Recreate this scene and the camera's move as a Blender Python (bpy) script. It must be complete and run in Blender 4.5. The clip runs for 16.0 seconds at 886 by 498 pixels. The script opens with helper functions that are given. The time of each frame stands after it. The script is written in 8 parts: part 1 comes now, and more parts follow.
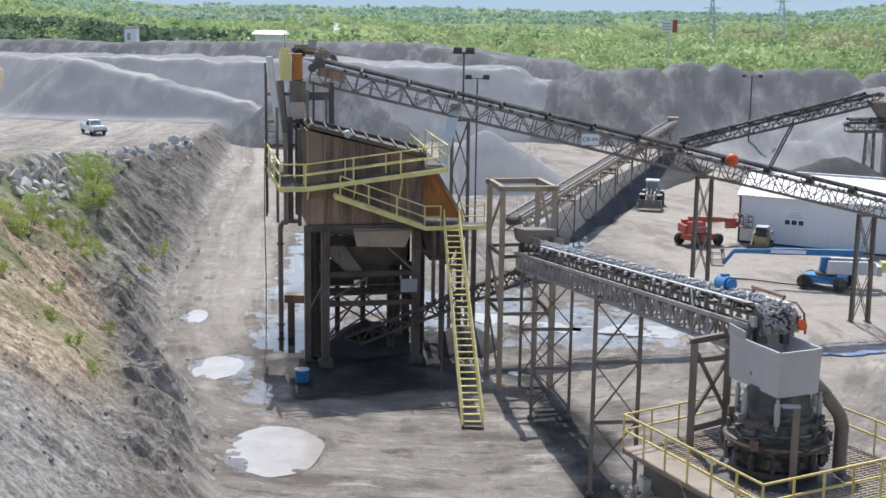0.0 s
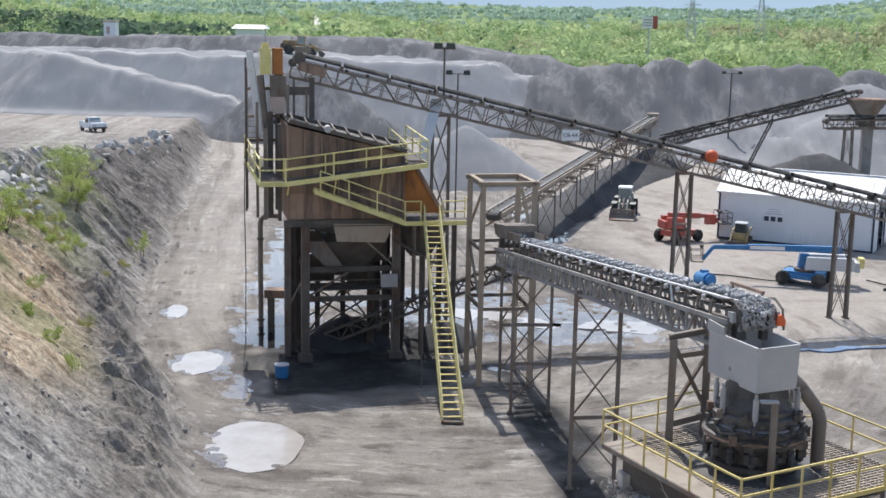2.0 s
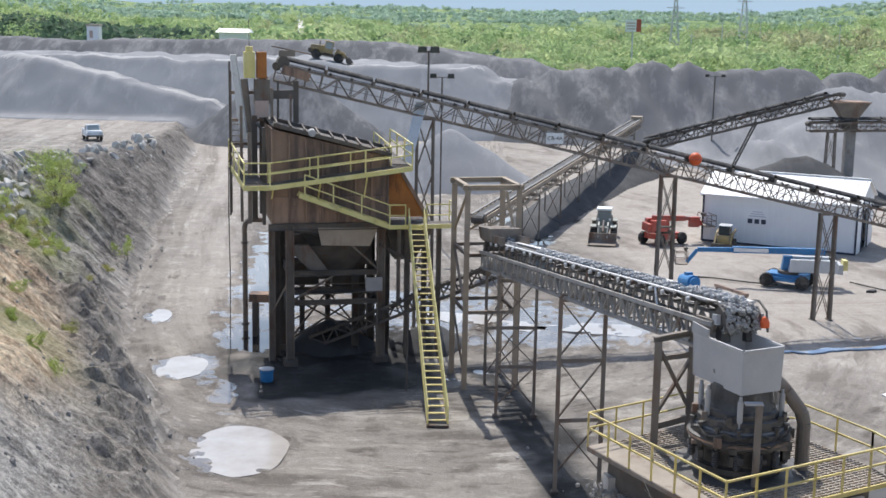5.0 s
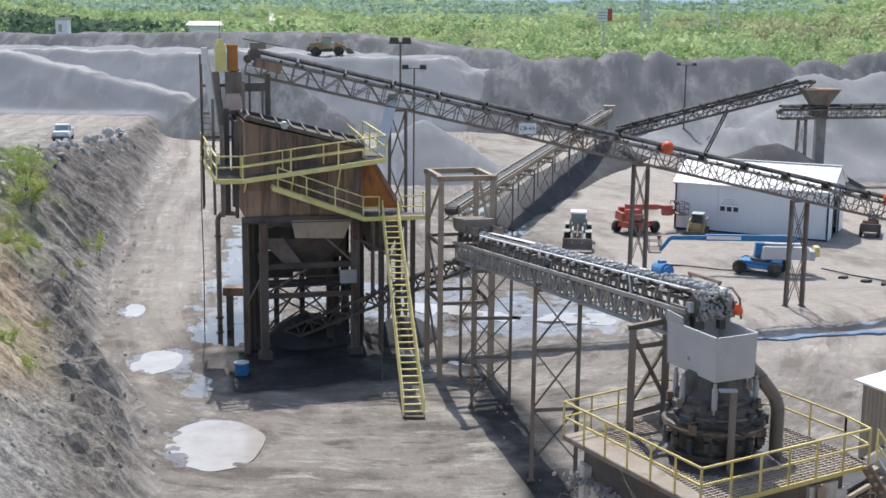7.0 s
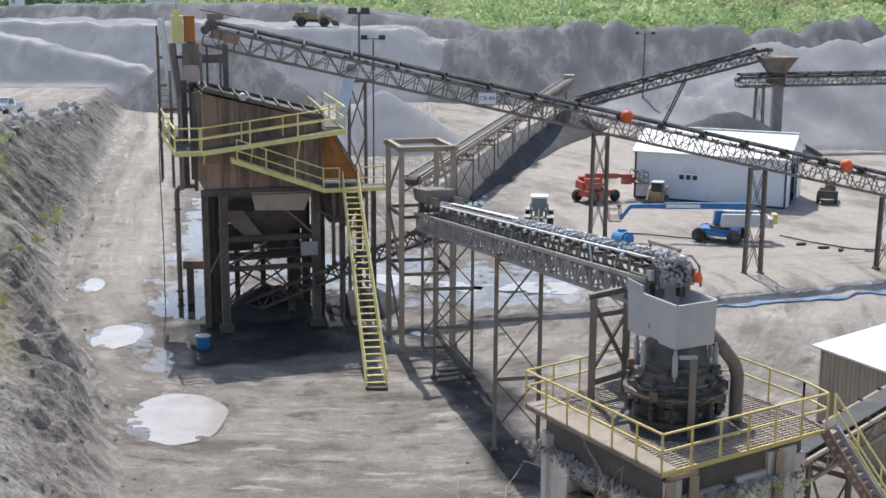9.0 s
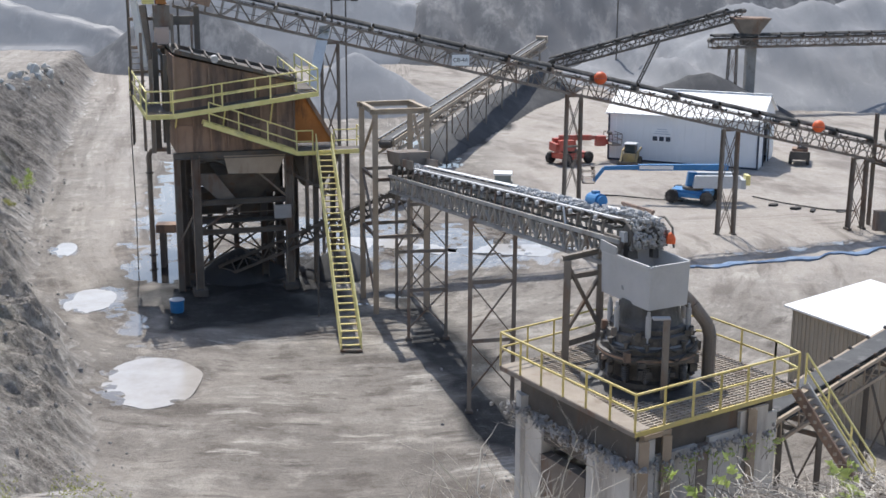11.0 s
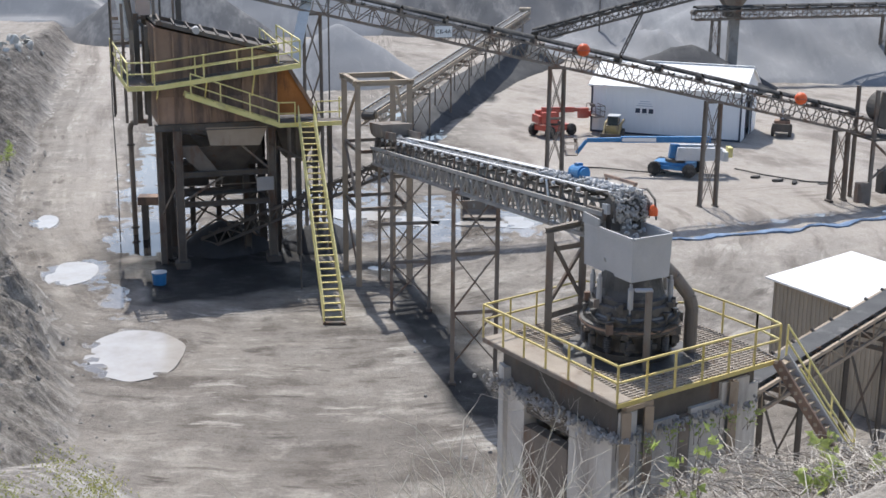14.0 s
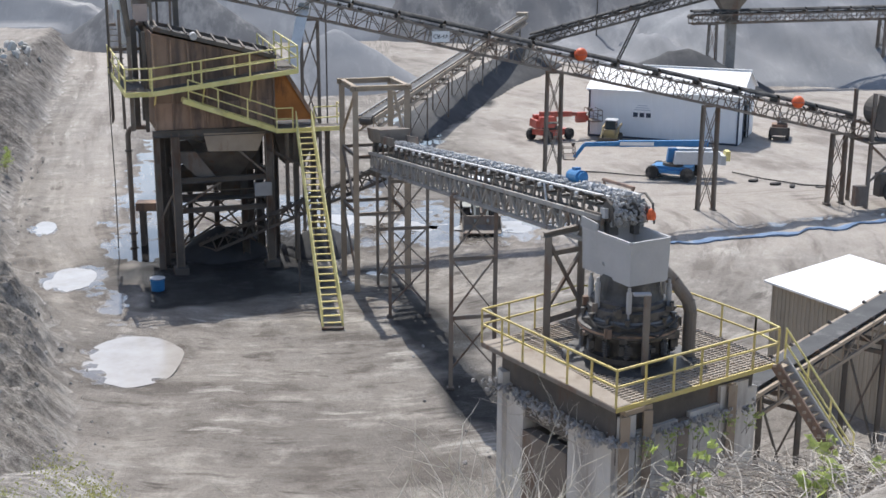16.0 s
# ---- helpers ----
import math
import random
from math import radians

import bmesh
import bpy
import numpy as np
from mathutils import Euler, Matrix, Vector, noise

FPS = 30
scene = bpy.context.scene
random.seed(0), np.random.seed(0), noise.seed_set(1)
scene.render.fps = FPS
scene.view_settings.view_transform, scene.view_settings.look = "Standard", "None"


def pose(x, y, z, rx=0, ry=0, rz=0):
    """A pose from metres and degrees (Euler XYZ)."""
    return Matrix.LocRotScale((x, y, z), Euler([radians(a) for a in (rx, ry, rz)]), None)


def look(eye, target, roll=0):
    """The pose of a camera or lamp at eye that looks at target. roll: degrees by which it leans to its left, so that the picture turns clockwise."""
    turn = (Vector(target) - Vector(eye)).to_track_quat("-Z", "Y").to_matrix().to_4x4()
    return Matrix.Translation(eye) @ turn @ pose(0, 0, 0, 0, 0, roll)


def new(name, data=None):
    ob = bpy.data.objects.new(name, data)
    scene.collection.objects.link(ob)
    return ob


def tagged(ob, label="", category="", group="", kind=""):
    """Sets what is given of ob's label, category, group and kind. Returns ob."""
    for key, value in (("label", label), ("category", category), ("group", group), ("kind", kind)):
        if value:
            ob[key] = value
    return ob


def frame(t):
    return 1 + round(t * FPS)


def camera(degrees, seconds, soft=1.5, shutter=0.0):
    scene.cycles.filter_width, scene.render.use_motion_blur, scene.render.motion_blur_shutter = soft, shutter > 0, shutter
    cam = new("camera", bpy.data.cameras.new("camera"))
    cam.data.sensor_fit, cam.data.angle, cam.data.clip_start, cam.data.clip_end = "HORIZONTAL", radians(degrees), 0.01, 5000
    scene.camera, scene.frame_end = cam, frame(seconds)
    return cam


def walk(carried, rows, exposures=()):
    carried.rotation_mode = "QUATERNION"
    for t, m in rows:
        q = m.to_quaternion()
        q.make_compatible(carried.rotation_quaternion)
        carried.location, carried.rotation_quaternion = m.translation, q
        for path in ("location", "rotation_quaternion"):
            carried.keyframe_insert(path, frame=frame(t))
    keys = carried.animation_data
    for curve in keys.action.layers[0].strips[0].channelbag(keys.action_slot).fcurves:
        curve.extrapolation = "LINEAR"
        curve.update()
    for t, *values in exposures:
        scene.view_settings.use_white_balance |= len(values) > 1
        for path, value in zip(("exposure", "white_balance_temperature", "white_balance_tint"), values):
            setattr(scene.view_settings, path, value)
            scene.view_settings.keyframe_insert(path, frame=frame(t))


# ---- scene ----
LENS = 38.11
cam = camera(LENS, 16.0, soft=1.6)
PATH = [
    (0, pose(0, 0, 20, 79.566, -0.793, 2.919)),
    (0.5, pose(0, 0, 20, 79.473, -0.884, 2.779)),
    (1, pose(0, 0, 20, 79.397, -1.013, 2.655)),
    (1.5, pose(0, 0, 20, 79.383, -1.028, 2.440)),
    (2, pose(0, 0, 20, 79.374, -1.082, 2.076)),
    (2.5, pose(0, 0, 20, 79.382, -1.105, 1.753)),
    (3, pose(0, 0, 20, 79.404, -1.145, 1.556)),
    (3.5, pose(0, 0, 20, 79.430, -1.106, 1.477)),
    (6, pose(0, 0, 20, 79.581, -0.804, 1.105)),
    (6.5, pose(0, 0, 20, 79.384, -0.710, 0.617)),
    (7, pose(0, 0, 20, 79.160, -0.563, 0.108)),
    (7.5, pose(0, 0, 20, 79.036, -0.400, -0.433)),
    (8, pose(0, 0, 20, 78.882, -0.307, -0.778)),
    (8.5, pose(0, 0, 20, 78.448, -0.290, -1.227)),
    (9, pose(0, 0, 20, 77.865, -0.329, -1.712)),
    (9.5, pose(0, 0, 20, 77.393, -0.312, -2.115)),
    (10, pose(0, 0, 20, 76.967, -0.269, -2.439)),
    (12.5, pose(0, 0, 20, 75.339, -0.504, -3.460)),
    (13, pose(0, 0, 20, 75.157, -0.486, -3.647)),
    (13.5, pose(0, 0, 20, 75.022, -0.432, -3.690)),
    (14, pose(0, 0, 20, 74.959, -0.475, -3.651)),
    (14.5, pose(0, 0, 20, 75.003, -0.514, -3.715)),
    (15, pose(0, 0, 20, 75.046, -0.391, -3.802)),
    (15.5, pose(0, 0, 20, 75.080, -0.349, -3.765)),
    (16, pose(0, 0, 20, 75.175, -0.271, -3.787)),
]
walk(cam, PATH)

# world and sun
SUN_EL, SUN_AZ = radians(55), (-0.17, 1.0)
world = bpy.data.worlds.new("world")
scene.world = world
world.use_nodes = True
wn = world.node_tree
wbg = wn.nodes["Background"]
sky = wn.nodes.new("ShaderNodeTexSky")
sky.sky_type, sky.sun_disc = "NISHITA", False
sky.sun_elevation, sky.sun_rotation = SUN_EL, math.atan2(SUN_AZ[0], SUN_AZ[1])
sky.air_density, sky.dust_density, sky.altitude = 1.0, 1.5, 200
wn.links.new(sky.outputs[0], wbg.inputs[0])
wbg.inputs[1].default_value = 0.15
sun = new("sun", bpy.data.lights.new("sun", "SUN"))
sun.data.energy, sun.data.angle, sun.data.color = 3.7, radians(0.53), (1.0, 0.975, 0.94)
sv = Vector((SUN_AZ[0], SUN_AZ[1], 0)).normalized() * math.cos(SUN_EL) + Vector((0, 0, math.sin(SUN_EL)))
sun.matrix_world = look(sv * 50 + Vector((0, 0, 60)), Vector((0, 0, 60)))
scene.view_settings.exposure = 0.31


# materials
def nd(nt, kind, **kw):
    n = nt.nodes.new(kind)
    for k, v in kw.items():
        n.inputs[k].default_value = v
    return n


def mixc(nt, fac, a, b, mode="MIX"):
    n = nt.nodes.new("ShaderNodeMix")
    n.data_type, n.blend_type = "RGBA", mode
    for sock, val in ((n.inputs[0], fac), (n.inputs[6], a), (n.inputs[7], b)):
        if isinstance(val, (int, float)):
            sock.default_value = val
        elif isinstance(val, tuple):
            sock.default_value = (*val, 1) if len(val) == 3 else val
        else:
            nt.links.new(val, sock)
    return n.outputs[2]


def ramp(nt, src, lo, hi):
    n = nt.nodes.new("ShaderNodeMapRange")
    nt.links.new(src, n.inputs[0])
    n.inputs[1].default_value, n.inputs[2].default_value = lo, hi
    return n.outputs[0]


def noise_out(nt, vec, scale, detail=4.0, rough=0.6):
    n = nd(nt, "ShaderNodeTexNoise", Scale=scale, Detail=detail, Roughness=rough)
    nt.links.new(vec, n.inputs["Vector"])
    return n.outputs[0]


def stretched(nt, vec, sx, sy, sz):
    n = nt.nodes.new("ShaderNodeMapping")
    n.inputs["Scale"].default_value = (sx, sy, sz)
    nt.links.new(vec, n.inputs[0])
    return n.outputs[0]


def mat(name, a, b, c=None, scale=1.5, fine=14.0, rough=0.7, metal=0.0, bump=0.15, wear=(0.55, 0.7), spec=0.4, streak=1.0, vary=0.12, along=1.0):
    """a and b: base tones mixed at two scales; c: stain or rust with its own patches."""
    m = bpy.data.materials.new(name)
    m.use_nodes = True
    nt = m.node_tree
    p = nt.nodes["Principled BSDF"]
    co = nt.nodes.new("ShaderNodeNewGeometry").outputs["Position"]
    big = noise_out(nt, co, scale, 5)
    small = noise_out(nt, co, fine, 3)
    col = mixc(nt, ramp(nt, big, 0.35, 0.65), a, b)
    col = mixc(nt, ramp(nt, small, 0.3, 0.8), col, mixc(nt, 0.5, col, b))
    if c:
        st = noise_out(nt, stretched(nt, co, 1, along, 1 / streak), scale * 0.8 + 0.3, 6, 0.7)
        col = mixc(nt, ramp(nt, st, *wear), col, c)
    inf = nt.nodes.new("ShaderNodeObjectInfo")
    hsv = nt.nodes.new("ShaderNodeHueSaturation")
    nt.links.new(col, hsv.inputs["Color"])
    mr = ramp(nt, inf.outputs["Random"], 0, 1)
    mr.node.inputs[3].default_value, mr.node.inputs[4].default_value = 1 - vary, 1 + vary
    nt.links.new(mr, hsv.inputs["Value"])
    nt.links.new(hsv.outputs[0], p.inputs["Base Color"])
    rr = ramp(nt, small, 0.2, 0.8)
    rr.node.inputs[3].default_value, rr.node.inputs[4].default_value = max(rough - 0.12, 0.03), min(rough + 0.12, 1)
    nt.links.new(rr, p.inputs["Roughness"])
    p.inputs["Metallic"].default_value = metal
    p.inputs["Specular IOR Level"].default_value = spec
    if bump:
        bn = nd(nt, "ShaderNodeBump", Strength=bump, Distance=0.05)
        nt.links.new(small, bn.inputs["Height"])
        nt.links.new(bn.outputs[0], p.inputs["Normal"])
    return m


def glow(name, colour, strength):
    m = bpy.data.materials.new(name)
    m.use_nodes = True
    p = m.node_tree.nodes["Principled BSDF"]
    p.inputs["Base Color"].default_value = (*colour, 1)
    p.inputs["Emission Color"].default_value = (*colour, 1)
    p.inputs["Emission Strength"].default_value = strength
    return m


RUST = (0.16, 0.065, 0.028)
M_STEEL = mat("weathered_steel", (0.16, 0.135, 0.115), (0.25, 0.215, 0.18), RUST, scale=0.8, wear=(0.5, 0.75), rough=0.75, streak=3)
M_DARK = mat("grimy_dark_steel", (0.085, 0.076, 0.068), (0.15, 0.132, 0.115), (0.14, 0.08, 0.05), scale=0.9, rough=0.8, streak=3)
M_RUST = mat("rusted_plate", (0.28, 0.18, 0.125), (0.37, 0.25, 0.18), (0.16, 0.115, 0.095), scale=0.7, rough=0.85, wear=(0.45, 0.6), streak=6)
M_ORANGE_RUST = mat("bright_rust_plate", (0.48, 0.2, 0.06), (0.36, 0.14, 0.045), (0.16, 0.075, 0.04), scale=0.9, rough=0.85, streak=4)
M_TAN = mat("dusty_tan_steel", (0.33, 0.26, 0.195), (0.42, 0.34, 0.255), RUST, scale=0.8, wear=(0.58, 0.8), rough=0.75, streak=4)
M_YELLOW = mat("safety_yellow_paint", (0.72, 0.62, 0.21), (0.82, 0.72, 0.32), (0.4, 0.32, 0.18), scale=1.2, wear=(0.55, 0.85), rough=0.5, bump=0.05)
M_GREYPLATE = mat("grey_dusty_plate", (0.4, 0.39, 0.385), (0.49, 0.475, 0.465), (0.33, 0.23, 0.15), scale=0.7, wear=(0.6, 0.85), rough=0.6, streak=6)
M_BELT = mat("rubber_belt", (0.05, 0.05, 0.052), (0.09, 0.09, 0.09), (0.16, 0.155, 0.15), scale=0.7, rough=0.8)
M_LATTICE = mat("pale_grey_lattice", (0.25, 0.235, 0.22), (0.36, 0.34, 0.315), (0.15, 0.1, 0.07), scale=0.9, rough=0.7, streak=2)
M_CONCRETE = mat("weathered_concrete", (0.48, 0.455, 0.42), (0.62, 0.595, 0.555), (0.2, 0.155, 0.12), scale=0.6, wear=(0.5, 0.75), rough=0.9, streak=6)
M_ROCK = mat("broken_grey_rock", (0.24, 0.23, 0.22), (0.38, 0.365, 0.35), (0.5, 0.48, 0.45), scale=2, fine=25, wear=(0.6, 0.75), rough=0.9, bump=0.5, vary=0.3)
M_BOULDER = mat("pale_broken_boulder", (0.42, 0.4, 0.37), (0.56, 0.54, 0.5), (0.3, 0.28, 0.25), scale=1.2, fine=12, rough=0.9, bump=0.5, vary=0.2)
M_WHITE = mat("white_sheet_metal", (0.78, 0.79, 0.8), (0.84, 0.845, 0.85), (0.66, 0.64, 0.6), scale=0.4, wear=(0.6, 0.9), rough=0.45, bump=0.02, streak=5, vary=0.03)
M_TRIM = mat("dark_blue_trim", (0.035, 0.045, 0.07), (0.05, 0.06, 0.09), rough=0.5)
M_BLACK = mat("black_rubber", (0.03, 0.029, 0.028), (0.055, 0.052, 0.048), (0.17, 0.155, 0.14), wear=(0.45, 0.8), rough=0.85)
M_BLUE = mat("blue_machine_paint", (0.03, 0.17, 0.40), (0.05, 0.22, 0.46), (0.2, 0.24, 0.28), wear=(0.55, 0.85), rough=0.4, bump=0.03)
M_RED = mat("red_machine_paint", (0.45, 0.075, 0.05), (0.52, 0.12, 0.085), (0.34, 0.2, 0.16), wear=(0.5, 0.8), rough=0.45, bump=0.03)
M_LOADER = mat("dusty_loader_yellow", (0.36, 0.26, 0.10), (0.44, 0.33, 0.15), (0.24, 0.21, 0.17), scale=1, wear=(0.45, 0.7), rough=0.65)
M_GLASS = mat("tinted_cab_glass", (0.02, 0.03, 0.035), (0.035, 0.05, 0.055), rough=0.12, bump=0, spec=0.6)
# Sky reflection is put into the pale base colour of this glass.
M_CABGLASS = mat("sky_pale_cab_glass", (0.2, 0.24, 0.24), (0.28, 0.32, 0.32), rough=0.2, bump=0, spec=0.6)
M_DRAB = mat("dusty_drab_paint", (0.3, 0.3, 0.26), (0.4, 0.4, 0.35), (0.25, 0.22, 0.18), rough=0.7)
M_SHEDWALL = mat("tan_ribbed_sheet", (0.42, 0.36, 0.28), (0.47, 0.405, 0.32), (0.33, 0.28, 0.22), scale=0.5, rough=0.6, streak=6, bump=0.05)
M_ROOF = mat("white_roof_sheet", (0.8, 0.79, 0.77), (0.86, 0.85, 0.83), (0.7, 0.67, 0.62), scale=0.4, rough=0.5, bump=0.02, vary=0.02)
M_ORANGE = mat("orange_marker", (0.75, 0.11, 0.03), (0.82, 0.16, 0.05), rough=0.5, bump=0.02)
M_BARK = mat("grey_bark", (0.16, 0.13, 0.105), (0.24, 0.205, 0.17), rough=0.9, scale=6)
M_TWIG = mat("bleached_dead_twig", (0.46, 0.41, 0.35), (0.6, 0.55, 0.48), rough=0.9, scale=8, vary=0.25)
M_PINK = mat("faded_pink_box", (0.52, 0.40, 0.34), (0.58, 0.45, 0.39), rough=0.7)
M_MACHINE = mat("oily_grey_casting", (0.06, 0.057, 0.055), (0.13, 0.122, 0.115), (0.24, 0.215, 0.19), scale=1.6, wear=(0.55, 0.72), rough=0.5, bump=0.3, metal=0.3)
M_LOAD = mat("dusty_broken_stone", (0.4, 0.395, 0.39), (0.55, 0.54, 0.53), (0.2, 0.195, 0.19), scale=4, fine=25, wear=(0.55, 0.75), rough=0.9, bump=0.5, vary=0.15)
M_DUSTY = mat("white_stone_dust", (0.56, 0.55, 0.54), (0.68, 0.67, 0.655), (0.4, 0.38, 0.36), scale=1.5, rough=0.9)


def mixf2(nt, a, b):
    n = nt.nodes.new("ShaderNodeMix")
    n.inputs[0].default_value = 0.5
    nt.links.new(a, n.inputs[2])
    nt.links.new(b, n.inputs[3])
    return n.outputs[0]


def leaf_mat(name, a, b, rough=0.6, patch=0.35, vary=0.25, tint=False):
    m = bpy.data.materials.new(name)
    m.use_nodes = True
    nt = m.node_tree
    p = nt.nodes["Principled BSDF"]
    geo = nt.nodes.new("ShaderNodeNewGeometry")
    n = noise_out(nt, geo.outputs["Position"], patch, 3)
    fac = ramp(nt, n, 0.35, 0.65)
    if tint:
        own = nt.nodes.new("ShaderNodeAttribute")
        own.attribute_name = "tint"
        fac = mixf2(nt, fac, own.outputs["Fac"])
    col = mixc(nt, fac, a, b)
    hsv = nt.nodes.new("ShaderNodeHueSaturation")
    nt.links.new(col, hsv.inputs["Color"])
    mr = ramp(nt, geo.outputs["Random Per Island"], 0, 1)
    mr.node.inputs[3].default_value, mr.node.inputs[4].default_value = 1 - vary, 1 + vary
    nt.links.new(mr, hsv.inputs["Value"])
    nt.links.new(hsv.outputs[0], p.inputs["Base Color"])
    p.inputs["Roughness"].default_value = rough
    tr = nt.nodes.new("ShaderNodeBsdfTranslucent")
    nt.links.new(hsv.outputs[0], tr.inputs[0])
    mx = nt.nodes.new("ShaderNodeMixShader")
    mx.inputs[0].default_value = 0.5
    nt.links.new(p.outputs[0], mx.inputs[1])
    nt.links.new(tr.outputs[0], mx.inputs[2])
    nt.links.new(mx.outputs[0], nt.nodes["Material Output"].inputs[0])
    return m


M_LEAF = leaf_mat("spring_leaves", (0.34, 0.43, 0.12), (0.5, 0.54, 0.2))
M_FOREST = leaf_mat("far_forest", (0.2, 0.33, 0.14), (0.62, 0.67, 0.36), 0.9, 0.035, 0.12, True)
# Distance haze is put into these pale bluish leaf colours.
M_FARWOODS = leaf_mat("haze_tinted_woods", (0.34, 0.46, 0.36), (0.44, 0.54, 0.44), 0.9, 0.035, 0.12, True)
M_DARKFOREST = leaf_mat("dark_conifers", (0.07, 0.125, 0.085), (0.16, 0.23, 0.13), 0.8, 0.035, 0.12, True)
M_BARE = leaf_mat("budding_trees", (0.38, 0.38, 0.22), (0.46, 0.47, 0.28), 0.9, 0.035, 0.12, True)
M_GRASS = leaf_mat("dry_grass", (0.3, 0.33, 0.1), (0.46, 0.42, 0.17))


# mesh building
class G:
    """Collects faces of one mesh."""

    def __init__(self):
        self.v, self.f = [], []

    def add(self, verts, faces):
        n = len(self.v)
        self.v += [tuple(p) for p in verts]
        self.f += [tuple(i + n for i in f) for f in faces]
        return self

    def box(self, c, s, m=None, taper=(1, 1)):
        x, y, z = (d / 2 for d in s)
        pts = [Vector((a * x * (taper[0] if k > 0 else 1), b * y * (taper[1] if k > 0 else 1), k * z)) + Vector(c) for k in (-1, 1) for a, b in ((-1, -1), (1, -1), (1, 1), (-1, 1))]
        if m is not None:
            pts = [m @ p for p in pts]
        return self.add(pts, [(3, 2, 1, 0), (4, 5, 6, 7), (0, 1, 5, 4), (1, 2, 6, 5), (2, 3, 7, 6), (3, 0, 4, 7)])

    def beam(self, p, q, w, h=None, up=(0, 0, 1)):
        p, q, h = Vector(p), Vector(q), h or w
        d = (q - p).normalized()
        u = Vector(up)
        if abs(d.dot(u)) > 0.99:
            u = Vector((0, 1, 0))
        s = d.cross(u).normalized()
        u = s.cross(d)
        pts = [e + s * a * w / 2 + u * b * h / 2 for e in (p, q) for a, b in ((-1, -1), (1, -1), (1, 1), (-1, 1))]
        return self.add(pts, [(3, 2, 1, 0), (4, 5, 6, 7), (0, 1, 5, 4), (1, 2, 6, 5), (2, 3, 7, 6), (3, 0, 4, 7)])

    def ibeam(self, p, q, w, h, t=0.03, up=(0, 0, 1)):
        p, q = Vector(p), Vector(q)
        d = (q - p).normalized()
        u = Vector(up)
        if abs(d.dot(u)) > 0.99:
            u = Vector((0, 1, 0))
        s = d.cross(u).normalized()
        u = s.cross(d)
        self.beam(p, q, t, h - 2 * t - 0.004, u)
        for k in (-1, 1):
            o = u * k * (h - t) / 2
            self.beam(p + o, q + o, w, t, u)
        return self

    def tube(self, p, q, r, n=8, r2=None, cap=True):
        p, q = Vector(p), Vector(q)
        r2 = r if r2 is None else r2
        d = (q - p).normalized()
        a = d.orthogonal().normalized()
        b = d.cross(a)
        ring = [a * math.cos(2 * math.pi * i / n) + b * math.sin(2 * math.pi * i / n) for i in range(n)]
        pts = [p + v * r for v in ring] + [q + v * r2 for v in ring]
        fs = [(i, (i + 1) % n, n + (i + 1) % n, n + i) for i in range(n)]
        if cap:
            fs += [tuple(range(n))[::-1], tuple(range(n, 2 * n))]
        return self.add(pts, fs)

    def pipe(self, pts, r, n=8):
        for a, b in zip(pts, pts[1:]):
            self.tube(a, b, r, n)
        return self

    def lathe(self, prof, c=(0, 0, 0), n=24, m=None):
        """prof: (radius, z) from below to above round the vertical through c."""
        pts = []
        for r, z in prof:
            for i in range(n):
                a = 2 * math.pi * i / n
                pts.append(Vector((c[0] + r * math.cos(a), c[1] + r * math.sin(a), c[2] + z)))
        if m is not None:
            pts = [m @ p for p in pts]
        fs = [(k * n + i, k * n + (i + 1) % n, (k + 1) * n + (i + 1) % n, (k + 1) * n + i) for k in range(len(prof) - 1) for i in range(n)]
        fs += [tuple(range(n))[::-1], tuple(range((len(prof) - 1) * n, len(prof) * n))]
        return self.add(pts, fs)

    def prism(self, poly, z0, z1, m=None):
        n = len(poly)
        pts = [Vector((x, y, z)) for z in (z0, z1) for x, y in poly]
        if m is not None:
            pts = [m @ p for p in pts]
        return self.add(pts, [tuple(range(n))[::-1], tuple(range(n, 2 * n))] + [(i, (i + 1) % n, n + (i + 1) % n, n + i) for i in range(n)])

    def slab(self, pts, t):
        """A plate of thickness t on the outline pts, below it along its normal."""
        pts = [Vector(p) for p in pts]
        nrm = (pts[1] - pts[0]).cross(pts[2] - pts[0]).normalized() * t
        n = len(pts)
        return self.add(pts + [p - nrm for p in pts], [tuple(range(n)), tuple(range(n, 2 * n))[::-1]] + [(i, n + i, n + (i + 1) % n, (i + 1) % n) for i in range(n)])

    def ball(self, c, r, seed=0, rough=0.0, sub=1, squash=(1, 1, 1)):
        bm = bmesh.new()
        bmesh.ops.create_icosphere(bm, subdivisions=sub, radius=1)
        rnd = random.Random(seed)
        vs = []
        for v in bm.verts:
            k = r * (1 + rough * (rnd.random() * 2 - 1))
            vs.append((c[0] + v.co.x * k * squash[0], c[1] + v.co.y * k * squash[1], c[2] + v.co.z * k * squash[2]))
        fs = [tuple(v.index for v in f.verts) for f in bm.faces]
        bm.free()
        return self.add(vs, fs)

    def mesh(self, name, material, smooth=False):
        me = bpy.data.meshes.new(name)
        me.from_pydata(self.v, [], self.f)
        me.materials.append(material)
        if smooth:
            me.polygons.foreach_set("use_smooth", [True] * len(me.polygons))
        me.update()
        return me


def part(name, g, material, parent=None, label="", smooth=False):
    ob = new(name, g.mesh(name, material, smooth))
    if parent is not None:
        ob.parent = parent
    if label:
        ob["label"] = label
    return ob


def share(name, me, parent, m):
    ob = new(name, me)
    ob.parent = parent
    ob.matrix_local = m
    return ob


def thing(name, label, category, group="", kind="", at=None):
    ob = new(name)
    ob.empty_display_size = 0.2
    if at is not None:
        ob.matrix_world = at
    return tagged(ob, label, category, group, kind)


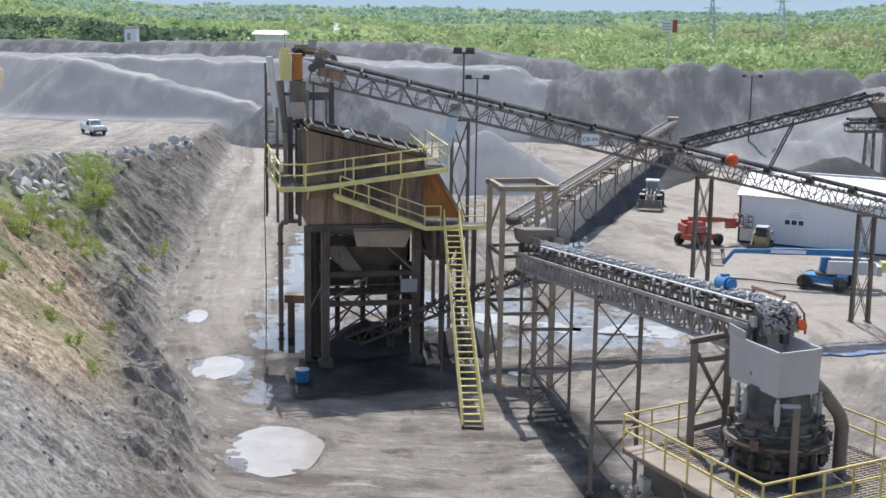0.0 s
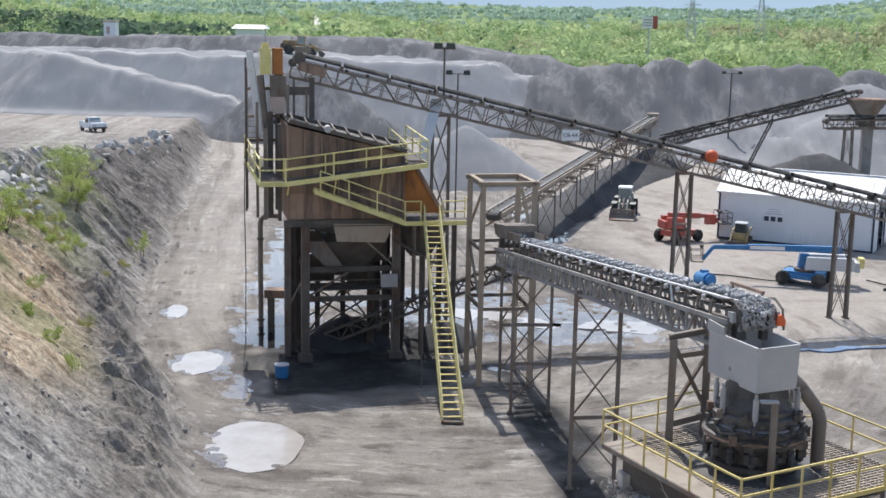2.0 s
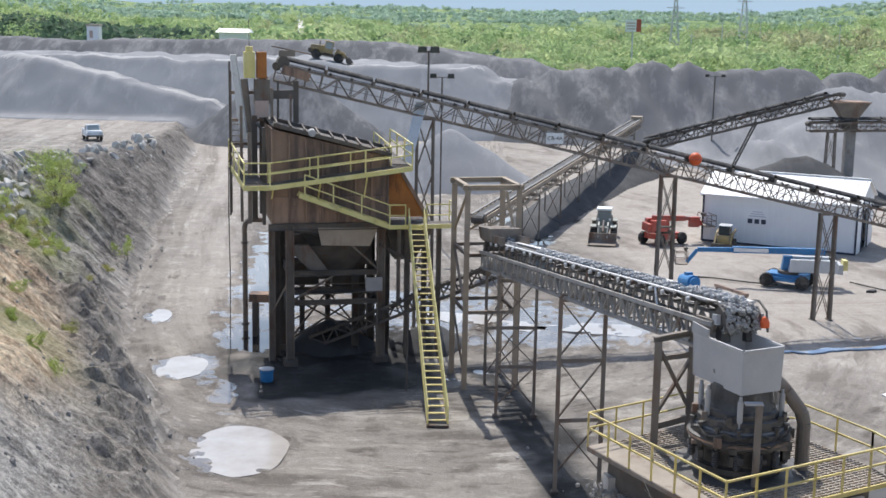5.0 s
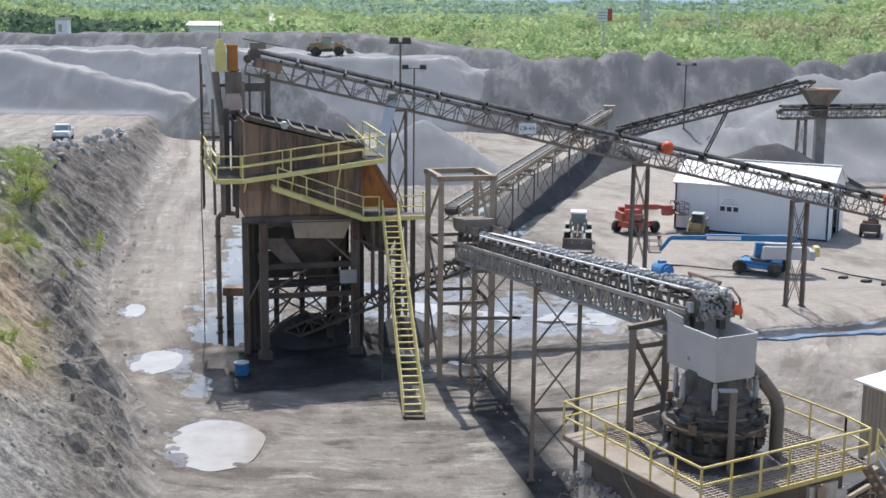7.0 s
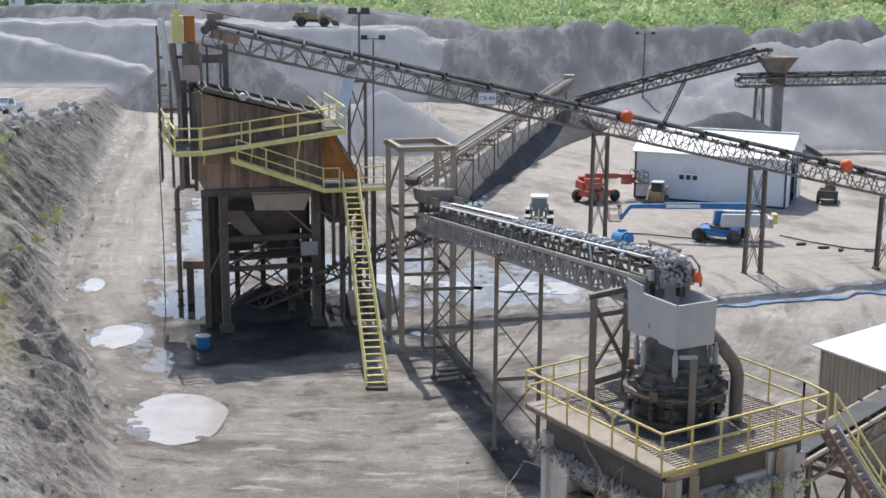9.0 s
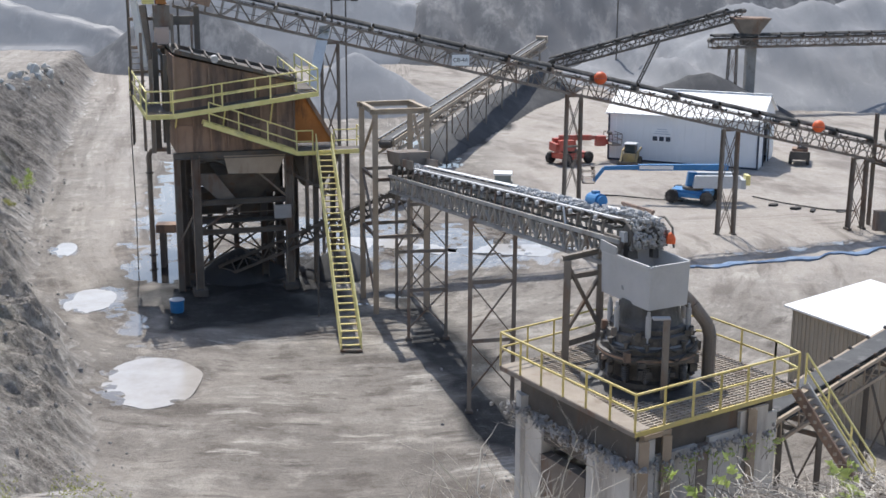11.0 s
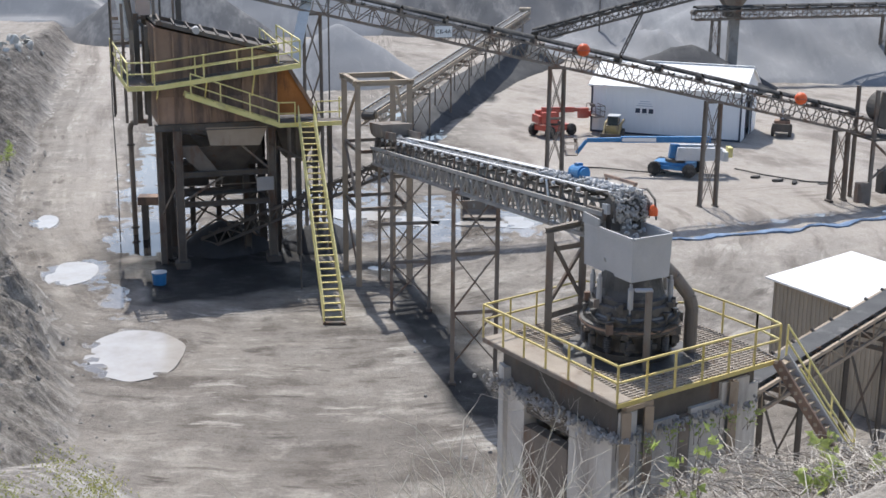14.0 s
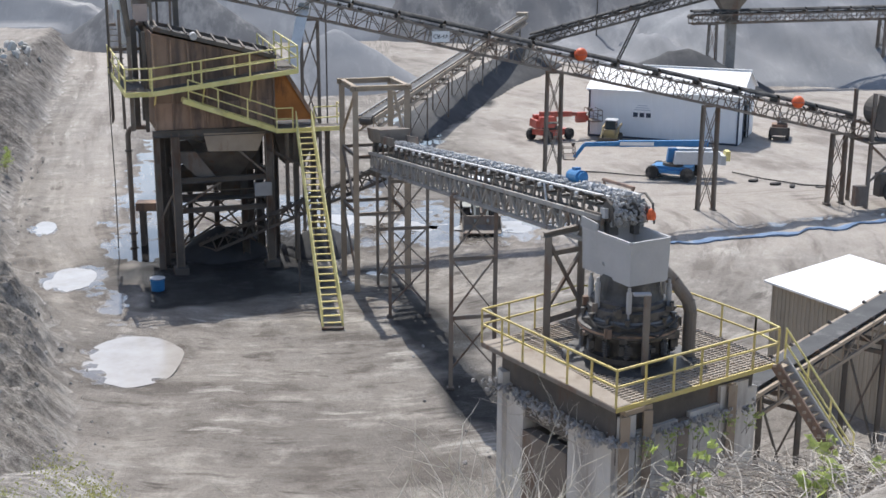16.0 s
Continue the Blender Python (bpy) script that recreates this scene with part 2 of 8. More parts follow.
# ground: one sheet from under the camera to the horizon
def lerp(x, xs, ys):
    return np.interp(x, xs, ys)


_rng = np.random.RandomState(7)
_TAB = _rng.rand(256, 256)


def vnoise(x, y):
    """Smooth value noise with period 256."""
    xi, yi = np.floor(x).astype(int), np.floor(y).astype(int)
    fx, fy = x - xi, y - yi
    fx, fy = fx * fx * (3 - 2 * fx), fy * fy * (3 - 2 * fy)
    a, b = _TAB[xi % 256, yi % 256], _TAB[(xi + 1) % 256, yi % 256]
    c, d = _TAB[xi % 256, (yi + 1) % 256], _TAB[(xi + 1) % 256, (yi + 1) % 256]
    return (a * (1 - fx) + b * fx) * (1 - fy) + (c * (1 - fx) + d * fx) * fy - 0.5


def fbm(x, y, octaves=4):
    return sum(vnoise(x * 2 ** k + 17 * k, y * 2 ** k + 31 * k) * 0.55 ** k for k in range(octaves))


TOE_Y = (0, 30, 50, 56, 68, 82, 95, 120, 142, 172, 215)
TOE_X = (-2, -6.5, -11.6, -13.6, -18.3, -22.4, -25.0, -29.5, -33, -38, -45)
PUDDLES = ((-10.4, 56.3, 2.1, 3.3, 0.1), (-16.1, 69.8, 1.3, 2.4, 0.0), (-20.4, 81.8, 0.85, 1.9, 0.1))


def bank_height(x, y):
    toe = lerp(y, TOE_Y, TOE_X) + 1.0 * fbm(y / 9, y / 23, 3)
    d = toe - x
    bench = lerp(y, (0, 40, 76, 92, 110, 130, 145, 175, 215, 260), (16, 13.5, 10.5, 9.3, 7.4, 5.2, 4.3, 3.2, 2.0, 1.0))
    rough = 1 + 0.25 * fbm(x / 6, y / 14, 3)
    z = np.where(d > 0, np.minimum(d * 0.82 * rough, d * 0.25 + bench), 0)
    face = np.clip((bench + 0.6 - z) / 1.2, 0, 1)
    z = np.minimum(z, bench + 0.2 * fbm(x / 5, y / 5))
    return np.maximum(z, 0), face


def far_height(x, y):
    """Valley floor beyond the pit, with hills that rise round it."""
    r = np.hypot(x, y)
    z = np.where(r > 330, -np.clip((r - 330) / 250, 0, 1) * 14, 0.0)
    right = np.clip((x - 0.22 * y) / 600, 0, 1) * np.clip((r - 600) / 900, 0, 1)
    left = np.clip((-x - 0.26 * y) / 500, 0, 1) * np.clip((r - 450) / 900, 0, 1)
    z = z + right * 75 + left * 55
    z = z + np.clip((r - 1800) / 2600, 0, 1) * (34 + 26 * fbm(x / 900, y / 900, 3))
    return z + np.clip((r - 500) / 1500, 0, 1) * 14 * fbm(x / 260, y / 260, 3)


def ruts(x, y):
    """Wheel tracks: arcs that sweep round the tower, and lanes along the haul road."""
    r, a = np.hypot(x + 3, (y - 82) * 0.92), np.arctan2(x + 3, 82 - y)
    arcs = 0.75 * fbm(r / 1.0, a * 6.5 + 40, 3) + 0.55 * fbm(x / 1.6 + 5, y / 2.2, 3)
    toe = lerp(y, TOE_Y, TOE_X)
    lanes = fbm((x - toe) / 0.9 + 70, y / 16, 3)
    k = np.clip((x + 16 - (y - 70) * 0.2) / 4, 0, 1)
    yard = fbm(x / 3.5 + 11, y / 9, 3)
    q = np.clip((y - 84) / 8, 0, 1)
    return (arcs * (1 - q) + yard * q) * k + lanes * (1 - k)


def floor_share(x, y):
    return np.clip((y - 30) / 8, 0, 1) * np.clip((200 - y) / 30, 0, 1)


def ground_height(x, y):
    x, y = np.asarray(x, float), np.asarray(y, float)
    z = 0.10 * fbm(x / 4.5, y / 4.5) + 0.05 * fbm(x / 0.9, y / 0.9, 3)
    z = z * np.clip(1.2 - (np.hypot(x, y) - 250) / 200, 0.2, 1)
    for px, py, rx, ry, _ in PUDDLES:
        k = np.clip(1.5 - np.hypot((x - px) / rx, (y - py) / ry), 0, 1)
        z = z * (1 - np.clip(k * 2, 0, 1)) - 0.12 * k
    z = z + 0.15 * ruts(x, y) * floor_share(x, y)
    bank, face = bank_height(x, y)
    # layered ledges that dip towards the road
    lay = (y - 0.25 * x + 1.6 * fbm(x / 8, y / 8, 3)) / 2.4
    saw = lay - np.floor(lay)
    saw = np.where(saw < 0.3, saw * 2.333, 1 - saw)
    on = np.clip(bank / 2.0, 0, 1) * (0.12 + 0.88 * face)
    on = on * (1 - 0.5 * np.clip((64 - y) / 8, 0, 1))
    z = z + bank + on * (0.75 * saw * (0.8 + 1.2 * fbm(x / 9, y / 9)) + 0.5 * (0.5 - np.abs(fbm((x + 0.25 * y) / 8.0, (y - 0.25 * x) / 1.5, 4)) * 2) + 0.9 * fbm(x / 5, y / 5, 3) + 0.35 * fbm(x / 1.2, y / 1.0, 4))
    k = np.interp(x, (-7, -3, 2.5, 5, 9.5, 40), (0.41, 0.52, 0.54, 0.50, 0.43, 0.40))
    hill = 18.25 - k * np.maximum(y - 1.2, 0)
    hill = np.where(y > 31, hill - (y - 31) * 1.1, hill)
    hill = hill + np.clip(y / 8, 0, 1) * (0.5 * fbm(x / 2.5, y / 2.5, 4))
    hill = np.where(x < -9, np.minimum(hill, 16 - y * 0.2), hill)
    z = np.maximum(z, np.where((x > -60), hill, z))
    # spoil slumped along the foot of the bank
    toe = lerp(y, TOE_Y, TOE_X)
    lump = 0.7 - np.abs(fbm(x / 2.6 + 3, y / 3.1, 4)) * 2.6 - np.abs(fbm(x / 1.1, y / 1.3 + 8, 3)) * 0.9
    z = z + (1.15 + 1.3 * lump) * np.exp(-((x - toe + 1.9) / 2.1) ** 2) * np.clip((y - 40) / 8, 0, 1) * np.clip((92 - y) / 14, 0, 1) * np.clip(0.6 + 1.5 * fbm(x / 3, y / 4), 0, 2)
    return z + far_height(x, y)


def axis(lo, fine_lo, fine_hi, hi, step, grow=1.09):
    a = list(np.arange(fine_lo, fine_hi, step))
    d = step
    while a[-1] < hi:
        d *= grow
        a.append(a[-1] + d)
    d = step
    while a[0] > lo:
        d *= grow
        a.insert(0, a[0] - d)
    return np.array(a)


def sheet(name, xs, ys, zf):
    X, Y = np.meshgrid(xs, ys)
    Z = zf(X, Y)
    nx, ny = len(xs), len(ys)
    co = np.stack([X, Y, Z], -1).reshape(-1, 3)
    i = np.arange(nx * ny).reshape(ny, nx)
    fa = np.stack([i[:-1, :-1], i[:-1, 1:], i[1:, 1:], i[1:, :-1]], -1).reshape(-1, 4)
    me = bpy.data.meshes.new(name)
    me.from_pydata(co.tolist(), [], fa.tolist())
    me.polygons.foreach_set("use_smooth", [True] * len(me.polygons))
    return me, co


GX = axis(-3200, -42, 34, 3600, 0.32, 1.08)
GY = axis(-250, 10, 104, 4700, 0.32, 1.06)
ground_me, gco = sheet("ground", GX, GY, ground_height)


def zones(co):
    """Shares of tan haul-road dust, ochre rock, grass and far meadow at each point."""
    x, y, z = co.T
    toe = lerp(y, TOE_Y, TOE_X)
    n = fbm(x / 6, y / 6)
    road = 0.6 * np.exp(-((x - toe - 5.5) / 3.0) ** 2) * np.clip((y - 50) / 20, 0, 1)
    yard = np.clip((y - 64) / 14, 0, 1) * np.clip((x - 6 - 0.02 * y) / 5, 0, 1) * np.clip((190 - y) / 20, 0, 1)
    dust = np.clip(road + yard * 0.9 + 0.5 * np.clip((y - 150) / 20, 0, 1) * (np.hypot(x, y) < 330), 0, 1)
    up = np.clip((toe - x) / 4 - 0.6, 0, 1)
    dd = toe - x
    ochre = up * np.exp(-((y - 68 + 0.75 * dd - 7 * n) / 15) ** 2) * np.clip((dd - 2.0) / 1.5, 0, 1) * 1.2
    grass = up * np.clip(2.5 * fbm(x / 5 + 9, y / 5, 3) + 0.15 + 0.55 * np.exp(-((toe - x - 9) / 5) ** 2) - 0.3, 0, 1) * np.clip((y - 48) / 14, 0, 1) * np.clip((118 - y) / 15, 0, 1)
    grass = np.maximum(grass, np.clip((20 - y) / 8, 0, 1) * 0.5)
    far = np.clip((np.hypot(x, y) - 340) / 60, 0, 1)
    return np.stack([dust, np.clip(ochre, 0, 1), np.clip(grass, 0, 1), far], 1)


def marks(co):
    """Wheel-track streaks, wet black fines with painted shade under the plant, and brown spoil at each point."""
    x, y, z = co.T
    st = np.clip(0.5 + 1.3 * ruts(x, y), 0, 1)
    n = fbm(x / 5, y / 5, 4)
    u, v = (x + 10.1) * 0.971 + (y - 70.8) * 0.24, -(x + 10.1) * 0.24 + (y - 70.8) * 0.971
    # wet fines under the tower; the mask also paints in its shade
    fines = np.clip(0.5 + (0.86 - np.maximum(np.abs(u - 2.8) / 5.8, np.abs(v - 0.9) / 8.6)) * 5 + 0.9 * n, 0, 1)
    # bands along the conveyors: wet spill plus their shadow put into the colour
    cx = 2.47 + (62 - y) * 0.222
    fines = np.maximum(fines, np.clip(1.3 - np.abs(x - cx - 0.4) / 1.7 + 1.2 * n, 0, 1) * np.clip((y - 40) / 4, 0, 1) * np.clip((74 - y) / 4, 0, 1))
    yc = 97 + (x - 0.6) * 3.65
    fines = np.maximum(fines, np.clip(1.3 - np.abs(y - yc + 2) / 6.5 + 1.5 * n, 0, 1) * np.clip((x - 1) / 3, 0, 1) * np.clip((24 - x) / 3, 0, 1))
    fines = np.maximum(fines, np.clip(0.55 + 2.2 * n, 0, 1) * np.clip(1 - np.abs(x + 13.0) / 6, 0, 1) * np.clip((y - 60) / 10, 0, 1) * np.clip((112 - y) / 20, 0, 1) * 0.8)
    toe = lerp(y, TOE_Y, TOE_X)
    spoil = np.exp(-((x - toe + 2.2) / 2.6) ** 2) * np.clip((y - 36) / 8, 0, 1) * np.clip((94 - y) / 12, 0, 1)
    return np.stack([st, fines, np.clip(spoil * 1.2, 0, 1), np.clip(bank_height(x, y)[0] / 1.5, 0, 1) * (0.1 + 0.9 * bank_height(x, y)[1])], 1)


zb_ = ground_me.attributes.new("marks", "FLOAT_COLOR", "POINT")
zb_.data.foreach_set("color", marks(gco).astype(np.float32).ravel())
rock = marks(gco)[:, 3]
ground_me.polygons.foreach_set("use_smooth", [bool(rock[f.vertices[0]] < 0.4) for f in ground_me.polygons])


def cover(co):
    """Share of the ring road's lanes, of wet mud, of pale scree and of the dark far face at each point."""
    x, y, z = co.T
    toe = lerp(y, TOE_Y, TOE_X)
    n = fbm(x / 7 + 50, y / 7, 3)
    k = np.clip((x + 16 - (y - 70) * 0.2) / 4, 0, 1) * (1 - np.clip((y - 84) / 8, 0, 1))
    wet = np.clip(1.4 - np.abs(x + 12.6 + (y - 76) * 0.11) / 3.2, 0, 1) * np.clip((y - 70) / 5, 0, 1) * np.clip((122 - y) / 14, 0, 1)
    wet = np.maximum(wet, np.clip(1.5 - np.hypot((x - 4) / 9, (y - 82) / 7), 0, 1))
    wet = np.maximum(wet, 0.9 * np.clip(1.5 - np.hypot((x + 3) / 7, (y - 86) / 8), 0, 1))
    wet = np.maximum(wet, np.clip(1.3 - np.hypot((x - 5.0) / 3.6, (y - 121) / 14), 0, 1))
    ys = 84.3 + 0.175 * (x - 20) - 0.7 * (9.2 - 0.233 * (x - 20))
    wet = np.maximum(wet, np.clip(1.6 - np.abs(y - ys - 0.6) / 0.8, 0, 1) * np.clip((x - 15) / 2, 0, 1) * np.clip((40 - x) / 3, 0, 1) * 0.55)
    wet = wet * np.clip((y - 66) / 3, 0, 1)
    wet = np.maximum(wet, 0.8 * np.clip(1.3 - np.abs(x - toe - 4.0) / 1.5, 0, 1) * np.clip((y - 58) / 5, 0, 1) * np.clip((76 - y) / 5, 0, 1))
    for px, py, rx, ry, _ in PUDDLES:
        wet = np.maximum(wet, 0.78 * np.clip(2.3 - 1.4 * np.hypot((x - px) / rx, (y - py) / ry), 0, 1))
    dd = toe - x
    scree = np.clip((63 - y + 6 * n) / 6, 0, 1) * np.clip((dd - 3.0 + 2 * n) / 2, 0, 1)
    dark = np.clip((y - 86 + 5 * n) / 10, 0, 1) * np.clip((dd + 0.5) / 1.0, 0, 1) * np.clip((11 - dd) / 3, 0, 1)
    return np.stack([k, wet, scree, dark], 1)


def lanes(co):
    """Coordinates across and along the wheel tracks, round the tower and along the haul road."""
    x, y, z = co.T
    toe = lerp(y, TOE_Y, TOE_X)
    r, a = np.hypot(x + 3, (y - 82) * 0.92), np.arctan2(x + 3, 82 - y)
    ring = np.stack([r * 1.1 + 0.9 * fbm(x / 6, y / 6, 3), a * 4.5, np.zeros_like(x)], 1)
    road = np.stack([(x - toe) * 0.9 + 0.5 * fbm(x / 7, y / 12, 2), y * 0.06, np.ones_like(x)], 1)
    far_ = np.stack([x * 0.32 + 0.1 * y, y * 0.12 - 0.05 * x, np.full_like(x, 2.0)], 1)
    q = (np.clip((x - 1) / 4, 0, 1) * np.clip((y - 84) / 8, 0, 1))[:, None]
    return ring, road * (1 - q) + far_ * q


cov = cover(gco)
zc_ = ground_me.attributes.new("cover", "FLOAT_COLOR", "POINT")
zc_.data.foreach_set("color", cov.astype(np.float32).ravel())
for nm_, vec_ in zip(("ring_lanes", "road_lanes"), lanes(gco)):
    zl_ = ground_me.attributes.new(nm_, "FLOAT_VECTOR", "POINT")
    zl_.data.foreach_set("vector", vec_.astype(np.float32).ravel())
za = ground_me.attributes.new("zones", "FLOAT_COLOR", "POINT")
za.data.foreach_set("color", zones(gco).astype(np.float32).ravel())


def ground_material():
    m = bpy.data.materials.new("quarry_ground")
    m.use_nodes = True
    nt = m.node_tree
    p = nt.nodes["Principled BSDF"]
    geo = nt.nodes.new("ShaderNodeNewGeometry")
    co = geo.outputs["Position"]
    at = nt.nodes.new("ShaderNodeAttribute")
    at.attribute_name = "zones"
    sep = nt.nodes.new("ShaderNodeSeparateColor")
    nt.links.new(at.outputs["Color"], sep.inputs[0])
    big, mid, fine = noise_out(nt, co, 0.12, 6, 0.65), noise_out(nt, co, 0.9, 6, 0.7), noise_out(nt, co, 7, 5, 0.7)
    at2 = nt.nodes.new("ShaderNodeAttribute")
    at2.attribute_name = "marks"
    mk = nt.nodes.new("ShaderNodeSeparateColor")
    nt.links.new(at2.outputs["Color"], mk.inputs[0])
    at3 = nt.nodes.new("ShaderNodeAttribute")
    at3.attribute_name = "cover"
    cv = nt.nodes.new("ShaderNodeSeparateColor")
    nt.links.new(at3.outputs["Color"], cv.inputs[0])
    tr = []
    for nm in ("ring_lanes", "road_lanes"):
        al = nt.nodes.new("ShaderNodeAttribute")
        al.attribute_name = nm
        tr.append((noise_out(nt, al.outputs["Vector"], 0.55, 7, 0.62), noise_out(nt, al.outputs["Vector"], 1.7, 5, 0.7)))
    lane, thread = (mixv(nt, cv.outputs[0], tr[1][i], tr[0][i]) for i in (0, 1))
    mud = mixc(nt, ramp(nt, big, 0.36, 0.64), (0.2, 0.178, 0.155), (0.29, 0.262, 0.23))
    brk = mixf2(nt, lane, noise_out(nt, co, 0.4, 6, 0.72))
    mud = mixc(nt, ramp(nt, brk, 0.52, 0.6), mud, (0.39, 0.355, 0.31))
    mud = mixc(nt, ramp(nt, brk, 0.49, 0.42), mud, (0.15, 0.13, 0.112))
    thin = mixf2(nt, thread, noise_out(nt, co, 0.25, 4, 0.6))
    mud = mixc(nt, ramp(nt, thin, 0.56, 0.62), mud, (0.47, 0.435, 0.385))
    mud = mixc(nt, ramp(nt, thin, 0.44, 0.38), mud, (0.125, 0.108, 0.094))
    mud = mixc(nt, ramp(nt, mid, 0.58, 0.75), mud, (0.17, 0.15, 0.13))
    dust = mixc(nt, ramp(nt, mid, 0.3, 0.7), (0.375, 0.333, 0.29), (0.47, 0.424, 0.374))
    dust = mixc(nt, ramp(nt, lane, 0.5, 0.4), dust, (0.27, 0.236, 0.204))
    dust = mixc(nt, ramp(nt, thin, 0.55, 0.64), dust, (0.5, 0.455, 0.4))
    col = mixc(nt, sep.outputs[0], mud, dust)
    turn = nt.nodes.new("ShaderNodeMapping")
    turn.inputs["Rotation"].default_value = (0, 0, math.radians(-14))
    nt.links.new(co, turn.inputs[0])
    strata = mixf2(nt, noise_out(nt, stretched(nt, turn.outputs[0], 0.16, 1.15, 0.25), 1.0, 8, 0.8), noise_out(nt, co, 0.8, 8, 0.8))
    och = mixc(nt, ramp(nt, strata, 0.45, 0.55), (0.8, 0.66, 0.48), (0.45, 0.31, 0.2))
    col = mixc(nt, sep.outputs[1], col, och)
    # steep faces show bare shale
    nz = nt.nodes.new("ShaderNodeSeparateXYZ")
    nt.links.new(geo.outputs["True Normal"], nz.inputs[0])
    steep = ramp(nt, nz.outputs[2], 0.93, 0.6)
    shale = mixc(nt, ramp(nt, strata, 0.44, 0.56), (0.26, 0.235, 0.21), (0.66, 0.62, 0.57))
    # far part of the bank face is darkened in the rock colour itself
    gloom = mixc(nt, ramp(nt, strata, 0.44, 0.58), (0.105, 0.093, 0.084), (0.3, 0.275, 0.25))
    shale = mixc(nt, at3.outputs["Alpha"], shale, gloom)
    pale = mixc(nt, ramp(nt, mid, 0.35, 0.65), (0.34, 0.325, 0.308), (0.66, 0.64, 0.61))
    shale = mixc(nt, cv.outputs[2], shale, pale)
    shale = mixc(nt, ramp(nt, sep.outputs[1], 0.15, 0.55), shale, och)
    mx_ = nt.nodes.new("ShaderNodeMath")
    mx_.operation = "MAXIMUM"
    nt.links.new(steep, mx_.inputs[0])
    nt.links.new(mixf(nt, at2.outputs["Alpha"], 0.85), mx_.inputs[1])
    col = mixc(nt, mx_.outputs[0], col, shale)
    loose = mixc(nt, ramp(nt, mid, 0.35, 0.7), (0.19, 0.168, 0.148), (0.36, 0.33, 0.295))
    col = mixc(nt, mixf(nt, mk.outputs[2], 0.75), col, loose)
    # broken rock: pale chips and dark gaps on the bank
    chip = ramp(nt, noise_out(nt, co, 2.4, 8, 0.8), 0.4, 0.6)
    broken = mixc(nt, chip, mixc(nt, 1.0, col, (0.6, 0.59, 0.58), "MULTIPLY"), mixc(nt, 1.0, col, (1.45, 1.43, 1.4), "MULTIPLY"))
    col = mixc(nt, at2.outputs["Alpha"], col, broken)
    # wet fines, blackened further to carry the shade below tower and conveyors
    shaded_wetmud = mixc(nt, ramp(nt, mid, 0.35, 0.7), (0.022, 0.021, 0.021), (0.055, 0.052, 0.049))
    col = mixc(nt, ramp(nt, mk.outputs[1], 0.25, 0.8), col, shaded_wetmud)
    gr = mixc(nt, ramp(nt, mid, 0.35, 0.65), (0.2, 0.24, 0.1), (0.36, 0.36, 0.18))
    col = mixc(nt, sep.outputs[2], col, gr)
    meadow = mixc(nt, ramp(nt, noise_out(nt, co, 0.012, 5), 0.4, 0.6), (0.10, 0.18, 0.05), (0.22, 0.29, 0.10))
    col = mixc(nt, at.outputs["Alpha"], col, meadow)
    col = mixc(nt, ramp(nt, fine, 0.25, 0.85), mixc(nt, 1.0, col, (0.78, 0.78, 0.78), "MULTIPLY"), mixc(nt, 1.0, col, (1.18, 1.18, 1.18), "MULTIPLY"))
    nt.links.new(col, p.inputs["Base Color"])
    rg = ramp(nt, big, 0.3, 0.6)
    rg.node.inputs[3].default_value, rg.node.inputs[4].default_value = 0.62, 0.95
    wr_ = nt.nodes.new("ShaderNodeMix")
    nt.links.new(mixf(nt, mk.outputs[1], 0.8), wr_.inputs[0])
    nt.links.new(rg, wr_.inputs[2])
    sheen = ramp(nt, noise_out(nt, co, 0.45, 5, 0.7), 0.42, 0.58)
    sheen.node.inputs[3].default_value, sheen.node.inputs[4].default_value = 0.42, 0.95
    nt.links.new(sheen, wr_.inputs[3])
    # shallow films of water between the clods
    film = mixf2(nt, thin, noise_out(nt, co, 0.5, 6, 0.68))
    low = nt.nodes.new("ShaderNodeMath")
    low.operation = "ADD"
    nt.links.new(film, low.inputs[0])
    nt.links.new(mixf(nt, cv.outputs[1], 0.225), low.inputs[1])
    pool = ramp(nt, low.outputs[0], 0.645, 0.675)
    damp = ramp(nt, low.outputs[0], 0.56, 0.645)
    col = mixc(nt, mixf(nt, damp, 0.55), col, mixc(nt, 1.0, col, (0.4, 0.38, 0.37), "MULTIPLY"))
    nt.links.new(col, p.inputs["Base Color"])
    fr_ = nt.nodes.new("ShaderNodeMix")
    nt.links.new(pool, fr_.inputs[0])
    nt.links.new(wr_.outputs[0], fr_.inputs[2])
    fr_.inputs[3].default_value = 0.06
    nt.links.new(fr_.outputs[0], p.inputs["Roughness"])
    sp_ = nt.nodes.new("ShaderNodeMix")
    nt.links.new(pool, sp_.inputs[0])
    sp_.inputs[2].default_value, sp_.inputs[3].default_value = 0.2, 0.6
    nt.links.new(sp_.outputs[0], p.inputs["Specular IOR Level"])
    dry = ramp(nt, pool, 1, 0)
    bn = nd(nt, "ShaderNodeBump", Distance=0.14)
    nt.links.new(mixf(nt, dry, 0.75), bn.inputs["Strength"])
    add = nt.nodes.new("ShaderNodeMath")
    nt.links.new(mid, add.inputs[0])
    nt.links.new(fine, add.inputs[1])
    nt.links.new(add.outputs[0], bn.inputs["Height"])
    crag = nd(nt, "ShaderNodeBump", Distance=0.5)
    nt.links.new(mixf(nt, at2.outputs["Alpha"], 1.0), crag.inputs["Strength"])
    nt.links.new(strata, crag.inputs["Height"])
    nt.links.new(bn.outputs[0], crag.inputs["Normal"])
    flat = nt.nodes.new("ShaderNodeCombineXYZ")
    flat.inputs[2].default_value = 1.0
    nm_ = nt.nodes.new("ShaderNodeMix")
    nm_.data_type = "VECTOR"
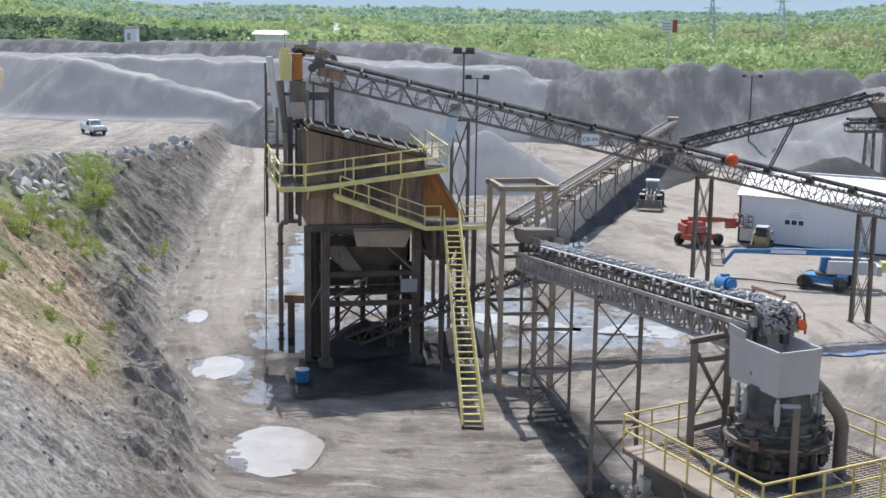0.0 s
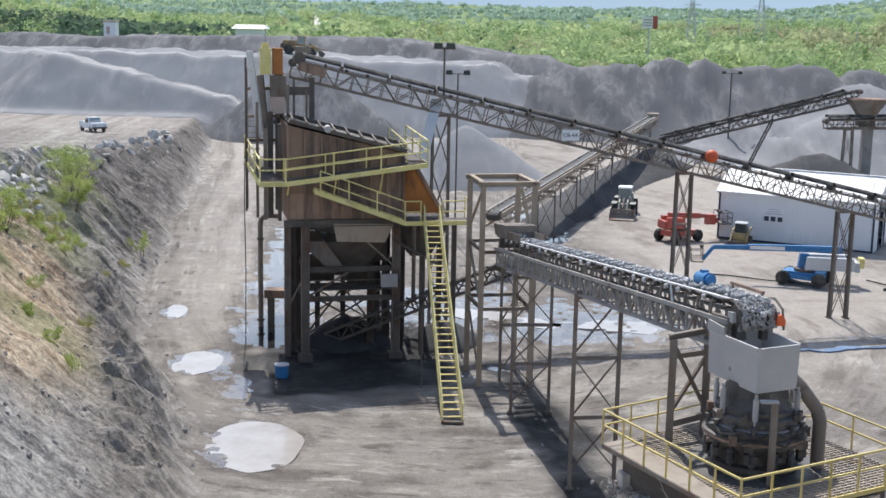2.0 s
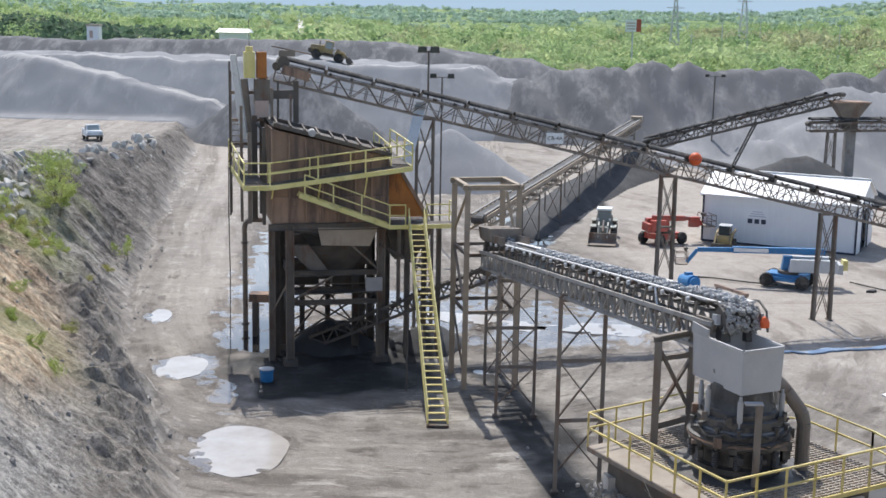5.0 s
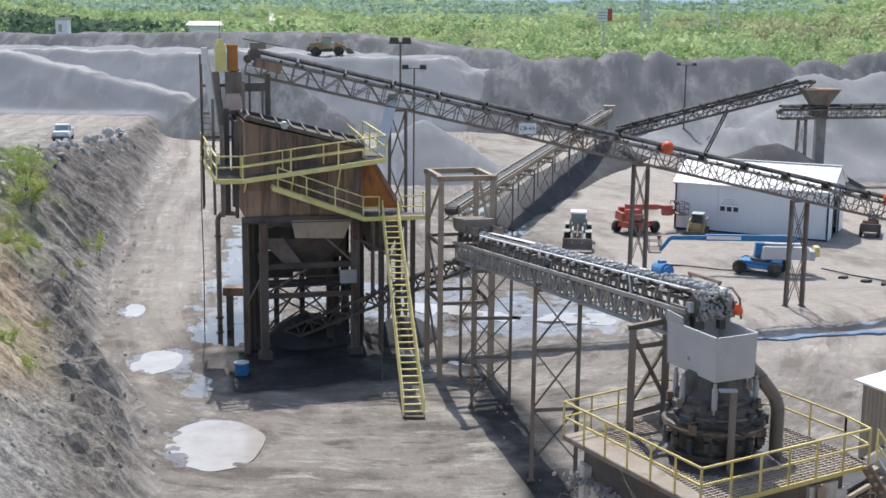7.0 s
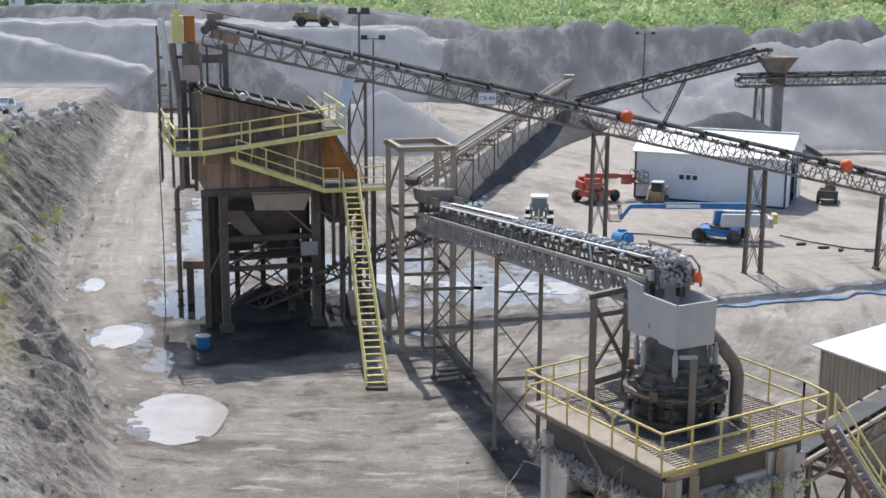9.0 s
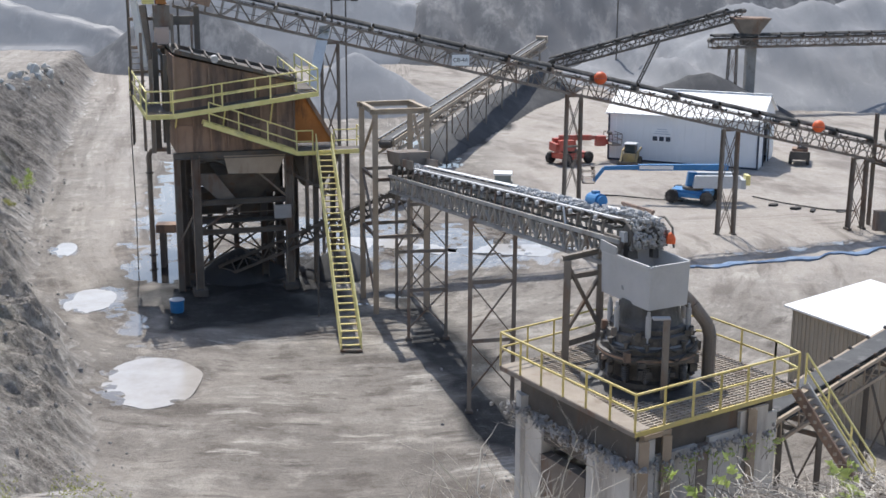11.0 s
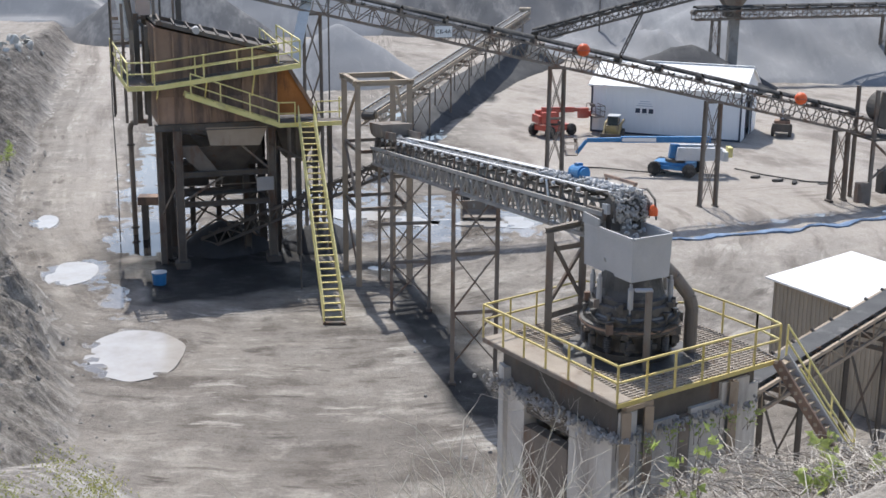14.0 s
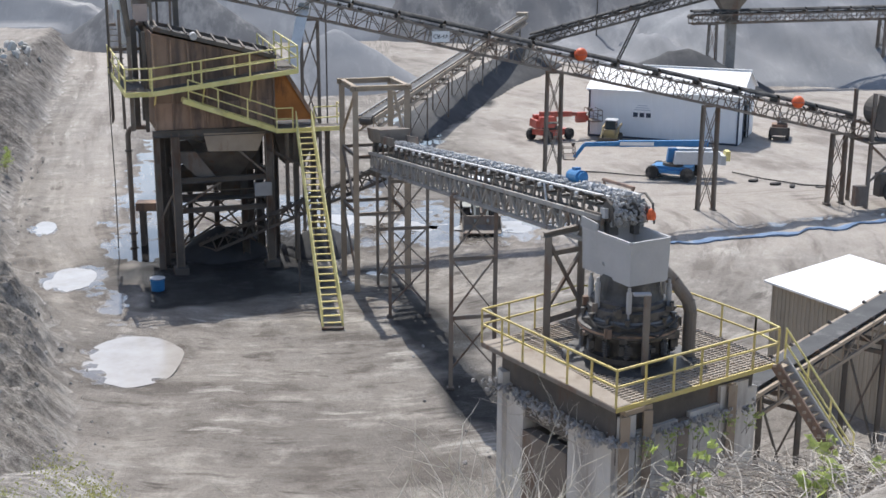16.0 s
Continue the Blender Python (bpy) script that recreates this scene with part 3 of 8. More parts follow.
    nt.links.new(pool, nm_.inputs[0])
    nt.links.new(crag.outputs[0], nm_.inputs[4])
    nt.links.new(flat.outputs[0], nm_.inputs[5])
    nt.links.new(nm_.outputs[1], p.inputs["Normal"])
    return m


def mixv(nt, fac, a, b):
    n = nt.nodes.new("ShaderNodeMix")
    nt.links.new(fac, n.inputs[0])
    nt.links.new(a, n.inputs[2])
    nt.links.new(b, n.inputs[3])
    return n.outputs[0]


def mixf(nt, src, k):
    n = nt.nodes.new("ShaderNodeMath")
    n.operation = "MULTIPLY"
    nt.links.new(src, n.inputs[0])
    n.inputs[1].default_value = k
    return n.outputs[0]


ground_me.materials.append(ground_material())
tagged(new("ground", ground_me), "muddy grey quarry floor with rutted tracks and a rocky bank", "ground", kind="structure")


# water lying on the floor
def water_mat(name, a, b, rough=0.06):
    return mat(name, a, b, scale=0.5, fine=3, rough=rough + 0.1, bump=0.0, spec=0.6, vary=0.05)


M_MILKY = water_mat("milky_puddle_water", (0.36, 0.325, 0.285), (0.46, 0.43, 0.395))
M_WET = water_mat("thin_clear_water", (0.17, 0.17, 0.165), (0.24, 0.24, 0.235), 0.0)


def blob(cx, cy, rx, ry, turn, seed, n=90, rough=0.32):
    rnd = random.Random(seed)
    ph = [(rnd.uniform(0, 6.28), rnd.uniform(0.3, 1) / k) for k in range(2, 15)]
    c, s = math.cos(turn), math.sin(turn)
    out = []
    for i in range(n):
        a = 2 * math.pi * i / n
        r = 1 + 1.7 * rough * sum(w * math.sin((k + 2) * a + p) for k, (p, w) in enumerate(ph)) * 0.5
        x, y = rx * r * math.cos(a), ry * r * math.sin(a)
        out.append((cx + x * c - y * s, cy + x * s + y * c))
    return out


def puddle(cx, cy, rx, ry, turn, seed, material, z, label, rough=0.32):
    g = G()
    g.prism(blob(cx, cy, rx, ry, turn, seed, rough=rough), z - 0.3, z)
    ob = part("puddle", g, material)
    tagged(ob, label, "puddle", kind="structure")


for k, (px, py, rx, ry, tn) in enumerate(PUDDLES):
    puddle(px, py, rx * 1.06, ry * 1.06, tn, 40 + k, M_MILKY, -0.015, "milky grey puddle beside the haul road", 0.09)
for k, (px, py, rx, ry, tn) in enumerate(((1.2, 82.3, 4.0, 1.6, -0.4), (9.8, 80.9, 5.0, 1.5, 0.05), (0.0, 69.2, 1.7, 0.9, 0.2), (-8.3, 78.8, 2.0, 1.9, 0.0))):
    puddle(px, py, rx, ry, tn, 60 + k, M_MILKY if k < 2 else M_WET, 0.03, "shallow puddle of milky water on wet mud", 0.5)


# stockpiles
def pile_material(name, a, b, c, wear=(0.5, 0.75)):
    m = mat(name, a, b, c, scale=0.06, fine=5, rough=0.95, bump=0.35, wear=wear, vary=0.06, spec=0.2, streak=3, along=0.35)
    return m


M_PILE = pile_material("grey_crushed_stone", (0.2, 0.203, 0.21), (0.275, 0.278, 0.285), (0.34, 0.34, 0.34))
M_COAL = pile_material("black_wet_chips", (0.045, 0.045, 0.047), (0.075, 0.075, 0.077), (0.12, 0.118, 0.115))
M_PILE_DARK = pile_material("dark_stone_chips", (0.085, 0.087, 0.092), (0.14, 0.14, 0.145), (0.22, 0.218, 0.216), (0.48, 0.66))


PILE_TOPS = []


def heap(prof, seed, gully, X, Y):
    h = prof(X, Y)
    h = h + (gully * 0.7 * fbm(X / 7 + seed, Y / 25, 3) + gully * 0.45 * fbm((X + Y * 0.25) / 2.6 + seed, Y / 45, 3) + 0.35 * fbm(X / 2.5, Y / 4 + seed, 3)) * np.clip(h / 4, 0, 1)
    if gully >= 3:
        u = (X + 0.3 * Y + 5 * fbm(X / 22 + seed, Y / 60, 2)) / 7.0
        wave = 1 - np.abs(2 * (u - np.floor(u)) - 1) ** 1.5
        size = 0.5 + vnoise(np.floor(u) + 0.5 + seed, np.full_like(u, seed + 0.5)) + 0.5
        h = h + 1.9 * size * (wave - 0.6) * np.clip(h / 5, 0, 1)
    base = ground_height(X, Y)
    return h, np.where(h > 0, np.maximum(base, 0) * np.clip(1 - h / 3, 0, 1) + h, base - 0.6)


M_DUSTTRACK = mat("pale_stone_dust", (0.33, 0.326, 0.318), (0.4, 0.392, 0.38), (0.3, 0.3, 0.3), scale=0.2, rough=0.95)


def near_line(X, Y, pts):
    best = np.full(X.shape, 1e9)
    for (ax, ay), (bx, by) in zip(pts, pts[1:]):
        t = np.clip(((X - ax) * (bx - ax) + (Y - ay) * (by - ay)) / ((bx - ax) ** 2 + (by - ay) ** 2), 0, 1)
        best = np.minimum(best, np.hypot(X - ax - t * (bx - ax), Y - ay - t * (by - ay)))
    return best


def stockpile(label, x0, x1, y0, y1, prof, step, material, seed, gully=1.0, tracks=()):
    """A heap of loose stone; prof(x, y) gives its height over the ground, below zero outside it."""
    xs, ys = np.arange(x0, x1, step), np.arange(y0, y1, step)
    X, Y = np.meshgrid(xs, ys)
    h, Z = heap(prof, seed, gully, X, Y)
    PILE_TOPS.append((prof, seed, gully))
    keep = h > -0.8
    nx, ny = len(xs), len(ys)
    idx = -np.ones((ny, nx), int)
    use = keep.copy()
    idx[use] = np.arange(use.sum())
    co = np.stack([X[use], Y[use], Z[use]], -1)
    q = np.stack([idx[:-1, :-1], idx[:-1, 1:], idx[1:, 1:], idx[1:, :-1]], -1).reshape(-1, 4)
    q = q[(q >= 0).all(1)]
    me = bpy.data.meshes.new("stockpile")
    me.from_pydata(co.tolist(), [], q.tolist())
    me.polygons.foreach_set("use_smooth", [True] * len(me.polygons))
    me.materials.append(material)
    if tracks:
        me.materials.append(M_DUSTTRACK)
        c = co[q].mean(1)
        d = np.min([near_line(c[:, 0], c[:, 1], t) for t in tracks], axis=0)
        on = d < 0.9 + 2.2 * fbm(c[:, 0] / 6, c[:, 1] / 6, 3)
        me.polygons.foreach_set("material_index", on.astype(np.int32))
    return tagged(new("stockpile", me), label, "stockpile", "stockpiles of crushed stone")


def ridge(xs, ys, zs, slope=0.7, top=0.0):
    """Height profile of a heap along a crest line."""
    def prof(X, Y):
        best = np.full(X.shape, -50.0)
        for a in range(len(xs) - 1):
            dx, dy = xs[a + 1] - xs[a], ys[a + 1] - ys[a]
            t = np.clip(((X - xs[a]) * dx + (Y - ys[a]) * dy) / (dx * dx + dy * dy), 0, 1)
            d = np.hypot(X - xs[a] - t * dx, Y - ys[a] - t * dy)
            best = np.maximum(best, zs[a] + t * (zs[a + 1] - zs[a]) - slope * np.maximum(d - top, 0))
        return best
    return prof


stockpile("long grey stockpile with a ramp and flat shelf", -190, 40, 185, 330,
          ridge((-150, -92, -70, -42, -8, 2, 14), (252, 240, 228, 228, 226, 228, 236), (10.5, 11.2, 11.6, 11.5, 11.0, 8.6, 3.0), 0.72, 10.0), 0.8, M_PILE, 3, 0.8,
          tracks=(((-95, 234), (-76, 220), (-60, 219), (-44, 219), (-26, 218.5), (-8, 218), (4, 222)),))
stockpile("grey stone ramp leading up to the shelf", -90, -30, 190, 232,
          ridge((-72, -58, -44, -36), (216, 211, 207, 205), (11.4, 8.5, 5.6, 3.4), 0.75, 2.5), 0.6, M_PILE, 6, 0.4,
          tracks=(((-76, 218), (-68, 214.5), (-58, 211.2), (-46, 207.6), (-38, 205.4)),))
stockpile("upper grey stockpile behind the shelf", -200, 40, 245, 380,
          ridge((-170, -110, -92, -58, -22, 6), (330, 310, 300, 304, 292, 280), (11.6, 12.2, 12.3, 12.6, 13.2, 10.5), 0.5, 7), 1.6, M_PILE_DARK, 9)
M_EARTH = pile_material("bare_brown_earth", (0.33, 0.245, 0.185), (0.41, 0.31, 0.24), (0.3, 0.25, 0.21))
stockpile("bare brown earth slope at the end of the stockpiles", -150, -72, 190, 260, ridge((-140, -104, -92), (216, 222, 224), (14, 13.4, 9.0), 0.6, 3.0), 0.8, M_EARTH, 12, 0.6)
stockpile("broad dark stockpile with gullied faces", -12, 170, 150, 310,
          ridge((15.0, 29, 47, 60, 100, 140), (222, 217, 213, 209, 205, 210), (11.9, 11.7, 11.4, 11.2, 11.0, 10.5), 0.6, 2.0), 1.1, M_PILE_DARK, 5, 3.4)
stockpile("pale grey stockpile under the stacker", 10, 130, 130, 225,
          ridge((40, 54, 70, 100), (182, 172, 168, 170), (7.0, 11.6, 12.2, 12.0), 0.5, 1.0), 0.9, M_PILE, 15, 3.0)
stockpile("dark conical stockpile behind the screening tower", -50, 0, 165, 230, ridge((-31, -26), (200, 199), (10.2, 10.0), 0.72), 1.0, M_PILE_DARK, 21, 0.5)
stockpile("small grey conical stockpile in the yard", -25, 20, 125, 180, ridge((-3.0, -2.0), (152, 152.5), (6.4, 6.3), 0.62), 0.8, M_PILE, 25, 0.5)
stockpile("dark conical stockpile behind the white building", 26, 60, 128, 165, ridge((35.5, 38.0, 42.0), (146, 146, 145), (4.6, 4.9, 3.0), 0.5), 0.6, M_COAL, 31, 0.8)
stockpile("small dark stockpile beside the white building", 26, 42, 128, 150, ridge((34.0, 34.5), (139, 139), (3.2, 3.2), 0.55), 0.6, M_COAL, 33, 0.4)
stockpile("low heap of spilled dark stone under the conveyor", -6, 34, 105, 190, ridge((4.5, 14.5, 22), (116, 150, 170), (0.9, 1.6, 2.2), 0.45, 0.6), 0.6, M_COAL, 37, 1.2)
stockpile("heap of black fines under the screening tower", -12, -2, 68, 82, ridge((-8.4, -7.4), (75.4, 75.8), (1.5, 1.3), 0.55), 0.25, M_COAL, 39, 1.6)
stockpile("heap of black fines beside the screening tower", -6, 3, 68, 82, ridge((-2.6, -1.8), (75.6, 76.4), (1.5, 1.2), 0.6), 0.25, M_COAL, 41, 1.6)


# steel frames
def frame_basis(ox, oy, deg, z=0.0):
    return pose(ox, oy, z, 0, 0, deg)


def lattice_tower(label, x, y, z1, w, d, deg, material, bays, leg=0.13, taper=1.0, group="conveyor trestles"):
    t = thing("conveyor_trestle", label, "trestle", group, at=frame_basis(x, y, deg))
    c = [(-w / 2, -d / 2), (w / 2, -d / 2), (w / 2, d / 2), (-w / 2, d / 2)]
    base = [(a * taper, b * taper) for a, b in c]
    at = lambda i, k: Vector((base[i][0] + (c[i][0] - base[i][0]) * k, base[i][1] + (c[i][1] - base[i][1]) * k, z1 * k))
    for i in range(4):
        part("leg", G().ibeam(at(i, 0) - Vector((0, 0, 0.2)), at(i, 1), leg, leg, 0.02), material, t)
        part("foot_plate", G().box((at(i, 0).x, at(i, 0).y, 0.03), (0.3, 0.3, 0.16)), M_DARK, t)
    for b in range(bays):
        k0, k1 = b / bays + 0.01, (b + 1) / bays - 0.01
        for i in range(4):
            j = (i + 1) % 4
            if i % 2 == 0:
                part("brace", G().beam(at(i, k0), at(j, k1), 0.05), material, t)
                part("brace", G().beam(at(j, k0), at(i, k1), 0.045), material, t)
            if b % 2 or b == bays - 1:
                part("cross_beam", G().beam(at(i, k1), at(j, k1), 0.07, 0.1), material, t)
    return t


def bent(label, p0, p1, z1, material, levels, leg=0.15, group="conveyor bents"):
    """Two legs side by side with crossed braces."""
    t = thing("conveyor_bent", label, "trestle", group, at=pose(p0[0], p0[1], 0))
    a, b = Vector((0, 0, 0)), Vector((p1[0] - p0[0], p1[1] - p0[1], 0))
    up = Vector((0, 0, 1))
    for e in (a, b):
        part("leg", G().ibeam(e - up * 0.15, e + up * z1, leg, leg, 0.022), material, t)
        part("foot_plate", G().box((e.x, e.y, 0.03), (0.32, 0.32, 0.16)), M_DARK, t)
    for z0, z2 in levels:
        part("brace", G().beam(a + up * z0, b + up * z2, 0.07), material, t)
        part("brace", G().beam(b + up * z0, a + up * z2, 0.06), material, t)
        part("cross_beam", G().beam(a + up * z2, b + up * z2, 0.1, 0.16), material, t)
    part("cap_beam", G().beam(a + up * z1, b + up * z1, 0.16, 0.2), material, t)
    return t


def along(p, q):
    """Matrix with x along the conveyor in plan and rise, y across it, z up from its bed."""
    p, q = Vector(p), Vector(q)
    d = (q - p).normalized()
    s = Vector((0, 0, 1)).cross(d).normalized()
    u = d.cross(s)
    return Matrix(((d.x, s.x, u.x, p.x), (d.y, s.y, u.y, p.y), (d.z, s.z, u.z, p.z), (0, 0, 0, 1))), (q - p).length


def truss_conveyor(label, p, q, width, depth, bay, m_truss, m_belt, hood=0.0, idlers=True, chord=0.09, name="conveyor", lat=0.045, top=0.12):
    """A belt on a lattice girder from p to q, the middle of its belt. hood: length of each belt cover."""
    m, ln = along(p, q)
    t = thing(name, label, "conveyor", at=m)
    h = width / 2
    part("belt", G().box((ln / 2, 0, 0.02), (ln, width * 0.72, 0.03)), m_belt, t)
    part("return_belt", G().box((ln / 2, 0, -depth * 0.55), (ln, width * 0.7, 0.02)), m_belt, t)
    for s in (-1, 1):
        for z in (-top, -depth):
            part("chord", G().beam((0, s * h, z), (ln, s * h, z), chord, chord * 1.2), m_truss, t)
        g = G()
        n = max(2, round(ln / bay))
        for i in range(n):
            x0, x1 = ln * i / n, ln * (i + 1) / n
            g.beam((x0, s * h, -top - 0.03), (x0, s * h, -depth), lat)
            if i % 2:
                g.beam((x0, s * h, -depth), (x1, s * h, -top - 0.03), lat)
            else:
                g.beam((x0, s * h, -top - 0.03), (x1, s * h, -depth), lat)
        part("lattice", g, m_truss, t)
    n = max(2, round(ln / bay))
    for i in range(0, n + 1, 2):
        part("cross_tie", G().beam((ln * i / n, -h, -depth), (ln * i / n, h, -depth), 0.06), m_truss, t)
    if idlers:
        ig = G()
        ig.tube((0, -h * 0.45, -0.08), (0, h * 0.45, -0.08), 0.06, 8)
        ig.tube((0, -h * 0.5, -0.07), (0, -h * 0.95, 0.08), 0.06, 8)
        ig.tube((0, h * 0.5, -0.07), (0, h * 0.95, 0.08), 0.06, 8)
        ig.box((0, 0, -0.16), (0.08, width, 0.06))
        me = ig.mesh("idler", M_DARK)
        k = int(ln / 1.3)
        for i in range(k):
            share("idler", me, t, pose(ln * (i + 0.5) / k, 0, 0))
    for x in (0, ln):
        part("pulley", G().tube((x, -h * 0.75, -0.26), (x, h * 0.75, -0.26), min(depth * 0.3, 0.26), 16), M_DARK, t)
    if hood:
        hg = G()
        r = width * 0.46
        prof = [(r * math.cos(a), r * 0.55 * math.sin(a)) for a in [math.pi * i / 8 for i in range(9)]]
        pts = [(x, y, z + 0.2) for x in (0, hood * 0.93) for y, z in prof] + [(x, y * 0.96, z * 0.92 + 0.18) for x in (0, hood * 0.93) for y, z in prof]
        fs = [(i, i + 1, 9 + i + 1, 9 + i) for i in range(8)] + [(18 + i + 1, 18 + i, 27 + i, 27 + i + 1) for i in range(8)]
        fs += [(i, 18 + i, 18 + i + 1, i + 1) for i in range(8)] + [(9 + i, 9 + i + 1, 27 + i + 1, 27 + i) for i in range(8)]
        hg.add(pts, fs)
        me = hg.mesh("belt_cover", M_BLACK)
        rib = G().box((hood * 0.965, 0, 0.06), (0.16, width * 1.06, 0.34)).mesh("cover_bracket", M_STEEL)
        for i in range(int(ln / hood)):
            share("belt_cover", me, t, pose(i * hood + 0.1, 0, 0))
            share("cover_bracket", rib, t, pose(i * hood + 0.1, 0, 0))
    return t


# overhead conveyor from the screening tower to the right
OC0, OC1 = (-11.9, 78.5, 16.85), (36.6, 87.0, 5.55)
truss_conveyor("long overhead lattice conveyor with dark belt covers", OC0, OC1, 1.05, 1.15, 0.95, M_STEEL, M_BELT, hood=3.0, name="overhead_conveyor", lat=0.055, chord=0.11)


def on_oc(x):
    k = (x - OC0[0]) / (OC1[0] - OC0[0])
    return tuple(OC0[i] + k * (OC1[i] - OC0[i]) for i in range(3))


for x, w in ((-2.9, 1.0), (12.8, 0.95), (23.8, 1.05), (33.5, 1.0)):
    ox, oy, oz = on_oc(x)
    lattice_tower("tall rusty lattice trestle under the overhead conveyor", ox, oy, oz - 1.2, w, 0.3, 10, M_STEEL, max(2, round(oz / 3.6)), 0.15, 1.12)

sx, sy, sz = on_oc(5.25)
sign = thing("conveyor_sign", "white sign with black letters on the overhead conveyor", "sign", at=pose(sx, sy - 0.66, sz - 0.55, 90, 0, 10))
part("panel", G().box((0, 0, 0), (1.12, 0.68, 0.03)), M_WHITE, sign)
fc = bpy.data.curves.new("lettering", "FONT")
fc.body, fc.size, fc.align_x, fc.align_y, fc.extrude = "CB-4A", 0.36, "CENTER", "CENTER", 0.006
M_INK = mat("black_ink", (0.02, 0.02, 0.025), (0.03, 0.03, 0.035), rough=0.6, bump=0)
fc.materials.append(M_INK)
fo = new("lettering", fc)
fo.parent, fo.location = sign, (0, 0, 0.022)

for x, dz in ((14.4, 0.30), (29.9, 0.35)):
    bx, by, bz = on_oc(x)
    b = thing("marker_ball", "orange marker ball fixed to the overhead conveyor", "marker ball", "orange marker balls", at=pose(bx, by - 0.75, bz + dz))
    part("shell", G().ball((0, 0, 0), 0.42, sub=3), M_ORANGE, b, smooth=True)
    part("band", G().lathe([(0.43, -0.03), (0.44, 0), (0.43, 0.03)], n=28), M_RED, b)
    part("bracket", G().beam((0, 0, -0.4), (0, 0.3, -dz - 0.05), 0.06), M_DARK, b)

# feed conveyor to the crusher
FC0, FC1 = (1.30, 67.0, 8.10), (7.95, 37.2, 11.60)
fcv = truss_conveyor("dusty lattice feed conveyor carrying broken stone to the crusher", FC0, FC1, 1.35, 1.35, 0.7, M_LATTICE, M_BELT, name="feed_conveyor", chord=0.12, lat=0.07, top=0.55)
_, FCL = along(FC0, FC1)
for s in (-1, 1):
    part("skirt_board", G().box((FCL * 0.08, s * 0.62, 0.28), (FCL * 0.16, 0.05, 0.4)), M_STEEL, fcv)
    part("side_channel", G().box((FCL / 2, s * 0.76, -0.52), (FCL, 0.1, 0.14)), M_LATTICE, fcv)
    part("lower_channel", G().box((FCL / 2, s * 0.74, -1.36), (FCL, 0.08, 0.1)), M_LATTICE, fcv)
    for i in range(26):
        part("roller_end", G().tube((1.1 + i * 1.1, s * 0.62, 0.02), (1.1 + i * 1.1, s * 0.72, 0.0), 0.085, 10), M_DUSTY if i % 3 else M_DARK, fcv)
    part("belt_edge", G().box((FCL / 2, s * 0.5, 0.12), (FCL, 0.3 if s > 0 else 0.14, 0.03)), M_DUSTY, fcv, "pale dusty belt edge")
    for i in range(27):
        part("idler_stand", G().beam((0.6 + i * 1.1, s * 0.7, -0.5), (0.6 + i * 1.1, s * 0.62, 0.0), 0.07), M_STEEL, fcv)
for s in (-1, 1):
    part("head_bracket", G().box((FCL - 0.6, s * 0.72, -0.55), (1.3, 0.1, 0.35)), M_STEEL, fcv)
    part("pulley_bearing", G().box((FCL + 0.1, s * 0.68, -0.36), (0.35, 0.12, 0.3)), M_GREYPLATE, fcv)
part("head_pulley", G().tube((FCL + 0.1, -0.6, -0.33), (FCL + 0.1, 0.6, -0.33), 0.32, 20), M_DARK, fcv)
crust = G()
for k in range(260):
    rnd = random.Random(1500 + k)
    a, r = rnd.uniform(-1.5, 1.9), rnd.uniform(0.34, 0.46)
    crust.ball((FCL + 0.1 + r * math.cos(a), rnd.uniform(-0.52, 0.52), -0.33 + r * math.sin(a)), rnd.uniform(0.03, 0.075), k, 0.35, 1)
part("stone_crust", crust, M_ROCK, fcv, "wet stones rolling over the head pulley")["kind"] = "stuff"
for s in (-1, 1):
    part("cage_bar", G().pipe([(FCL - 0.7, s * 0.66, 0.1), (FCL + 0.1, s * 0.66, 0.16), (FCL + 0.62, s * 0.66, -0.1), (FCL + 0.7, s * 0.66, -0.7)], 0.035, 6), M_DARK, fcv)
    part("belt_scraper", G().box((FCL - 0.2, s * 0.4, -0.85), (0.7, 0.3, 0.4)), M_MACHINE, fcv)
part("drive_motor", G().tube((FCL - 4.5, 0.15, 0.36), (FCL - 3.65, 0.15, 0.36), 0.23, 16).tube((FCL - 3.65, 0.15, 0.36), (FCL - 3.5, 0.15, 0.36), 0.17, 12).box((FCL - 4.1, 0.15, 0.6), (0.28, 0.2, 0.12)), M_BLUE, fcv, "round blue electric motor")
part("motor_mount", G().box((FCL - 4.1, 0.15, 0.1), (0.8, 0.4, 0.1)), M_STEEL, fcv)
part("guard_rail", G().beam((FCL - 3.3, 0.75, 0.3), (FCL - 0.9, 0.75, 0.22), 0.09), M_RUST, fcv)
for xx in (FCL - 3.2, FCL - 1.0):
    part("guard_post", G().beam((xx, 0.75, -0.5), (xx, 0.75, 0.26), 0.07), M_RUST, fcv)
part("pull_rope_arm", G().beam((FCL - 4.7, -0.7, -0.5), (FCL - 4.9, -0.7, 0.1), 0.05), M_WHITE, fcv)
part("feed_box", G().box((1.3, 0, 0.5), (2.6, 1.5, 0.62), taper=(1.06, 1.08)), M_STEEL, fcv, "rust-brown steel feed box")
part("warning_lamp", G().lathe([(0.13, -0.16), (0.14, 0.0), (0.08, 0.14), (0.03, 0.18)], (FCL + 0.6, 0.62, -0.42), 12), M_ORANGE, fcv, "small orange guard")
bent("rusty steel bent with crossed braces under the feed conveyor", (1.52, 62.1), (3.42, 62.3), 7.25, M_STEEL, ((0.6, 2.6), (2.7, 4.6), (4.8, 7.0)))
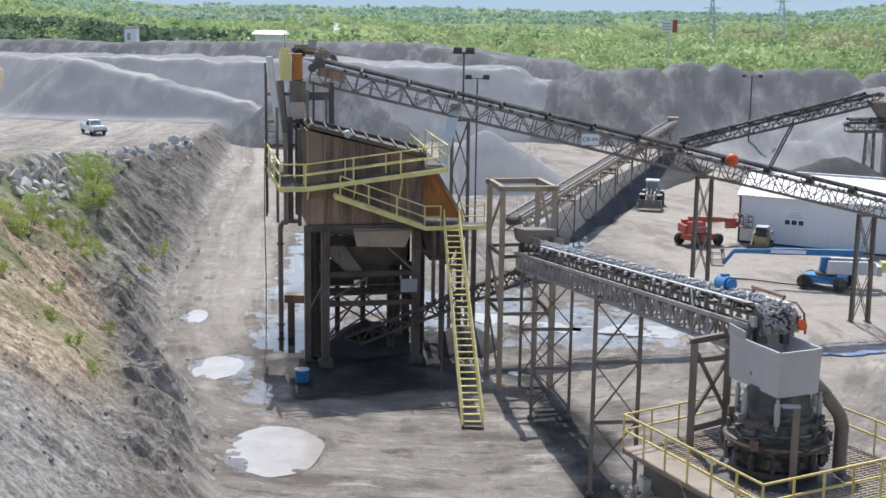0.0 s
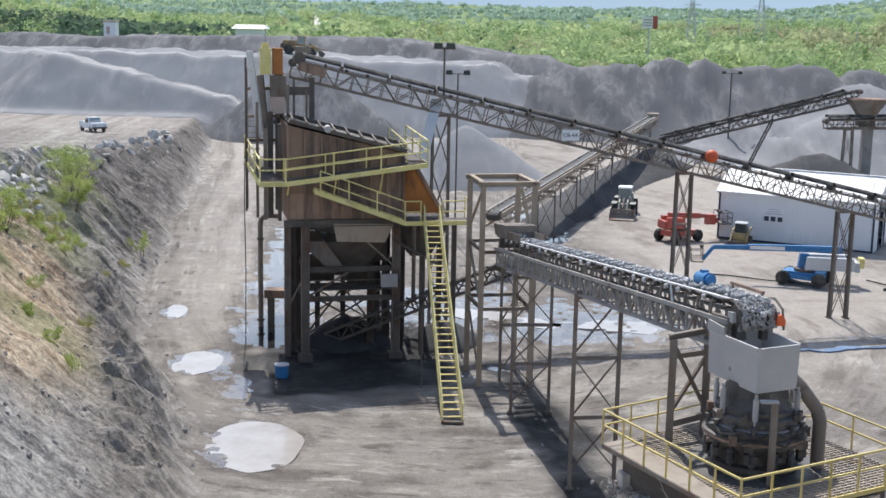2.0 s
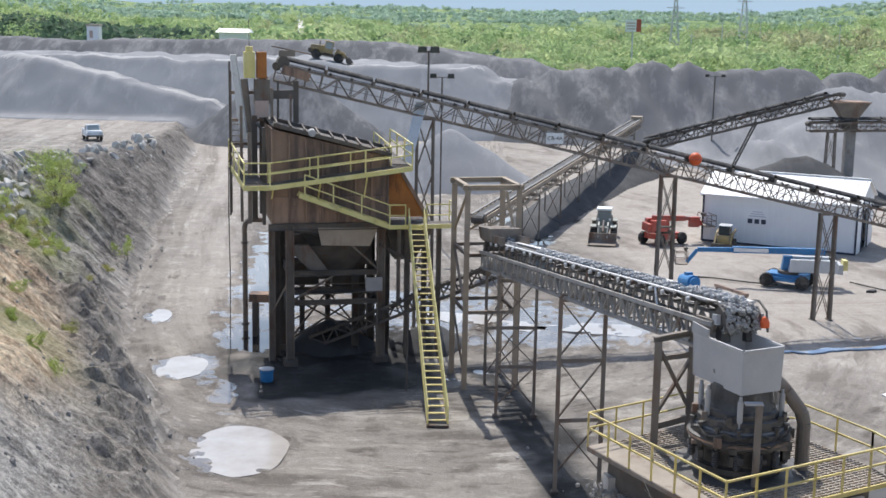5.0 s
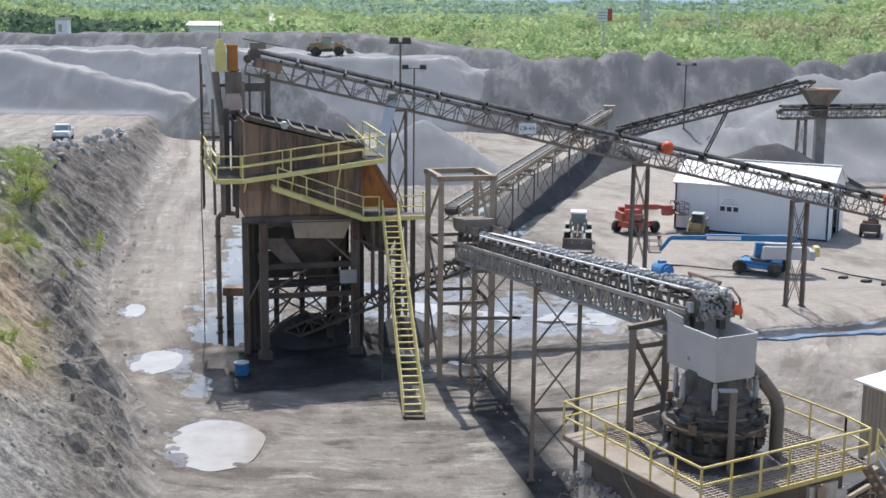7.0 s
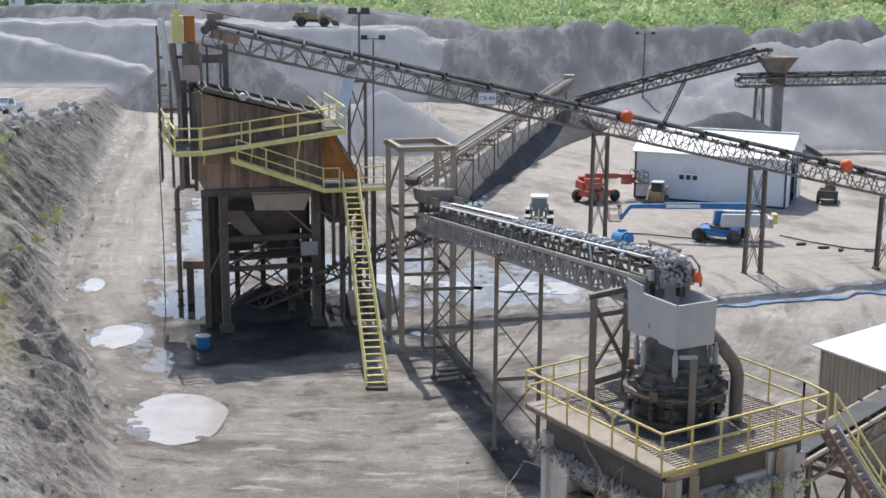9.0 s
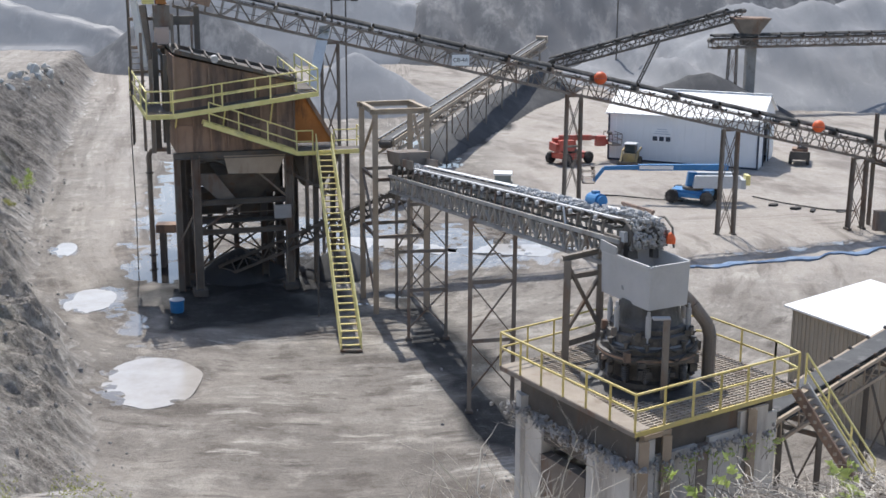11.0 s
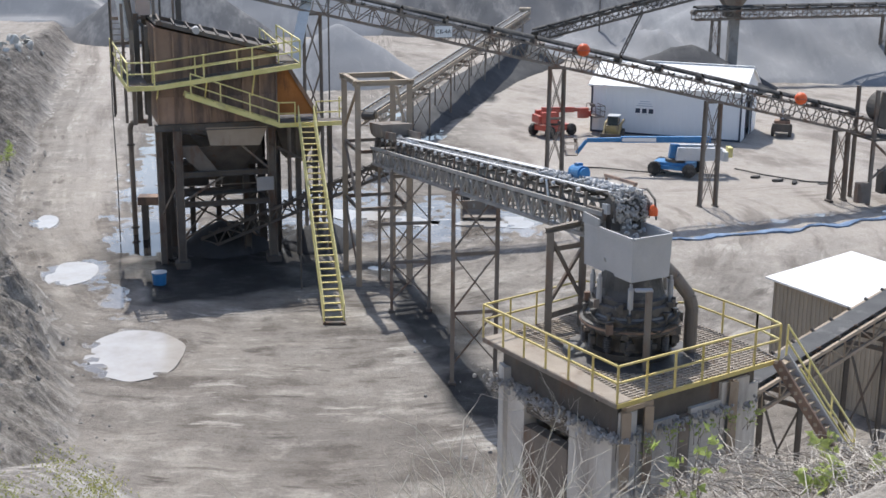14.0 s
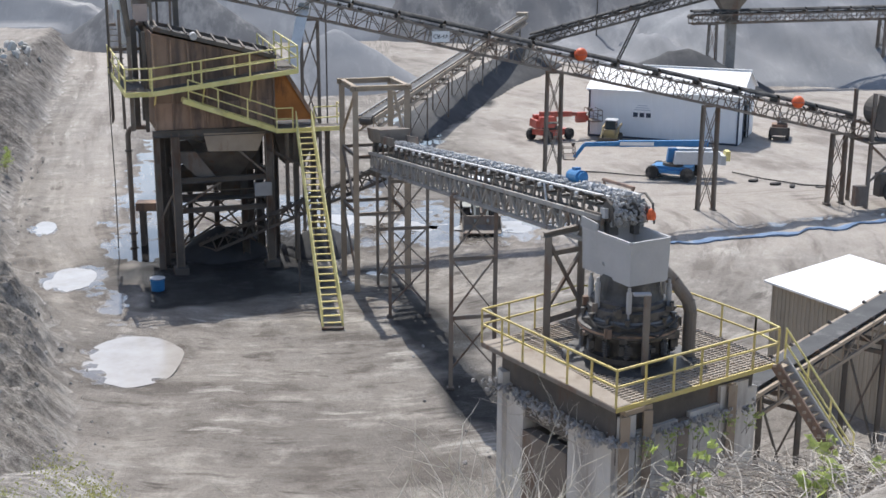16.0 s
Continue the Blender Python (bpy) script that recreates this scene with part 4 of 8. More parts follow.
bent("rusty steel bent with crossed braces under the feed conveyor", (3.85, 51.8), (5.75, 52.15), 8.55, M_STEEL, ((0.9, 3.2), (3.3, 5.8), (6.0, 8.4)), 0.17)
bent("rusty steel bent with crossed braces under the feed conveyor", (1.0, 67.6), (2.75, 68.0), 6.7, M_STEEL, ((0.6, 3.2), (3.4, 6.4)), 0.16)

truss_conveyor("dark inclined collecting conveyor under the screening tower", (-9.2, 74.6, 0.9), (1.0, 69.4, 6.3), 1.1, 0.8, 1.0, M_DARK, M_BELT, name="collecting_conveyor", chord=0.14, lat=0.07)
# portal frame over the conveyor's tail
pf = thing("portal_frame", "brown steel portal frame over the conveyor tail", "steel frame", at=pose(0, 0, 0))
PP = [Vector((-0.12, 66.5, 0)), Vector((2.6, 67.1, 0)), Vector((1.8, 70.3, 0)), Vector((-0.85, 69.6, 0))]
for p in PP:
    part("post", G().ibeam(p - Vector((0, 0, 0.2)), p + Vector((0, 0, 11)), 0.3, 0.3, 0.03), M_TAN, pf)
for i in range(4):
    a, b = PP[i] + Vector((0, 0, 11.0)), PP[(i + 1) % 4] + Vector((0, 0, 11.0))
    e = (b - a).normalized() * 0.25
    part("top_beam", G().ibeam(a - e, b + e, 0.24, 0.28, 0.03), M_TAN, pf)
    for z in (4.3, 7.4):
        part("cross_beam", G().ibeam(PP[i] + Vector((0, 0, z + i * 0.02)), PP[(i + 1) % 4] + Vector((0, 0, z + i * 0.02)), 0.14, 0.18, 0.02), M_STEEL, pf)
part("brace", G().beam(PP[3] + Vector((0, 0, 7.5)), PP[0] + Vector((0, 0, 4.4)), 0.12), M_STEEL, pf)
part("brace", G().beam(PP[0] + Vector((0, 0, 10.8)), PP[3] + Vector((0, 0, 8.2)), 0.12), M_TAN, pf)
part("brace", G().beam(PP[1] + Vector((0, 0, 7.6)), PP[1] + Vector((-0.7, -0.1, 10.8)), 0.14), M_TAN, pf)
part("brace", G().beam(PP[3] + Vector((0, 0, 4.2)), PP[0] + Vector((0, 0, 0.6)), 0.1), M_STEEL, pf)

# level conveyor that runs off across the yard
yc_ = truss_conveyor("dusty tan yard conveyor with a covered belt", (0.6, 96.5, 4.75), (22.8, 177.5, 5.9), 1.2, 1.0, 1.6, M_TAN, M_BELT, name="yard_conveyor", chord=0.16, lat=0.06)
YCL = along((0.6, 96.5, 4.75), (22.8, 177.5, 5.9))[1]
for s in (-1, 1):
    part("side_channel", G().box((YCL / 2, s * 0.68, -0.1), (YCL, 0.1, 0.34)), M_TAN, yc_)
    part("belt_skirt", G().box((YCL / 2, s * 0.5, 0.16), (YCL, 0.14, 0.1)), M_LATTICE, yc_, "pale dusty belt skirt")
part("head_box", G().box((YCL - 0.6, 0, 0.1), (1.3, 1.5, 0.9)), M_TAN, yc_)
for k in range(5):
    f = 0.3 + k * 0.135
    stockpile("dark cone of spilled stone under the yard conveyor", 22.2 * f - 5, 22.2 * f + 6, 96.5 + 81 * f - 6, 96.5 + 81 * f + 6, ridge((0.6 + 22.2 * f - 0.2, 0.6 + 22.2 * f + 0.2), (96.5 + 81 * f + 1.5, 96.5 + 81 * f + 1.5), ((1.3, 0.8, 1.7, 1.1, 1.5)[k], (1.1, 1.0, 1.2, 1.3, 1.0)[k]), 0.6), 0.35, M_COAL, 50 + k, 2.0)
for k in range(7):
    f = 0.22 + k * 0.115
    bx, by, bz = 0.6 + 22.2 * f, 96.5 + 81 * f, 4.75 + 1.15 * f
    bent("short steel bent under the yard conveyor", (bx - 0.75, by + 0.2), (bx + 0.75, by - 0.2), bz - 1.0, M_STEEL, ((0.5, bz - 1.4),), 0.14)

# screening tower
TX, TY, TA = -10.08, 70.79, 13.9
TW = pose(TX, TY, 0, 0, 0, TA)
tower = thing("screening_tower", "tall rusty steel screening tower with vibrating screen box on legs", "screening plant", at=TW)
for u in (0.0, 5.2):
    for v in (0.0, 3.6, 7.2):
        # front row of legs lighter, rows behind coloured darker
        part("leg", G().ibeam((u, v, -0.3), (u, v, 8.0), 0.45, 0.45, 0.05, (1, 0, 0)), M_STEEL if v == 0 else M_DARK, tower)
        part("footing", G().box((u, v, 0.1), (0.8, 0.8, 0.5)), M_DARK, tower)
part("leg", G().ibeam((-0.95, 0.7, -0.3), (-0.95, 0.7, 8.0), 0.36, 0.36, 0.04, (1, 0, 0)), M_STEEL, tower)
part("leg", G().ibeam((-0.55, 2.0, -0.3), (-0.55, 2.0, 8.0), 0.3, 0.36, 0.04, (1, 0, 0)), M_DARK, tower)
part("leg", G().ibeam((6.9, 1.0, -0.3), (6.9, 1.0, 8.0), 0.26, 0.26, 0.03, (1, 0, 0)), M_STEEL, tower)
part("leg", G().ibeam((8.8, 1.0, -0.3), (8.8, 1.0, 8.0), 0.26, 0.26, 0.03, (1, 0, 0)), M_STEEL, tower)
for v in (0.0, 3.6, 7.2):
    for z, h in ((7.85, 0.4), (5.3, 0.3), (3.6, 0.28)):
        part("girder", G().ibeam((0.2, v, z), (5.0, v, z), 0.25, h, 0.03), M_DARK, tower)
    if v:
        for z0, z1 in ((0.4, 3.4), (5.4, 7.6)):
            part("brace", G().beam((0.1, v, z0), (5.1, v + 0.02, z1), 0.1), M_STEEL, tower)
            part("brace", G().beam((5.1, v - 0.12, z0), (0.1, v - 0.12, z1), 0.1), M_STEEL, tower)
for u in (0.0, 5.2):
    for z in (7.85, 5.3, 3.6):
        part("girder", G().ibeam((u, 0.2, z), (u, 7.0, z), 0.22, 0.32, 0.03), M_DARK, tower)
    part("brace", G().beam((u, 0, 0.5), (u, 3.6, 3.4), 0.1), M_DARK, tower)
    part("brace", G().beam((u, 7.2, 0.5), (u, 3.6, 3.4), 0.1), M_DARK, tower)
part("brace", G().beam((5.1, -0.1, 6.9), (8.0, 0.9, 5.2), 0.14), M_DARK, tower)
# screen box with stiffeners
part("screen_box", G().add([(-1.0, 0, 8.15), (5.6, 0, 8.15), (5.6, 7.0, 8.15), (-1.0, 7.0, 8.15), (-1.0, 0, 13.5), (5.6, 0, 11.9), (5.6, 7.0, 11.9), (-1.0, 7.0, 13.5)],
     [(3, 2, 1, 0), (4, 5, 6, 7), (0, 1, 5, 4), (1, 2, 6, 5), (2, 3, 7, 6), (3, 0, 4, 7)]), M_RUST, tower, "dark rust-streaked screen housing")
for i in range(8):
    u = -0.95 + i * 0.93
    part("stiffener", G().box((u, -0.07, (8.2 + 13.4 - i * 0.22) / 2), (0.09, 0.14, 5.1 - i * 0.22)), M_RUST, tower)
for i in range(7):
    u = -0.48 + i * 0.93
    part("side_plate", G().box((u, -0.03, 8.95), (0.8, 0.05, 1.45)), M_RUST, tower)
part("sill_beam", G().ibeam((-1.2, -0.12, 8.0), (8.9, -0.12, 8.0), 0.3, 0.36, 0.04), M_DARK, tower)
part("hood_rail", G().beam((-0.9, -0.25, 13.75), (5.7, -0.25, 12.05), 0.14, 0.2), M_DARK, tower)
part("hood_rail", G().beam((-0.9, 1.6, 13.95), (5.9, 1.6, 12.25), 0.14, 0.2), M_DARK, tower)
part("screen_deck", G().slab([(-0.9, -0.2, 13.72), (5.7, -0.2, 12.02), (5.7, 6.8, 12.02), (-0.9, 6.8, 13.72)], 0.1), M_DARK, tower)
for i in range(9):
    k = i / 8
    part("deck_strap", G().beam((-0.7 + 6.2 * k, -0.25, 13.82 - 1.6 * k), (-0.7 + 6.2 * k, 1.6, 14.02 - 1.6 * k), 0.09, 0.12), M_STEEL if i % 3 == 0 else M_DARK, tower)
part("spring_mount", G().tube((1.2, -0.2, 13.35), (1.2, -0.55, 13.3), 0.2, 12), M_GREYPLATE, tower)
part("discharge_chute", G().slab([(1.55, -0.2, 7.95), (1.75, -0.25, 6.95), (4.5, -0.25, 6.85), (5.0, -0.2, 7.9)], 0.08), M_TAN, tower, "tan steel discharge chute plate")
part("chute", G().add([(1.2, 0.3, 6.8), (4.7, 0.3, 6.8), (4.7, 5, 6.8), (1.2, 5, 6.8), (2.3, 1.8, 4.9), (3.6, 1.8, 4.9), (3.6, 3.4, 4.9), (2.3, 3.4, 4.9)],
     [(0, 1, 2, 3), (7, 6, 5, 4), (4, 5, 1, 0), (5, 6, 2, 1), (6, 7, 3, 2), (7, 4, 0, 3)]), M_DARK, tower)
part("side_chute", G().add([(5.6, 0.4, 8.4), (7.9, 0.4, 8.4), (7.9, 3.4, 8.4), (5.6, 3.4, 8.4), (5.6, 0.4, 11.4), (6.4, 0.4, 11.0), (6.4, 3.4, 11.0), (5.6, 3.4, 11.4)],
     [(3, 2, 1, 0), (4, 5, 6, 7), (0, 1, 5, 4), (1, 2, 6, 5), (2, 3, 7, 6), (3, 0, 4, 7)]), M_ORANGE_RUST, tower, "bright orange rusted side chute")
part("chute_lip", G().beam((6.4, 0.32, 11.0), (7.95, 0.32, 8.4), 0.14, 0.2), M_RUST, tower)
part("under_chute", G().slab([(-0.3, 0.4, 6.9), (1.1, 0.4, 6.9), (2.2, 0.5, 5.4), (1.6, 0.5, 5.0)], 0.2), M_STEEL, tower)
part("control_box", G().box((4.75, -0.32, 4.65), (0.95, 0.2, 0.75)), M_GREYPLATE, tower, "grey control box on the leg")
for k, (u0, u1, z0, z1, v) in enumerate(((0.3, 2.2, 3.7, 5.1, 5.2), (2.9, 4.9, 3.7, 5.1, 4.6), (0.4, 4.8, 5.5, 6.6, 6.2), (3.4, 5.0, 5.4, 7.6, 2.6))):
    part("bin_wall", G().box(((u0 + u1) / 2, v, (z0 + z1) / 2), (u1 - u0, 1.6, z1 - z0), taper=(0.9, 0.9)), M_DARK, tower)
for k, (p, q) in enumerate((((0.1, 0.1, 3.7), (2.6, 0.1, 5.2)), ((5.1, 0.05, 5.4), (2.6, 0.05, 7.7)), ((0.2, 3.5, 0.4), (2.6, 3.5, 3.5)), ((5.0, 3.5, 0.4), (2.6, 3.5, 3.5)), ((-0.9, 0.7, 3.0), (0.0, 0.1, 5.0)))):
    part("brace", G().beam(p, q, 0.11), M_STEEL, tower)
part("catwalk", G().box((2.6, 1.6, 3.85), (4.8, 0.9, 0.08)), M_DARK, tower)
for z in (0.55, 1.05):
    part("catwalk_rail", G().beam((0.3, 1.2, 3.85 + z), (4.9, 1.2, 3.85 + z), 0.05), M_STEEL, tower)
part("leg", G().ibeam((5.75, 1.8, -0.3), (5.75, 1.8, 8.0), 0.4, 0.4, 0.04, (1, 0, 0)), M_DARK, tower)
part("leg", G().ibeam((4.1, 2.4, -0.3), (4.1, 2.4, 8.0), 0.35, 0.4, 0.04, (1, 0, 0)), M_DARK, tower)
part("downpipe", G().tube((6.3, 0.4, 3.2), (6.3, 0.4, 7.9), 0.12, 10), M_STEEL, tower)
# head tower with chutes at the upper corner
part("head_post", G().beam((-3.0, 4.6, 8), (-3.0, 4.6, 17.0), 0.1), M_DARK, tower)
part("head_post", G().beam((-1.0, 5.2, 8), (-1.0, 5.2, 16.1), 0.5, 0.5), M_DARK, tower)
part("head_post", G().beam((-1.7, 3.0, 8), (-1.7, 3.0, 14), 0.3, 0.3), M_DARK, tower)
part("head_post", G().beam((0.85, 4.6, 12), (0.85, 4.6, 15.9), 0.3, 0.3), M_DARK, tower)
part("head_post", G().beam((-0.2, 4.6, 12), (-0.2, 4.6, 15.9), 0.12), M_DARK, tower)
part("head_beam", G().beam((-1.0, 4.6, 15.1), (0.9, 4.6, 15.1), 0.3, 0.5), M_DARK, tower)
part("yellow_guard", G().box((-1.85, 4.6, 16.8), (0.62, 0.9, 1.5)).tube((-1.85, 4.6, 17.55), (-1.85, 4.6, 17.85), 0.22, 12), M_YELLOW, tower, "yellow drive guard")
part("rusty_guard", G().box((-1.15, 4.6, 16.8), (0.55, 0.9, 1.5)), M_ORANGE_RUST, tower, "rust-orange drive guard")
part("drop_chute", G().box((-1.15, 4.35, 15.3), (0.9, 0.7, 1.4)), M_STEEL, tower)
part("pink_box", G().box((-1.2, 3.9, 14.3), (0.78, 0.3, 0.95)), M_PINK, tower, "faded pink metal box")
part("white_chute", G().slab([(-2.9, 4.2, 17.4), (-2.6, 4.1, 17.4), (-1.95, 4.1, 12.6), (-2.35, 4.2, 12.6)], 0.3), M_DUSTY, tower, "pale worn steel chute")
part("white_chute", G().slab([(-2.3, 4.6, 16.0), (-1.95, 4.5, 16.0), (-1.6, 4.5, 12.0), (-1.9, 4.6, 12.0)], 0.3), M_STEEL, tower)
for i in range(10):
    part("rung", G().beam((-2.9, 4.3, 10.4 + i * 0.33), (-2.2, 4.3, 10.4 + i * 0.33), 0.05), M_STEEL, tower)
part("whip_antenna", G().tube((-1.85, 4.6, 17.8), (-1.85, 4.6, 19.4), 0.02, 6), M_DARK, tower)
part("drip_hose", G().pipe([(-1.6, 2.6, 13.6), (-1.35, 2.2, 13.3), (-1.2, 1.9, 12.0), (-1.25, 1.6, 9.5)], 0.09), M_BLACK, tower)

part("pale_chute", G().slab([(8.6, 7.6, 14.3), (9.3, 7.6, 14.3), (7.75, 4.6, 10.6), (7.1, 4.6, 10.6)], 0.25), M_DUSTY, tower, "pale dusty discharge chute")
part("head_post", G().beam((-2.1, 1.4, 8), (-2.1, 1.4, 13.2), 0.22, 0.22), M_STEEL, tower)
part("head_post", G().beam((-1.35, 0.9, 8), (-1.35, 0.9, 13.5), 0.2, 0.2), M_DARK, tower)
for u, v, z0, z1, w in ((-2.5, 2.2, 8, 14.6, 0.16), (-2.9, 5.6, 8, 16.4, 0.14), (-0.75, 2.4, 13, 15.6, 0.16), (0.4, 3.2, 12.6, 15.2, 0.12)):
    part("head_post", G().beam((u, v, z0), (u, v, z1), w), M_STEEL, tower)
for z in (12.2, 13.6, 15.2):
    part("head_beam", G().beam((-2.95, 4.6, z), (-1.0, 4.8, z), 0.12, 0.18), M_STEEL, tower)
part("roller_frame", G().beam((0.0, 4.0, 16.6), (1.6, 4.0, 16.1), 0.1, 0.5), M_RUST, tower)
for z0, z1 in ((0.3, 3.4), (3.8, 7.4)):
    part("brace", G().beam((5.3, 7.3, z0), (8.7, 4.0, z1), 0.12), M_DARK, tower)
for u, v in ((1.3, 5.6), (3.0, 6.6), (7.4, 3.4), (8.6, 4.2), (6.6, 5.8)):
    part("leg", G().ibeam((u, v, -0.3), (u, v, 7.9), 0.28, 0.3, 0.03, (1, 0, 0)), M_DARK, tower)
part("under_hopper", G().add([(5.6, 1.2, 7.8), (8.6, 1.2, 7.8), (8.6, 4.4, 7.8), (5.6, 4.4, 7.8), (6.4, 2.0, 5.6), (7.6, 2.0, 5.6), (7.6, 3.4, 5.6), (6.4, 3.4, 5.6)],
     [(0, 1, 2, 3), (7, 6, 5, 4), (4, 5, 1, 0), (5, 6, 2, 1), (6, 7, 3, 2), (7, 4, 0, 3)]), M_DARK, tower)
part("drum", G().tube((0.1, 4.1, 17.0), (0.1, 5.1, 17.0), 0.35, 16), M_DARK, tower)
part("drive_box", G().box((0.3, 4.3, 17.5), (0.9, 0.5, 0.35)), M_STEEL, tower)
part("guard_rail", G().beam((-0.6, 4.1, 17.9), (1.7, 4.1, 17.45), 0.06), M_RUST, tower)
# yellow walkways on the tower
def railing(t, pts, material, h=1.07, gap=1.6, lower=(0.55,), rail=0.05, toe=0.0):
    pts = [Vector(p) for p in pts]
    up = Vector((0, 0, 1))
    for a, b in zip(pts, pts[1:]):
        n = max(1, round((b - a).length / gap))
        for i in range(n + (b is pts[-1])):
            p = a + (b - a) * (i / n)
            part("post", G().beam(p, p + up * h, rail * 1.1), material, t)
        for k in (*[h * l for l in lower], h):
            part("rail", G().beam(a + up * k, b + up * k, rail), material, t)
        if toe:
            part("toe_board", G().beam(a + up * toe / 2, b + up * toe / 2, 0.02, toe), material, t)


wk = thing("upper_walkway", "yellow steel walkway with handrails round the screen box", "walkway", at=TW)
DK = [(-2.6, -1.3, 10.5), (-1.2, -1.3, 10.5), (6.7, -1.3, 11.5)]
for k in range(5):
    v = -1.22 + k * 0.25
    part("deck_plank", G().slab([(-2.6, v, 10.52), (-1.2, v, 10.52), (-1.2, v + 0.09, 10.52), (-2.6, v + 0.09, 10.52)], 0.05), M_DARK, wk)
    part("deck_plank", G().slab([(-1.2, v, 10.52), (6.7, v, 11.52), (6.7, v + 0.09, 11.52), (-1.2, v + 0.09, 10.52)], 0.05), M_DARK, wk)
part("deck", G().slab([(-2.6, -0.15, 10.52), (-1.5, -0.15, 10.52), (-1.9, 5.8, 11.1), (-3.0, 5.8, 11.1)], 0.08), M_DARK, wk)
part("deck", G().slab([(5.75, -0.15, 11.52), (6.7, -0.15, 11.52), (6.7, 5.8, 11.7), (5.75, 5.8, 11.7)], 0.08), M_DARK, wk)
for a, b in zip([(-3.0, 5.8, 11.0), *DK], [*DK, (6.7, 5.8, 11.6)]):
    part("edge_beam", G().beam((a[0], a[1] - 0.02, a[2] - 0.12), (b[0], b[1] - 0.02, b[2] - 0.12), 0.08, 0.26), M_YELLOW, wk)
railing(wk, [(-3.0, 5.8, 11.1), *DK, (6.7, 5.8, 11.7)], M_YELLOW, 1.25, 2.3, (0.52,), 0.07)
railing(wk, [(-1.2, -0.2, 10.5), (5.7, -0.2, 11.4), (5.7, 5.8, 11.7)], M_YELLOW, 1.1, 2.3, (0.52,), 0.06)
for u in (-1.0, 1.6, 4.2):
    part("bracket", G().beam((u, -1.2, 10.4 + max(0, u + 1.2) * 0.126), (u, 0.0, 9.6), 0.08), M_YELLOW, wk)

ls = thing("lower_stair", "yellow stair flight and landing below the walkway", "stairs", at=TW)
for v in (-1.3, -0.45):
    part("stringer", G().beam((0.4, v, 9.95), (5.45, v, 8.12), 0.06, 0.26), M_YELLOW, ls)
tread = G().box((0, 0, 0), (0.26, 0.82, 0.04)).mesh("tread", M_YELLOW)
for i in range(12):
    k = (i + 0.5) / 12
    share("tread", tread, ls, pose(0.4 + 5.05 * k, -0.875, 10.0 - 1.83 * k))
part("landing_deck", G().box((7.3, -0.6, 8.12), (3.8, 1.5, 0.08)), M_DARK, ls)
part("landing_edge", G().box((7.3, -1.36, 8.1), (3.8, 0.06, 0.24)), M_YELLOW, ls)
railing(ls, [(0.7, -1.3, 9.9), (5.45, -1.3, 8.15)], M_YELLOW, 1.2, 1.5, (0.5,), 0.06)
railing(ls, [(5.45, -1.33, 8.15), (6.35, -1.33, 8.15)], M_YELLOW, 1.2, 0.9, (0.5,), 0.06)
railing(ls, [(7.55, -1.33, 8.15), (9.2, -1.33, 8.15), (9.2, 0.15, 8.15)], M_YELLOW, 1.2, 1.6, (0.5,), 0.06)

st = thing("yellow_staircase", "steep yellow steel staircase down to the quarry floor", "stairs", at=pose(0, 0, 0))
SA, SB = (Vector((-1.84, 60.4, 0.02)), Vector((-0.85, 60.5, 0.02))), (Vector((-3.42, 71.15, 8.2)), Vector((-2.58, 71.36, 8.2)))
for a, b in zip(SA, SB):
    part("stringer", G().beam(a, b, 0.07, 0.28), M_YELLOW, st)
    for kk in (0.9, 0.45):
        part("handrail", G().beam(a + Vector((0, 0, kk)), b + Vector((0, 0, kk)), 0.055), M_YELLOW, st)
    for i in range(7):
        p = a + (b - a) * (i / 6)
        part("post", G().beam(p, p + Vector((0, 0, 0.95)), 0.05), M_YELLOW, st)
M_TREAD = mat("worn_yellow_tread", (0.5, 0.42, 0.16), (0.62, 0.52, 0.22), (0.35, 0.31, 0.25), rough=0.7)
sw = (SA[1] - SA[0]).length
smx = Matrix.Rotation(math.atan2(SA[1].y - SA[0].y, SA[1].x - SA[0].x), 4, "Z")
tread = G().box((0, 0, 0), (sw - 0.1, 0.2, 0.045)).mesh("tread", M_TREAD)
for i in range(31):
    k = (i + 0.7) / 31.5
    share("tread", tread, st, Matrix.Translation((SA[0] + (SB[0] - SA[0]) * k + SA[1] + (SB[1] - SA[1]) * k) / 2) @ smx)
part("foot", G().box((-1.35, 60.35, 0.03), (1.1, 0.25, 0.1)), M_DARK, st)
part("leg", G().beam((-2.3, 66.2, 0), (-2.3, 66.2, 4.4), 0.08), M_DARK, st)
part("leg", G().beam((-3.2, 66.2, 0), (-3.2, 66.2, 4.4), 0.08), M_DARK, st)

# water pipe beside the tower
wp = thing("water_pipe", "dark bent steel water pipe standing beside the tower", "pipe", at=pose(-14.0, 78.5, 0))
part("riser", G().tube((0, 0, -0.2), (0, 0, 6.7), 0.16, 12), M_STEEL, wp)
part("elbow", G().pipe([(0, 0, 6.65), (0.1, 0, 6.95), (0.35, 0, 7.1), (1.2, -0.1, 7.12)], 0.16, 12), M_STEEL, wp)
part("flange", G().tube((0, 0, 0.4), (0, 0, 0.5), 0.26, 12), M_DARK, wp)
part("flange", G().tube((0, 0, 5.6), (0, 0, 5.7), 0.24, 12), M_DARK, wp)
pb = thing("pump_stand", "rusty pump stand beside the water pipe", "pump", at=pose(-12.6, 77.6, 0))
part("table", G().box((0, 0, 2.4), (1.9, 1.0, 0.5)), M_RUST, pb)
for x, y in ((-0.6, -0.3), (0.6, -0.3), (0.6, 0.3), (-0.6, 0.3)):
    part("leg", G().beam((x, y, -0.1), (x, y, 2.2), 0.3), M_DARK, pb)
